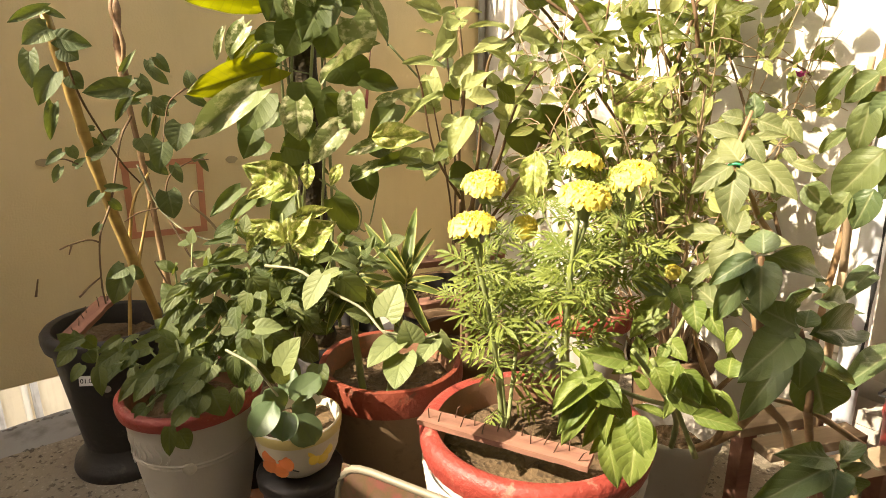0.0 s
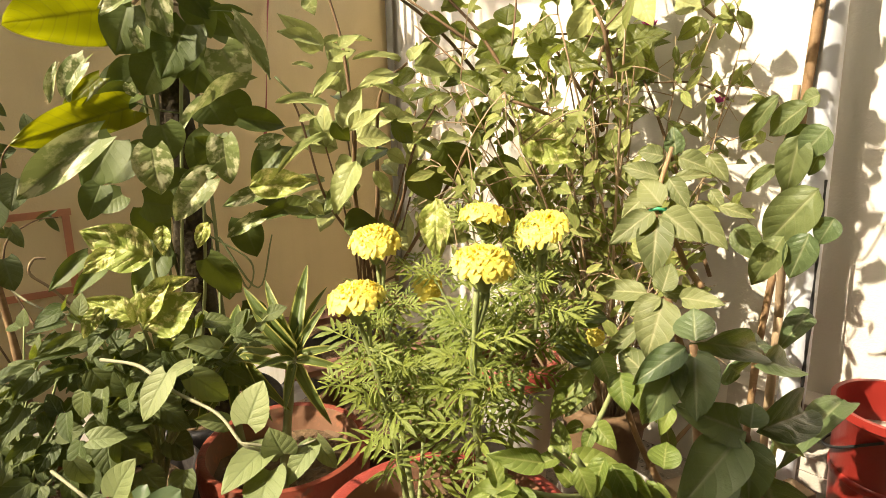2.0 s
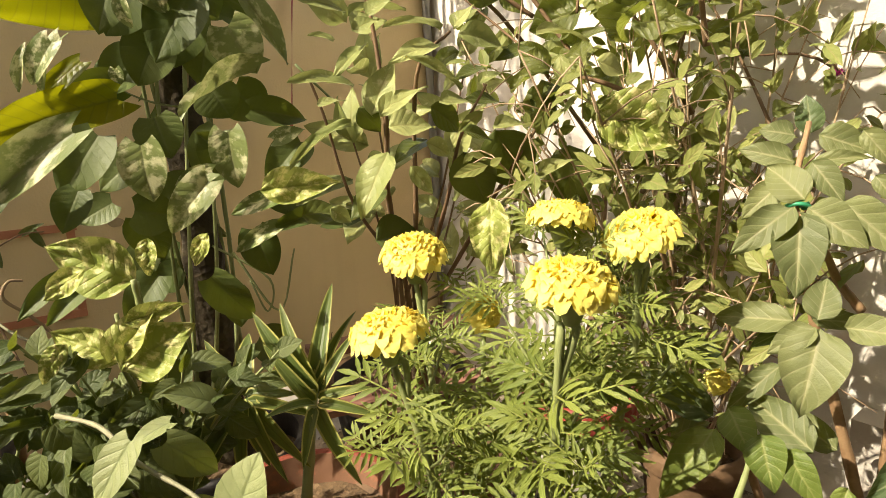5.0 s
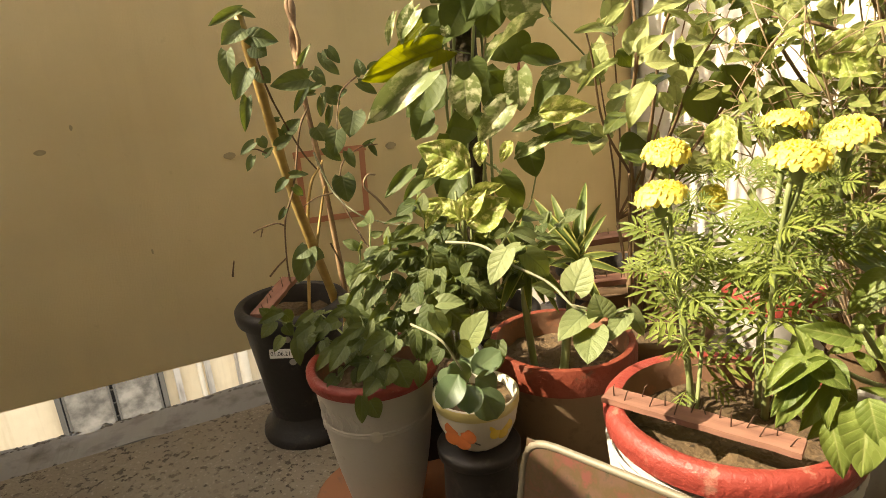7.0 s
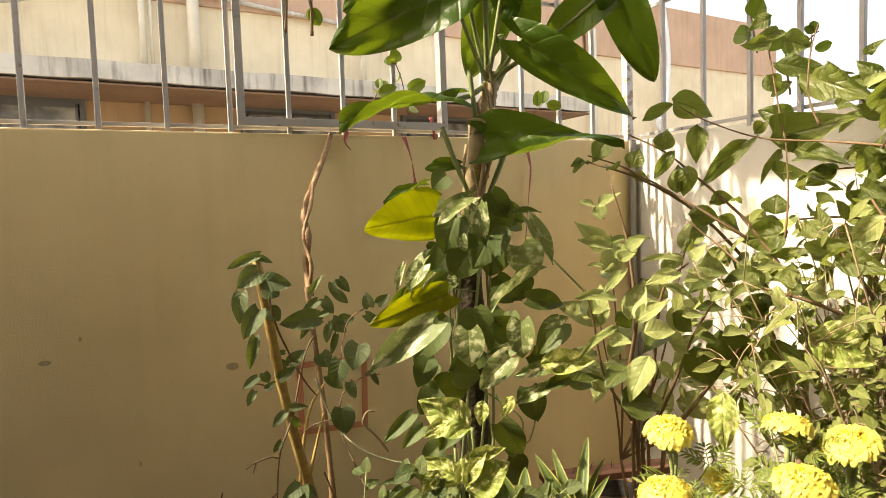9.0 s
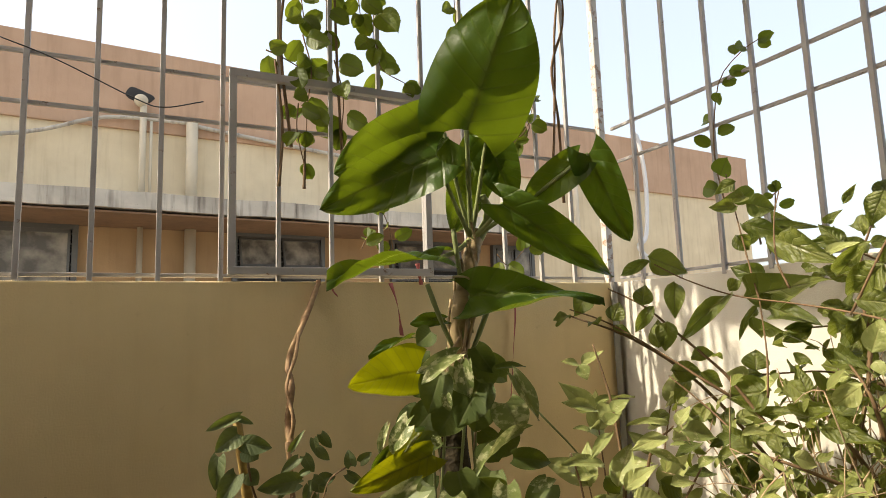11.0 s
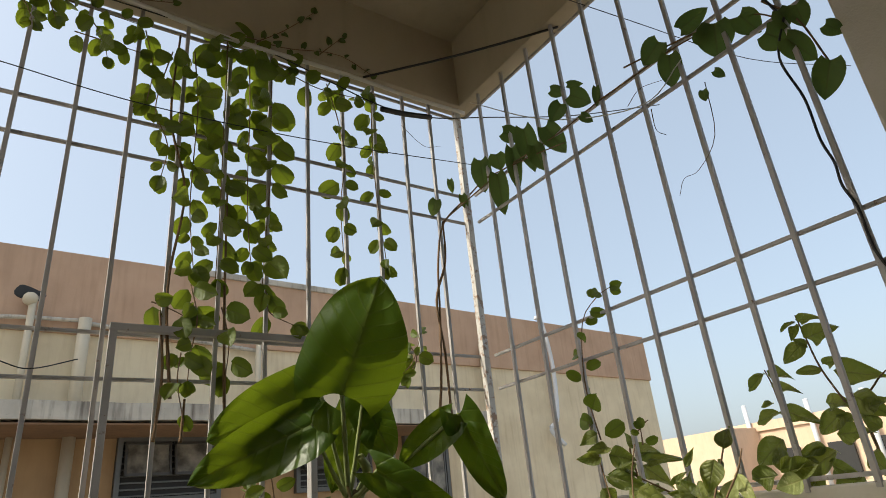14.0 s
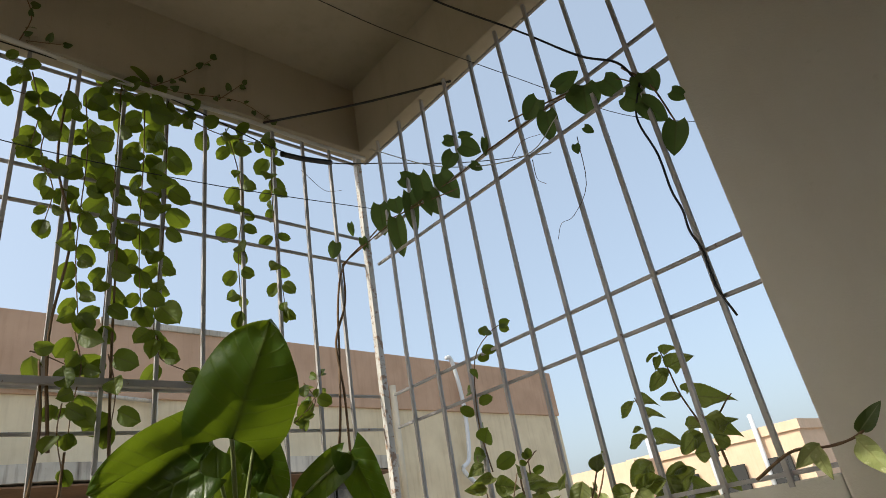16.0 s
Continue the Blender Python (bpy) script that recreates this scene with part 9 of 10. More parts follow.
sprig.lf((1.550, 0.642, 1.153), (1.530, 0.723, 1.123), 1.03, 0.55, mesh=W_LEAF[1])
sprig.lf((1.550, 0.774, 1.176), (1.530, 0.753, 1.116), 1.03, 0.55, mesh=W_LEAF[2])
sprig.lf((1.550, 0.559, 1.228), (1.530, 0.509, 1.242), 1.15, 0.55, mesh=W_LEAF[0])
sprig.lf((1.550, 0.588, 1.214), (1.530, 0.612, 1.224), 1.03, 0.55, mesh=W_LEAF[2])
sprig.lf((1.550, 0.665, 1.131), (1.530, 0.618, 1.098), 1.15, 0.55, mesh=W_LEAF[0])
sprig.lf((1.550, 0.698, 1.110), (1.530, 0.776, 1.086), 1.03, 0.55, mesh=W_LEAF[0])
sprig.lf((1.550, 0.581, 1.146), (1.530, 0.558, 1.098), 1.26, 0.55, mesh=W_LEAF[2])
sprig.lf((1.550, 0.725, 1.151), (1.530, 0.693, 1.074), 1.15, 0.55, mesh=W_LEAF[0])
sprig.lf((1.550, 1.169, 1.230), (1.530, 1.196, 1.272), 0.92, 0.55, mesh=W_LEAF[1])
sprig.lf((1.550, 1.167, 1.218), (1.530, 1.101, 1.222), 0.92, 0.55, mesh=W_LEAF[1])
sprig.lf((1.550, 1.163, 1.193), (1.530, 1.051, 1.189), 0.57, 0.55, mesh=W_LEAF[1])
sprig.lf((1.550, 1.181, 1.187), (1.530, 1.236, 1.161), 0.8, 0.55, mesh=W_LEAF[0])
sprig.lf((1.550, 1.162, 1.177), (1.530, 1.075, 1.139), 0.8, 0.55, mesh=W_LEAF[2])
sprig.lf((1.550, 0.608, 1.102), (1.530, 0.666, 1.063), 1.38, 0.55, mesh=W_LEAF[2])
sprig.lf((1.550, 0.543, 1.188), (1.530, 0.566, 1.216), 1.15, 0.55, mesh=W_LEAF[2])
sprig.stem([(1.300, 0.403, 1.102), (1.300, 0.327, 1.136), (1.300, 0.262, 1.132), (1.300, 0.214, 1.140), (1.300, 0.182, 1.164)], 0.003, 0.002)
sprig.lf((1.300, 0.220, 1.136), (1.250, 0.182, 1.074), 0.9, 0.9, 0, K_SHRUB[0])
sprig.lf((1.300, 0.212, 1.144), (1.280, 0.162, 1.177), 0.9, 0.9, 0, K_DARK[0])
sprig.lf((1.300, 0.288, 1.137), (1.280, 0.275, 1.085), 0.9, 0.9, 0, K_SHRUB[1])
sprig.lf((1.300, 0.277, 1.140), (1.280, 0.323, 1.107), 0.9, 0.9, 0, K_SHRUB[2])

# ---- big flowering bush along the white wall ----
bough = Plant("flowering_bush", "sprawling bush with wavy yellow green leaves and a few magenta flowers", "plant", (0, 0, 0), K_SHRUB, M_TWIG, 51)
bough.meshes = W_LEAF
bough.lf((0.998, 1.037, 1.084), (0.959, 1.093, 1.062), w=0.61, face=0.7, roll=0, mesh=W_LEAF[0])
bough.lf((0.996, 1.042, 1.093), (1.038, 0.985, 1.057), w=1.16, face=0.8, roll=0, mesh=W_LEAF[1])
bough.lf((0.977, 1.049, 0.994), (0.985, 1.047, 1.038), w=1.42, face=0.9, roll=0, mesh=W_LEAF[2])
bough.lf((1.017, 0.997, 1.038), (1.008, 0.996, 0.968), w=1.06, face=0.9, roll=0, mesh=W_LEAF[3])
bough.lf((0.989, 1.028, 0.992), (0.962, 1.063, 0.939), w=0.69, face=0.8, roll=0, mesh=W_LEAF[0])
bough.lf((0.942, 1.100, 0.964), (0.954, 1.089, 1.004), w=1.58, face=0.9, roll=0, mesh=W_LEAF[1])
bough.lf((0.891, 1.114, 1.018), (0.861, 1.120, 0.982), w=1.42, face=0.9, roll=0, mesh=W_LEAF[2])
bough.lf((0.941, 1.100, 0.955), (0.960, 1.064, 0.933), w=0.78, face=0.5, roll=0, mesh=W_LEAF[3])
bough.lf((0.997, 1.005, 0.960), (0.987, 1.007, 0.902), w=1.27, face=0.9, roll=0, mesh=W_LEAF[0])
bough.lf((1.107, 0.938, 1.011), (1.016, 0.987, 0.942), w=0.49, face=0.7, roll=0, mesh=W_LEAF[1])
bough.lf((1.023, 0.977, 0.887), (1.073, 0.945, 0.905), w=0.51, face=0.4, roll=0, mesh=W_LEAF[2])
bough.lf((0.989, 0.997, 0.864), (1.042, 0.960, 0.860), w=1.15, face=0.8, roll=0, mesh=W_LEAF[3])
bough.lf((1.035, 0.965, 0.861), (1.066, 0.940, 0.830), w=1.09, face=0.7, roll=0, mesh=W_LEAF[0])
bough.lf((1.103, 0.870, 0.827), (1.059, 0.942, 0.811), w=1.32, face=0.85, roll=0, mesh=W_LEAF[1])
bough.lf((1.132, 0.920, 0.860), (1.138, 0.921, 0.901), w=1.87, face=0.9, roll=0, mesh=W_LEAF[2])
bough.lf((1.148, 0.939, 1.239), (1.114, 0.956, 1.222), w=1.40, face=0.8, roll=0, mesh=W_LEAF[3])
bough.lf((1.144, 0.937, 1.189), (1.100, 0.961, 1.190), w=1.07, face=0.8, roll=0, mesh=W_LEAF[0])
bough.lf((1.171, 0.930, 1.207), (1.128, 0.946, 1.211), w=1.00, face=0.6, roll=0, mesh=W_LEAF[1])
bough.lf((1.165, 0.931, 1.194), (1.187, 0.886, 1.175), w=1.40, face=0.8, roll=0, mesh=W_LEAF[2])
bough.lf((1.151, 0.933, 1.151), (1.163, 0.856, 1.123), w=0.85, face=0.75, roll=0, mesh=W_LEAF[3])
bough.lf((1.133, 0.937, 1.128), (1.158, 0.927, 1.094), w=1.51, face=0.85, roll=0, mesh=W_LEAF[0])
bough.lf((1.161, 0.900, 1.035), (1.117, 0.938, 1.063), w=1.26, face=0.75, roll=0, mesh=W_LEAF[1])
bough.lf((1.137, 0.928, 1.003), (1.110, 0.793, 1.020), w=0.85, face=0.8, roll=0, mesh=W_LEAF[2])
bough.lf((1.155, 0.921, 0.981), (1.109, 0.933, 0.939), w=0.65, face=0.6, roll=0, mesh=W_LEAF[3])
bough.lf((1.150, 0.900, 0.984), (1.095, 0.793, 0.959), w=0.69, face=0.8, roll=0, mesh=W_LEAF[0])
bough.lf((1.141, 0.922, 0.935), (1.099, 0.810, 0.943), w=0.27, face=0.3, roll=0, mesh=W_LEAF[1])
bough.lf((1.102, 0.820, 0.933), (1.130, 0.890, 0.908), w=0.48, face=0.6, roll=0, mesh=W_LEAF[2])
bough.lf((1.171, 0.880, 1.115), (1.116, 0.771, 1.070), w=0.91, face=0.85, roll=0, mesh=W_LEAF[3])
bough.lf((1.116, 0.793, 1.046), (1.101, 0.748, 1.036), w=0.62, face=0.5, roll=0, mesh=W_LEAF[0])
bough.lf((1.082, 0.667, 1.089), (1.104, 0.689, 1.132), w=0.86, face=0.8, roll=0, mesh=W_LEAF[1])
bough.lf((1.098, 0.636, 1.153), (1.082, 0.653, 1.102), w=1.12, face=0.9, roll=0, mesh=W_LEAF[2])
bough.lf((1.117, 0.712, 1.148), (1.116, 0.689, 1.175), w=0.72, face=0.8, roll=0, mesh=W_LEAF[3])
bough.lf((1.122, 0.748, 1.120), (1.117, 0.719, 1.137), w=0.88, face=0.7, roll=0, mesh=W_LEAF[0])
bough.lf((1.072, 0.655, 1.069), (1.093, 0.744, 1.012), w=0.51, face=0.8, roll=0, mesh=W_LEAF[1])
bough.lf((1.062, 0.631, 1.035), (1.067, 0.700, 0.983), w=0.94, face=0.85, roll=0, mesh=W_LEAF[2])
bough.lf((1.075, 0.588, 1.084), (1.055, 0.545, 1.053), w=0.95, face=0.7, roll=0, mesh=W_LEAF[3])
bough.lf((1.085, 0.528, 1.116), (1.083, 0.574, 1.114), w=1.51, face=0.8, roll=0, mesh=W_LEAF[0])
bough.lf((1.092, 0.522, 1.124), (1.123, 0.485, 1.142), w=0.84, face=0.6, roll=0, mesh=W_LEAF[1])
bough.lf((1.098, 0.512, 1.122), (1.122, 0.475, 1.129), w=1.19, face=0.7, roll=0, mesh=W_LEAF[2])
bough.lf((1.051, 0.667, 0.983), (1.042, 0.607, 0.977), w=1.06, face=0.7, roll=0, mesh=W_LEAF[3])
bough.lf((1.049, 0.612, 0.994), (1.029, 0.569, 0.960), w=1.20, face=0.8, roll=0, mesh=W_LEAF[0])
bough.lf((1.029, 0.559, 0.968), (1.038, 0.528, 0.991), w=1.29, face=0.8, roll=0, mesh=W_LEAF[1])
bough.lf((1.029, 0.522, 0.960), (1.053, 0.494, 0.989), w=1.41, face=0.8, roll=0, mesh=W_LEAF[2])
bough.lf((1.039, 0.660, 0.956), (1.069, 0.748, 0.912), w=0.89, face=0.85, roll=0, mesh=W_LEAF[3])
bough.lf((1.041, 0.660, 0.961), (1.039, 0.682, 0.912), w=0.82, face=0.8, roll=0, mesh=W_LEAF[0])
bough.lf((1.021, 0.512, 0.929), (1.001, 0.545, 0.903), w=1.54, face=0.8, roll=0, mesh=W_LEAF[1])
bough.lf((1.052, 0.712, 0.905), (1.020, 0.660, 0.888), w=0.61, face=0.7, roll=0, mesh=W_LEAF[2])
bough.lf((1.017, 0.478, 0.894), (0.996, 0.488, 0.849), w=1.58, face=0.9, roll=0, mesh=W_LEAF[3])
bough.lf((1.026, 0.712, 0.810), (1.072, 0.830, 0.785), w=0.57, face=0.7, roll=0, mesh=W_LEAF[0])
bough.lf((1.101, 0.890, 0.779), (1.071, 0.820, 0.801), w=0.55, face=0.7, roll=0, mesh=W_LEAF[1])
bough.lf((1.102, 0.940, 1.017), (1.133, 0.932, 1.048), w=0.81, face=0.7, roll=0, mesh=W_LEAF[2])
bough.lf((1.047, 0.534, 1.023), (1.050, 0.509, 0.997), w=1.51, face=0.7, roll=0, mesh=W_LEAF[3])
bough.lf((1.065, 0.503, 1.029), (1.062, 0.478, 0.995), w=1.52, face=0.8, roll=0, mesh=W_LEAF[0])
bough.lf((1.037, 0.494, 0.951), (1.032, 0.475, 0.925), w=1.73, face=0.8, roll=0, mesh=W_LEAF[1])
bough.lf((1.067, 0.607, 1.055), (1.064, 0.641, 1.040), w=1.17, face=0.7, roll=0, mesh=W_LEAF[2])
bough.lf((1.082, 0.820, 0.849), (1.056, 0.773, 0.825), w=0.96, face=0.7, roll=0, mesh=W_LEAF[3])
bough.lf((1.069, 0.771, 0.882), (1.091, 0.820, 0.888), w=0.88, face=0.7, roll=0, mesh=W_LEAF[0])
bough.lf((1.041, 0.953, 0.792), (1.002, 0.978, 0.774), w=1.20, face=0.7, roll=0, mesh=W_LEAF[1])
bough.lf((0.976, 0.997, 0.781), (0.951, 1.037, 0.764), w=1.09, face=0.7, roll=0, mesh=W_LEAF[2])
bough.lf((1.028, 0.726, 0.790), (0.991, 0.655, 0.789), w=0.97, face=0.7, roll=0, mesh=W_LEAF[3])
bough.lf((1.097, 0.924, 0.755), (1.069, 0.840, 0.746), w=0.91, face=0.7, roll=0, mesh=W_LEAF[0])
bough.lf((0.981, 0.588, 0.800), (0.970, 0.534, 0.816), w=1.22, face=0.7, roll=0, mesh=W_LEAF[1])
bough.lf((1.117, 0.924, 0.848), (1.077, 0.938, 0.858), w=1.77, face=0.8, roll=0, mesh=K_SHRUB[0])
bough.lf((1.106, 0.741, 1.067), (1.083, 0.675, 1.081), w=0.49, face=0.5, roll=0, mesh=K_SHRUB[1])
bough.lf((1.079, 0.622, 1.089), (1.087, 0.593, 1.119), w=1.15, face=0.8, roll=0, mesh=K_SHRUB[2])
bough.lf((1.090, 0.596, 1.127), (1.067, 0.564, 1.072), w=0.72, face=0.85, roll=0, mesh=K_SHRUB[3])
bough.lf((1.101, 0.497, 1.107), (1.078, 0.529, 1.098), w=1.76, face=0.8, roll=0, mesh=K_SHRUB[0])
bough.lf((1.085, 0.494, 1.064), (1.052, 0.559, 1.034), w=0.89, face=0.7, roll=0, mesh=K_SHRUB[1])
bough.lf((1.084, 0.478, 1.046), (1.061, 0.518, 1.038), w=1.48, face=0.75, roll=0, mesh=K_SHRUB[2])
bough.lf((1.049, 0.554, 1.029), (1.051, 0.598, 1.006), w=0.86, face=0.6, roll=0, mesh=K_SHRUB[3])
bough.lf((1.038, 0.500, 0.959), (1.018, 0.534, 0.945), w=1.70, face=0.75, roll=0, mesh=K_SHRUB[0])
bough.lf((1.037, 0.607, 0.960), (1.019, 0.537, 0.954), w=0.49, face=0.4, roll=0, mesh=K_SHRUB[1])
bough.lf((1.023, 0.641, 0.904), (1.038, 0.628, 0.956), w=1.21, face=0.95, roll=0, mesh=K_SHRUB[2])
bough.lf((1.023, 0.675, 0.870), (1.048, 0.729, 0.861), w=0.67, face=0.7, roll=0, mesh=K_SHRUB[3])
bough.lf((1.020, 0.636, 0.893), (1.012, 0.622, 0.874), w=1.58, face=0.8, roll=0, mesh=K_SHRUB[0])
bough.lf((1.011, 0.653, 0.857), (1.031, 0.722, 0.810), w=0.83, face=0.9, roll=0, mesh=K_SHRUB[1])
bough.lf((0.998, 0.578, 0.861), (0.975, 0.548, 0.828), w=1.28, face=0.9, roll=0, mesh=K_SHRUB[2])
bough.lf((0.997, 0.622, 0.826), (0.998, 0.588, 0.851), w=1.47, face=0.8, roll=0, mesh=K_SHRUB[3])
bough.lf((1.016, 0.515, 0.918), (0.992, 0.528, 0.870), w=0.94, face=0.9, roll=0, mesh=K_SHRUB[0])
bough.lf((1.018, 0.512, 0.920), (1.033, 0.494, 0.940), w=1.21, face=0.7, roll=0, mesh=K_SHRUB[1])
bough.lf((1.101, 0.860, 0.844), (1.112, 0.924, 0.825), w=0.89, face=0.6, roll=0, mesh=K_SHRUB[2])
bough.lf((1.046, 0.617, 0.986), (1.048, 0.588, 1.002), w=1.31, face=0.7, roll=0, mesh=K_SHRUB[3])
bough.lf((1.060, 0.485, 0.996), (1.045, 0.503, 0.978), w=1.67, face=0.8, roll=0, mesh=K_SHRUB[0])
bough.lf((0.998, 0.534, 0.893), (1.014, 0.509, 0.907), w=1.13, face=0.6, roll=0, mesh=K_SHRUB[1])
bough.lf((1.016, 0.607, 0.895), (1.014, 0.569, 0.915), w=0.99, face=0.6, roll=0, mesh=K_SHRUB[2])
bough.lf((1.077, 0.932, 0.768), (1.103, 0.890, 0.789), w=1.16, face=0.7, roll=0, mesh=K_SHRUB[3])
bough.lf((0.987, 0.522, 0.851), (0.991, 0.491, 0.839), w=1.97, face=0.8, roll=0, mesh=K_SHRUB[0])
bough.stem([(1.101, 0.880, 0.760), (1.073, 0.930, 0.843), (1.053, 0.950, 0.876), (1.012, 1.000, 0.939), (0.990, 1.060, 0.993), (0.952, 1.120, 1.033)], 0.0034, 0.0016, 'stem')
bough.stem([(1.033, 0.900, 0.819), (0.995, 0.930, 0.852), (0.973, 0.970, 0.883), (0.917, 1.080, 0.958), (0.863, 1.140, 0.991)], 0.0030, 0.0014, 'stem')
bough.stem([(1.057, 0.580, 0.933), (1.048, 0.660, 0.960), (1.075, 0.780, 0.982), (1.093, 0.920, 1.005), (1.033, 0.980, 1.040), (0.989, 1.020, 1.075)], 0.0021, 0.0012, 'stem', M_TWIG)
bough.stem([(1.066, 0.850, 0.819), (1.088, 0.860, 0.897), (1.109, 0.880, 0.992)], 0.0022, 0.0012, 'stem')
bough.stem([(1.109, 0.880, 0.992), (1.120, 0.900, 1.048), (1.139, 0.930, 1.133), (1.162, 0.970, 1.265)], 0.0022, 0.0012, 'stem')
bough.stem([(1.084, 0.800, 1.011), (1.085, 0.820, 1.065), (1.118, 0.840, 1.144), (1.169, 0.860, 1.206)], 0.0022, 0.0012, 'stem')
bough.stem([(1.049, 0.680, 0.960), (1.064, 0.620, 1.075), (1.067, 0.580, 1.128), (1.081, 0.570, 1.163)], 0.0022, 0.0012, 'stem', M_TWIG)
bough.stem([(1.001, 0.470, 0.939), (1.000, 0.490, 0.976), (1.004, 0.520, 1.024), (1.023, 0.560, 1.081)], 0.0018, 0.0011, 'stem', M_TWIG)
bough.stem([(1.023, 0.470, 0.959), (0.987, 0.510, 0.914), (1.001, 0.550, 0.937), (0.986, 0.580, 0.951)], 0.0018, 0.0011, 'stem', M_TWIG)
bough.stem([(0.986, 0.490, 0.904), (0.990, 0.550, 0.885), (0.987, 0.620, 0.825)], 0.0019, 0.0011, 'stem', M_TWIG)
bough.stem([(0.989, 0.860, 0.761), (0.991, 0.920, 0.802), (0.964, 0.980, 0.857)], 0.0024, 0.0012, 'stem')
bough.branch([(1.297, 0.966, 0.589), (1.071, 0.989, 0.822), (0.937, 1.040, 0.927), (0.856, 1.129, 0.977)], 0.0045, 0.0018, 0.06, n=14, gap=0.105, start=0.25, face=0.45, lift=0.0, petiole=0.2)
bough.branch([(1.174, 0.795, 0.645), (1.203, 0.747, 0.879), (1.233, 0.765, 1.039), (1.320, 0.758, 1.181)], 0.0045, 0.0018, 0.08, n=14, gap=0.070, start=0.25, face=0.45, lift=0.0, petiole=0.2)
bough.branch([(1.172, 0.735, 0.676), (1.102, 0.756, 0.772), (1.107, 0.802, 0.824)], 0.0045, 0.0018, 0.085, n=14, gap=0.062, start=0.25, face=0.45, lift=0.0, petiole=0.2)
bough.branch([(1.102, 0.714, 0.673), (1.004, 0.755, 0.721), (0.976, 0.823, 0.740)], 0.0045, 0.0018, 0.085, n=14, gap=0.062, start=0.25, face=0.45, lift=0.0, petiole=0.2)
bough.branch([(1.122, 0.691, 0.761), (1.098, 0.693, 0.833), (1.116, 0.733, 0.884)], 0.0045, 0.0018, 0.08, n=14, gap=0.062, start=0.25, face=0.45, lift=0.0, petiole=0.2)
bough.branch([(1.510, 0.494, 0.509), (1.497, 0.581, 0.646), (1.424, 0.672, 0.744), (1.336, 0.742, 0.754)], 0.004, 0.0016, 0.05, n=12, gap=0.093, start=0.3, face=0.5, lift=0.0, petiole=0.2)
bough.branch([(1.225, 0.552, 0.440), (1.267, 0.653, 0.621), (1.307, 0.738, 0.754), (1.288, 0.787, 0.850)], 0.004, 0.0016, 0.075, n=12, gap=0.053, start=0.3, face=0.5, lift=0.0, petiole=0.2)
bough.branch([(1.495, 0.645, 0.824), (1.381, 0.699, 0.899), (1.268, 0.763, 0.942), (1.176, 0.826, 0.940)], 0.0035, 0.0016, 0.085, n=12, gap=0.062, start=0.05, face=0.5, lift=0.0, petiole=0.2)
bough.branch([(1.443, 0.810, 0.797), (1.320, 0.879, 0.846), (1.201, 0.960, 0.846)], 0.0035, 0.0016, 0.085, n=12, gap=0.062, start=0.05, face=0.5, lift=0.0, petiole=0.2)
bough.branch([(1.403, 0.862, 0.799), (1.386, 0.844, 0.896), (1.341, 0.852, 0.971)], 0.0035, 0.0016, 0.075, n=12, gap=0.062, start=0.05, face=0.5, lift=0.0, petiole=0.2)
bough.branch([(1.428, 0.845, 0.995), (1.314, 0.884, 1.091), (1.225, 0.922, 1.147)], 0.0032, 0.0016, 0.07, n=12, gap=0.054, start=0.05, face=0.5, lift=0.0, petiole=0.2)
bough.branch([(1.436, 0.700, 0.990), (1.325, 0.753, 1.048), (1.245, 0.792, 1.089)], 0.0032, 0.0016, 0.08, n=12, gap=0.054, start=0.05, face=0.5, lift=0.0, petiole=0.2)
for a, b in (((1.10, 0.90, 0.14), (1.297, 0.966, 0.589)), ((1.10, 0.90, 0.14), (1.277, 0.860, 0.616)), ((1.10, 0.90, 0.14), (1.226, 0.767, 0.653))):
    bough.stem([a, (Vector(a) + Vector(b)) / 2 + Vector((0.03, 0, 0)), b], 0.009, 0.005, 'trunk')
FLOWERS = [(1.210, 0.712, 1.011), (1.216, 0.684, 0.842), (1.392, 0.636, 0.715)]
M_PINK = plain("magenta_petal", (0.62, 0.04, 0.32), 0.6)
for p in FLOWERS:
    vs, fs = [], []
    for q in range(10):
        a = q * 2.4
        d = Vector((math.cos(a), math.sin(a), 0.4 + 0.05 * q)).normalized()
        s = d.cross(Vector((0, 0, 1))).normalized()
        n0 = len(vs)
        vs += [Vector((0, 0, 0)), d * 0.009 + s * 0.006, d * 0.016 + Vector((0, 0, 0.003)), d * 0.009 - s * 0.006]
        fs += [(n0, n0 + 1, n0 + 2, n0 + 3)]
    piece("flower", from_lists("flower", vs, fs, M_PINK), bough.t, Matrix.Translation(p), "small magenta flower")

# ---- marigold ----
M_PETAL = Mat("marigold_petal", 0.55)
_uv = M_PETAL.node("ShaderNodeUVMap").outputs[0]
_s = M_PETAL.node("ShaderNodeSeparateXYZ")
M_PETAL.link(_uv, _s.inputs[0])
_c = M_PETAL.ramp(_s.outputs[1], [(0.0, (0.74, 0.42, 0.01)), (0.45, (0.86, 0.64, 0.02)), (1.0, (0.95, 0.86, 0.22))])
M_PETAL.color(_c)
_tr = M_PETAL.node("ShaderNodeBsdfTranslucent")
M_PETAL.link(_c, _tr.inputs[0])
_mx = M_PETAL.node("ShaderNodeMixShader")
_mx.inputs[0].default_value = 0.3
M_PETAL.link(M_PETAL.b.outputs[0], _mx.inputs[1])
M_PETAL.link(_tr.outputs[0], _mx.inputs[2])
M_PETAL.link(_mx.outputs[0], M_PETAL.t.nodes["Material Output"].inputs[0])


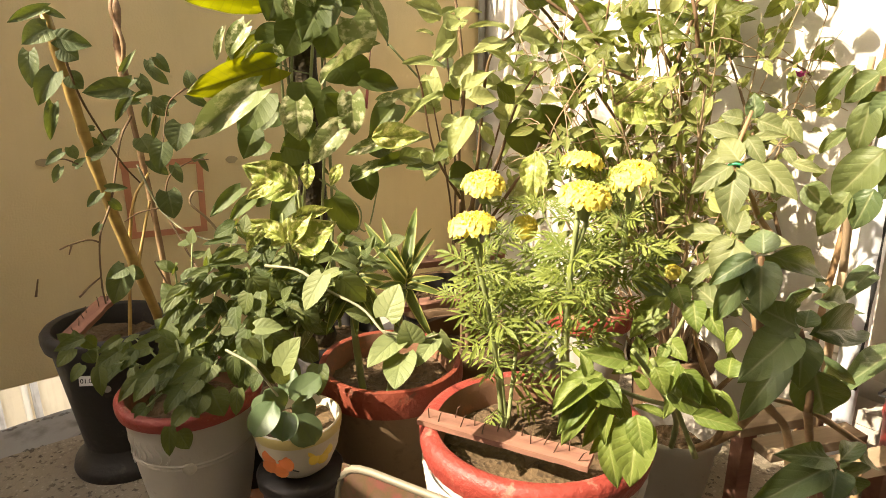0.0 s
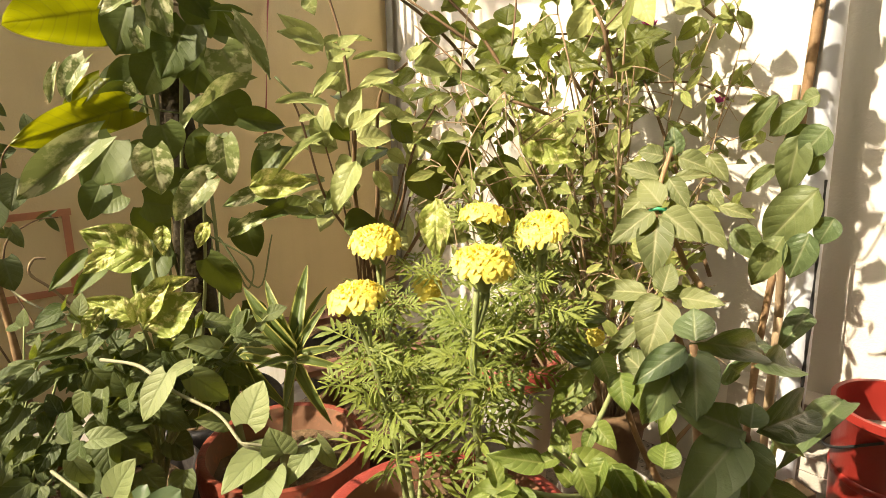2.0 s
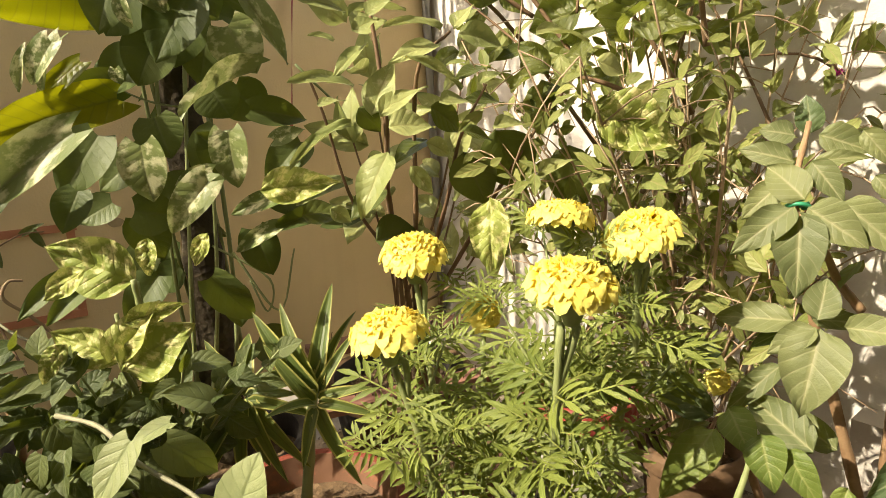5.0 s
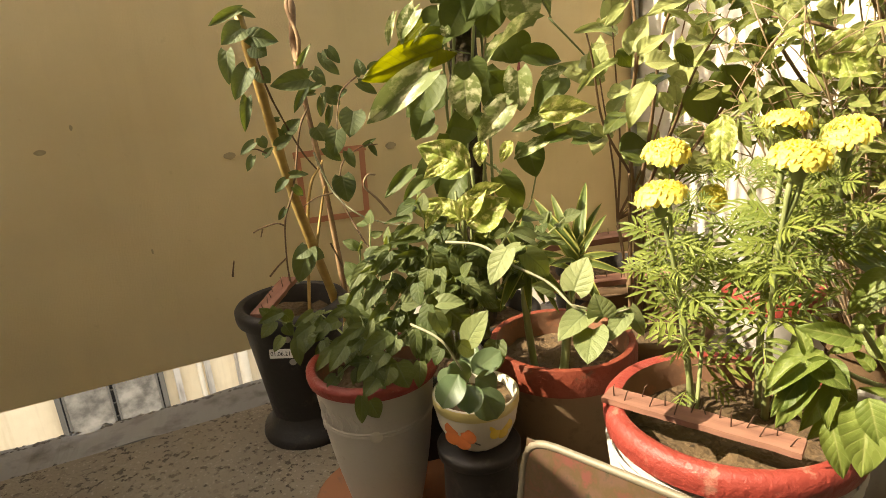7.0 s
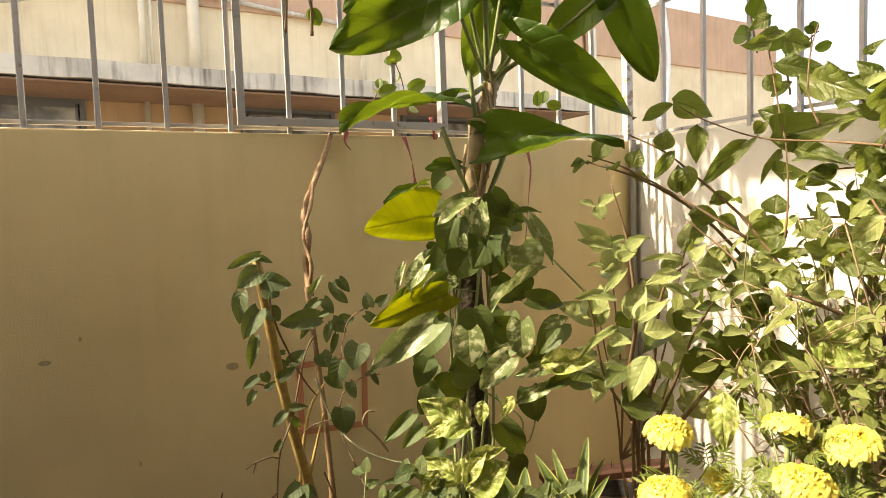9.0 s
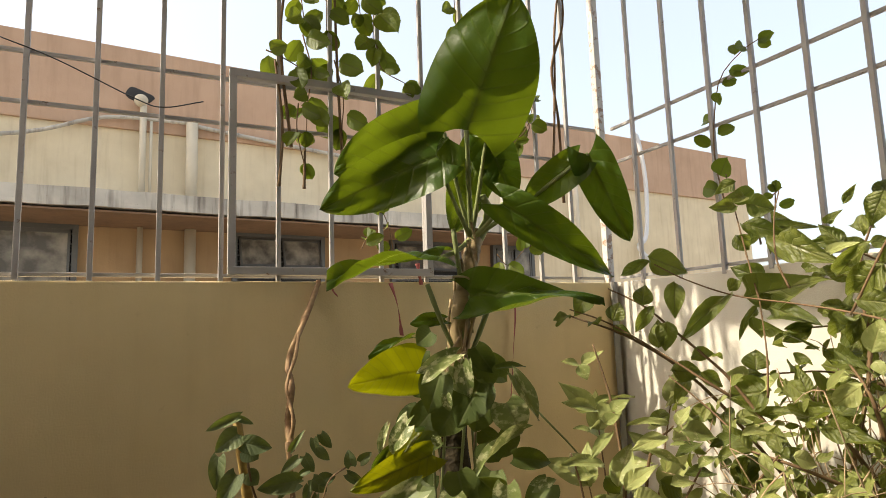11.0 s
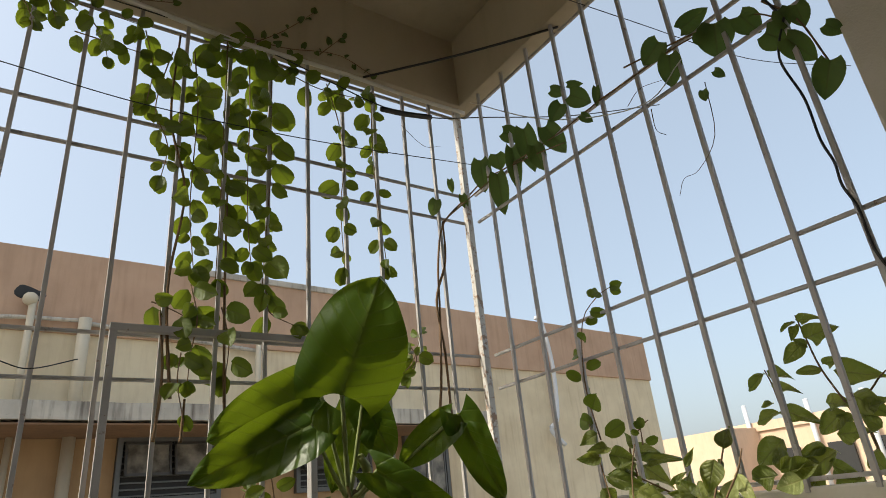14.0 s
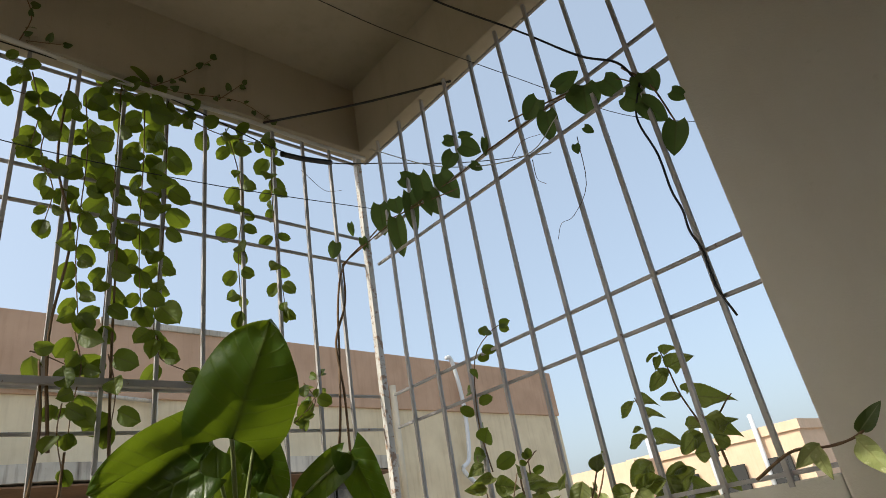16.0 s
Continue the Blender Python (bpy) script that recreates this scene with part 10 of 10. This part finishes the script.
def flower_head(seed, petals=230):
    """A pompom of ruffled petals, of radius 1 across and flattened."""
    r = random.Random(seed)
    vs, fs, uvs = [], [], []
    for i in range(petals):
        f = i / petals
        el = 1.45 - 1.75 * f ** 0.8 + r.uniform(-0.08, 0.08)
        a = i * 2.39996 + r.uniform(-0.15, 0.15)
        d = Vector((math.cos(a) * math.cos(el), math.sin(a) * math.cos(el), math.sin(el)))
        out = Vector((math.cos(a), math.sin(a), 0))
        s = Vector((-math.sin(a), math.cos(a), 0))
        up = d.cross(s) * -1
        R = r.uniform(0.88, 1.05)
        w = r.uniform(0.12, 0.20)
        p0 = Vector((d.x * 0.45, d.y * 0.45, d.z * 0.25))
        tip = Vector((d.x * R, d.y * R, d.z * 0.52 * R + 0.02))
        drop = Vector((0, 0, -0.10 - 0.06 * f))
        n0 = len(vs)
        ruff = r.uniform(-0.06, 0.06)
        rows = ((0.0, 0.4, 0.0), (0.6, 0.95, 0.05), (0.88, 1.0, 0.02), (1.0, 0.62, -0.10))
        for t, ww, lift in rows:
            c = p0.lerp(tip, t) + Vector((0, 0, lift)) + (drop * 0.5 if t == 1.0 else Vector())
            for q, zz in ((-1, 0.03 + ruff), (0, -0.03), (1, 0.03 - ruff)):
                vs.append(c + s * (q * w * ww) + Vector((0, 0, zz)) + out * (0.05 * (q == 0) * t))
                uvs.append((q * 0.5 + 0.5, t))
        for j in range(3):
            for q in range(2):
                k = n0 + j * 3 + q
                fs.append((k, k + 1, k + 4, k + 3))
    return from_lists("petals", vs, fs, M_PETAL.m, True, uvs)


def frond_mesh(seed):
    """A feathered marigold leaf: toothed lance-shaped leaflets in pairs along one flat midrib."""
    r = random.Random(seed)
    vs, fs, uvs = [], [], []
    stops = (0.0, 0.24, 0.40, 0.56, 0.72)
    rib = []
    for v in stops:
        for q in (-1, 1):
            vs.append(Vector((q * 0.011, v, 0.05 - 0.25 * (v - 0.3) ** 2)))
            uvs.append((0.5, 0.0))
        rib.append((len(vs) - 2, len(vs) - 1))
    for a, b in zip(rib, rib[1:]):
        fs.append((a[0], a[1], b[1], b[0]))
    outline = ((0.0, 0.10), (0.16, 0.55), (0.30, 0.80), (0.36, 0.68), (0.52, 1.0), (0.58, 0.80), (0.74, 0.72), (0.80, 0.50), (1.0, 0.03))
    for i in range(1, len(stops)):
        last = i == len(stops) - 1
        for s in ((1, -1, 0) if last else (1, -1)):
            p = (vs[rib[i][0]] + vs[rib[i][1]]) / 2 + Vector((0.008 * s, 0, 0))
            ln = (0.29 + 0.12 * math.sin(math.pi * i / len(stops)) + 0.05 * (s == 0)) * r.uniform(0.85, 1.12)
            fan = 0.62 + 0.55 * (i / len(stops)) + r.uniform(-0.15, 0.15)
            d = Vector((s, fan, r.uniform(-0.35, 0.10))).normalized() if s else Vector((r.uniform(-0.1, 0.1), 1, -0.25)).normalized()
            sd = d.cross(Vector((0, 0, 1))).normalized()
            w = ln * r.uniform(0.095, 0.125)
            n0 = len(vs)
            fs.append((rib[i][0], n0, n0 + 1, rib[i][1]) if s == 0 else (rib[i][1] if s > 0 else rib[i][0], n0, n0 + 1))
            for t, ww in outline:
                c = p + d * (ln * t) + Vector((0, 0, -0.28 * t * t * ln))
                for q in (-1, 0, 1):
                    vs.append(c + sd * (q * w * ww) + Vector((0, 0, 0.35 * w * ww * abs(q))))
                    uvs.append((q * 0.5 + 0.5, t))
            for j in range(len(outline) - 1):
                for q in range(2):
                    k = n0 + j * 3 + q
                    fs.append((k, k + 1, k + 4, k + 3))
    return from_lists("frond", vs, fs, L_MARI, True, uvs)


K_FROND = [frond_mesh(i) for i in range(4)]
K_HEAD = [flower_head(i) for i in range(3)]
mari = Plant("marigold", "marigold plant with feathery leaves and full yellow flower heads", "plant", (0, 0, 0), K_FROND, M_STEM, 61, leafname="frond")
MB = Vector((0.66, 0.652, 0.20))
HEADS = [((0.696, 0.759, 0.565), 0.0335, 10), ((0.604, 0.674, 0.532), 0.0325, -8), ((0.742, 0.609, 0.611), 0.0285, 12), ((0.658, 0.530, 0.588), 0.0315, -6), ((0.785, 0.562, 0.596), 0.0325, 18)]


def head(parent, p, rad, tilt, k, stem_from):
    p = Vector(p)
    h = piece("flower_head", K_HEAD[k % 3], parent, pose(*p, tilt, -tilt * 0.6, k * 70) @ Matrix.Scale(rad, 4), "full yellow pompom flower")
    neck = p - Vector((0, 0, rad * 0.15))
    tube("calyx", [neck - Vector((0, 0, rad * 0.75)), neck - Vector((0, 0, rad * 0.4)), neck], rad * 0.17, M_STEM, parent, rad * 0.42, sides=10)
    tube("stalk", [stem_from, Vector(stem_from).lerp(neck, 0.6) + Vector((0.006, -0.004, 0)), neck - Vector((0, 0, rad * 0.7))], 0.0026, M_STEM, parent, 0.0034, sides=8)


STALKS = [
    ([(0.655, 0.655, 0.20), (0.645, 0.660, 0.308), (0.624, 0.665, 0.427), (0.606, 0.672, 0.500)], 1, 0.30, 26),
    ([(0.735, 0.600, 0.20), (0.690, 0.570, 0.345), (0.662, 0.550, 0.451), (0.654, 0.536, 0.560)], 3, 0.36, 27),
    ([(0.670, 0.665, 0.20), (0.690, 0.715, 0.330), (0.698, 0.745, 0.440), (0.696, 0.757, 0.535)], 0, 0.30, 18),
    ([(0.745, 0.620, 0.20), (0.745, 0.625, 0.370), (0.742, 0.615, 0.480), (0.742, 0.610, 0.585)], 2, 0.36, 22),
    ([(0.755, 0.605, 0.20), (0.785, 0.590, 0.370), (0.792, 0.570, 0.480), (0.786, 0.563, 0.570)], 4, 0.36, 22)]
for pts, k, f0, count in STALKS:
    line = spline([Vector(p) for p in pts], 12)
    mari.stem(pts, 0.0052, 0.0030, "stem")
    head(mari.t, *HEADS[k], k, line[-3])
    for j in range(count):
        f = f0 + (0.86 - f0) * j / (count - 1)
        i = min(int(f * (len(line) - 1)), len(line) - 2)
        p = line[i].lerp(line[i + 1], f * (len(line) - 1) - i)
        ang = j * 2.4 + mari.r.uniform(-0.35, 0.35) + k
        d = Vector((math.cos(ang), math.sin(ang), mari.r.uniform(0.05, 0.55))).normalized()
        mari.lf(p, p + d * mari.r.uniform(0.054, 0.086) * (1.15 - 0.45 * f), mari.r.uniform(0.95, 1.25), 0.40)
    for j in range(4):
        f = f0 + 0.08 + 0.14 * j
        p = line[int(f * (len(line) - 1))]
        ang = 1.9 * j + k * 0.8
        e = p + Vector((math.cos(ang) * 0.045, math.sin(ang) * 0.045, 0.055))
        mari.stem([p, p.lerp(e, 0.5) + Vector((0, 0, -0.006)), e], 0.0016, 0.0010, "stem")
        for q in range(6):
            an = q * 1.05 + j
            d = Vector((math.cos(an), math.sin(an), mari.r.uniform(0.2, 0.9))).normalized()
            mari.lf(e, e + d * mari.r.uniform(0.030, 0.048), mari.r.uniform(0.9, 1.2), 0.40)
for b, e in (((0.662, 0.650, 0.262), (0.685, 0.610, 0.245)), ((0.652, 0.660, 0.245), (0.610, 0.640, 0.240)), ((0.652, 0.655, 0.285), (0.690, 0.590, 0.305)), ((0.700, 0.580, 0.330), (0.690, 0.520, 0.270)), ((0.700, 0.585, 0.345), (0.655, 0.545, 0.320))):
    mari.lf(b, e, 1.15, 0.5)
mari.stem([MB, (0.735, 0.71, 0.37), (0.755, 0.725, 0.47)], 0.003, 0.003)
bud = piece("bud", K_HEAD[1], mari.t, pose(0.755, 0.725, 0.495, 50, 20, 0) @ Matrix.Diagonal((0.020, 0.020, 0.034, 1)), "half closed yellow bud")
piece("flower_head", K_HEAD[0], yb, pose(*YB, 60, 10, 0) @ Matrix.Diagonal((0.011, 0.011, 0.020, 1)))

# ---- strings, wires and marks ----
def ribbon(label, pts, wide, turns):
    """A strip of cloth hanging along pts, twisting a little as it falls."""
    line = spline(pts, 8)
    vs, fs = [], []
    for i, p in enumerate(line):
        a = turns * i / len(line)
        side = Vector((math.cos(a), 0.5 * math.sin(a), 0.15)) * wide * (0.75 + 0.25 * math.cos(i * 1.7))
        out = Vector((0, -0.0008, 0))
        vs += [p - side / 2 + out, p + side / 2 + out, p + side / 2 - out, p - side / 2 - out]
        if i:
            q = 4 * i
            fs += [(q - 4 + k, q - 4 + (k + 1) % 4, q + (k + 1) % 4, q + k) for k in range(4)]
    fs += [(3, 2, 1, 0), tuple(range(len(vs) - 4, len(vs)))]
    return tagged(new("red_string", from_lists("red_string", vs, fs, M_STRING)), label, "string")


ribbon("faded red cloth strip hanging from the grille", [(1.029, 1.632, 1.069), (1.045, 1.632, 1.008), (1.037, 1.632, 0.928), (1.012, 1.632, 0.718), (0.998, 1.632, 0.620)], 0.014, 2.5)
ribbon("short faded red strip hanging from the grille", [(0.655, 1.632, 1.085), (0.672, 1.632, 1.035), (0.680, 1.632, 0.985), (0.684, 1.632, 0.945)], 0.012, 3.5)
ribbon("dull red rag knotted round a grille bar", [(0.497, 1.640, 1.120), (0.504, 1.640, 1.095), (0.498, 1.640, 1.070), (0.512, 1.638, 1.050)], 0.016, 1.5)
ribbon("dark red cloth strip tied between the grille bars", [(0.743, 1.648, 1.141), (0.747, 1.648, 1.112), (0.753, 1.648, 1.082)], 0.016, 0.6)
tagged(tube("cable", [(1.445, 0.399, 2.108), (1.445, 0.440, 2.016), (1.445, 0.422, 1.887), (1.445, 0.422, 1.778), (1.445, 0.413, 1.716), (1.445, 0.415, 1.661), (1.445, 0.403, 1.601), (1.445, 0.403, 1.512), (1.445, 0.383, 1.433)], 0.003, M_WIRE, sides=6), "black cable hanging down the east grille", "cable")
tagged(tube("cable", [(0.989, 1.635, 2.655), (1.246, 1.364, 2.655), (1.481, 1.080, 2.655)], 0.005, M_WIRE, sides=6), "black cable across the slab corner", "cable")
tagged(tube("cable", [(-0.158, 1.620, 2.611), (0.053, 1.620, 2.624), (0.349, 1.620, 2.625), (0.636, 1.620, 2.615), (1.037, 1.620, 2.534), (1.268, 1.620, 2.548), (1.568, 1.620, 2.642), (2.124, 1.620, 2.826), (2.887, 1.620, 3.139)], 0.0025, M_WIRE, sides=6), "thin black wire along the slab lip", "cable")
tagged(tube("clothes_line", [(-0.098, 1.600, 2.290), (0.265, 1.600, 2.266), (0.797, 1.600, 2.291), (1.454, 1.600, 2.365)], 0.0016, M_WIRE, sides=6), "thin grey washing line under the slab", "cable")
tagged(tube("clothes_line", [(0.544, 1.005, 2.620), (0.825, 0.990, 2.620), (1.132, 0.975, 2.620), (1.677, 0.909, 2.620), (2.252, 0.827, 2.620), (2.690, 0.649, 2.620)], 0.0016, M_WIRE, sides=6), "thin grey washing line along the east grille", "cable")
tagged(tube("clothes_line", [(1.445, 1.573, 2.646), (1.445, 1.186, 2.318), (1.445, 0.826, 2.133), (1.445, 0.665, 2.183)], 0.0018, M_CLOTH, sides=6), "pale washing line along the rails", "cable")
tagged(tube("tape_strip", [(-0.166, 1.618, 2.650), (0.128, 1.618, 2.645), (0.478, 1.618, 2.619), (0.897, 1.618, 2.626), (1.193, 1.618, 2.618), (1.444, 1.618, 2.623)], 0.0085, M_CLOTH, sides=6), "white plastic strip fixed along the slab lip", "cable")
tagged(tube("black_pipe_piece", [(1.046, 1.615, 2.515), (1.146, 1.615, 2.524), (1.270, 1.615, 2.546)], 0.011, M_WIRE, sides=6), "short piece of black sleeve on the wire", "cable")
tagged(tube("cable", [(0.45, 0.89, 2.64), (0.707, 0.849, 2.64), (1.034, 0.814, 2.64), (1.204, 0.803, 2.635), (1.445, 0.716, 2.572), (1.445, 0.543, 2.321), (1.445, 0.441, 2.210), (1.445, 0.405, 2.113)], 0.0036, M_WIRE, sides=6), "black cable stretched under the ceiling slab", "cable")
tagged(tube("wire", [(-0.233, 1.640, 1.618), (-0.127, 1.640, 1.584), (0.033, 1.640, 1.515), (0.093, 1.640, 1.502), (0.181, 1.640, 1.528)], 0.0016, M_WIRE, sides=5), "thin rusty wire tied to the grille", "wire")
dry = Plant("dry_vine", "thin dry vine creeping on the slab lip", "creeper", (0, 0, 0), K_HEARTV, M_TWIG, 71)
dry.branch([(0.192, 1.618, 2.651), (0.213, 1.618, 2.760), (0.186, 1.618, 2.850), (0.205, 1.618, 2.914)], 0.0018, 0.001, 0.035, n=10, gap=0.05, start=0.1, face=0.9)
dry.branch([(0.534, 1.618, 2.650), (0.676, 1.618, 2.655), (0.875, 1.618, 2.705), (1.018, 1.618, 2.661)], 0.0018, 0.001, 0.035, n=10, gap=0.05, start=0.1, face=0.9)
dry.branch([(0.574, 1.618, 2.640), (0.674, 1.618, 2.734), (0.784, 1.618, 2.865)], 0.0018, 0.001, 0.035, n=10, gap=0.05, start=0.1, face=0.9)
dry.branch([(0.806, 1.618, 2.679), (0.901, 1.618, 2.799)], 0.0018, 0.001, 0.035, n=10, gap=0.05, start=0.1, face=0.9)
dry.branch([(0.208, 1.618, 2.658), (0.307, 1.618, 2.691)], 0.0018, 0.001, 0.035, n=10, gap=0.05, start=0.1, face=0.9)
rect = thing("red_tape_frame", "rectangle of red tape round a faded sticker on the wall", "tape")
for (x0, z0), (x1, z1) in (((0.355, 0.515), (0.531, 0.511)), ((0.527, 0.511), (0.522, 0.338)), ((0.357, 0.345), (0.522, 0.338)), ((0.358, 0.515), (0.357, 0.345))):
    d = Vector((x1 - x0, 0, z1 - z0)).normalized()
    s = Vector((-d.z, 0, d.x)) * 0.0075
    lift = 0.0012 * (abs(d.x) > 0.5)
    a, b = Vector((x0, WY - 0.0030 - lift, z0)) - d * 0.007, Vector((x1, WY - 0.0030 - lift, z1)) + d * 0.007
    bm = bmesh.new()
    fr = [bm.verts.new(v) for v in (a - s, b - s, b + s, a + s)]
    bk = [bm.verts.new(v.co + Vector((0, 0.0022, 0))) for v in fr]
    bm.faces.new(fr)
    for q in range(4):
        bm.faces.new((fr[q], bk[q], bk[(q + 1) % 4], fr[(q + 1) % 4]))
    part("tape", bm, M_RED_TAPE, rect)
M_STAIN = plain("wall_stain", (0.55, 0.43, 0.25), 0.9, 0, 0.4, 90)
for x, z, rx, rz in ((0.200, 0.535, 0.014, 0.009), (-0.178, 0.593, 0.012, 0.006), (-0.110, 0.637, 0.003, 0.006), (0.609, 0.506, 0.014, 0.009), (-0.009, 0.339, 0.0025, 0.006)):
    vs = [Vector((x + rx * math.cos(q * 0.5236) * (1 + 0.3 * noise.noise(Vector((q, x * 40, 0)))), WY - 0.0022, z + rz * math.sin(q * 0.5236) * (1 + 0.3 * noise.noise(Vector((q, z * 40, 5)))))) for q in range(12)]
    vs += [v + Vector((0, 0.0020, 0)) for v in vs]
    fs = [tuple(range(12))] + [(q, 12 + q, 12 + (q + 1) % 12, (q + 1) % 12) for q in range(12)]
    tagged(new("wall_mark", from_lists("wall_mark", vs, fs, M_STAIN, False)), "small dark chipped mark in the plaster", "mark", kind="structure")
crn = thing("corner_pipe", "thin grey conduit running down the corner of the walls", "pipe", kind="structure")
tube("conduit", [(WX - 0.022, WY - 0.014, 0.10), (WX - 0.022, WY - 0.014, TOP)], 0.011, plain("grey_conduit", (0.27, 0.26, 0.22), 0.5), crn, n=3, sides=10)
dish = thing("black_bowl", "black plastic bowl on the floor", "bowl", (-0.43, 1.28, FLOOR))
lathe("shell", [(0.0, 0.0), (0.05, 0.0), (0.07, 0.03), (0.073, 0.032), (0.066, 0.03), (0.048, 0.006), (0.0, 0.005)], P_BLACK, dish)
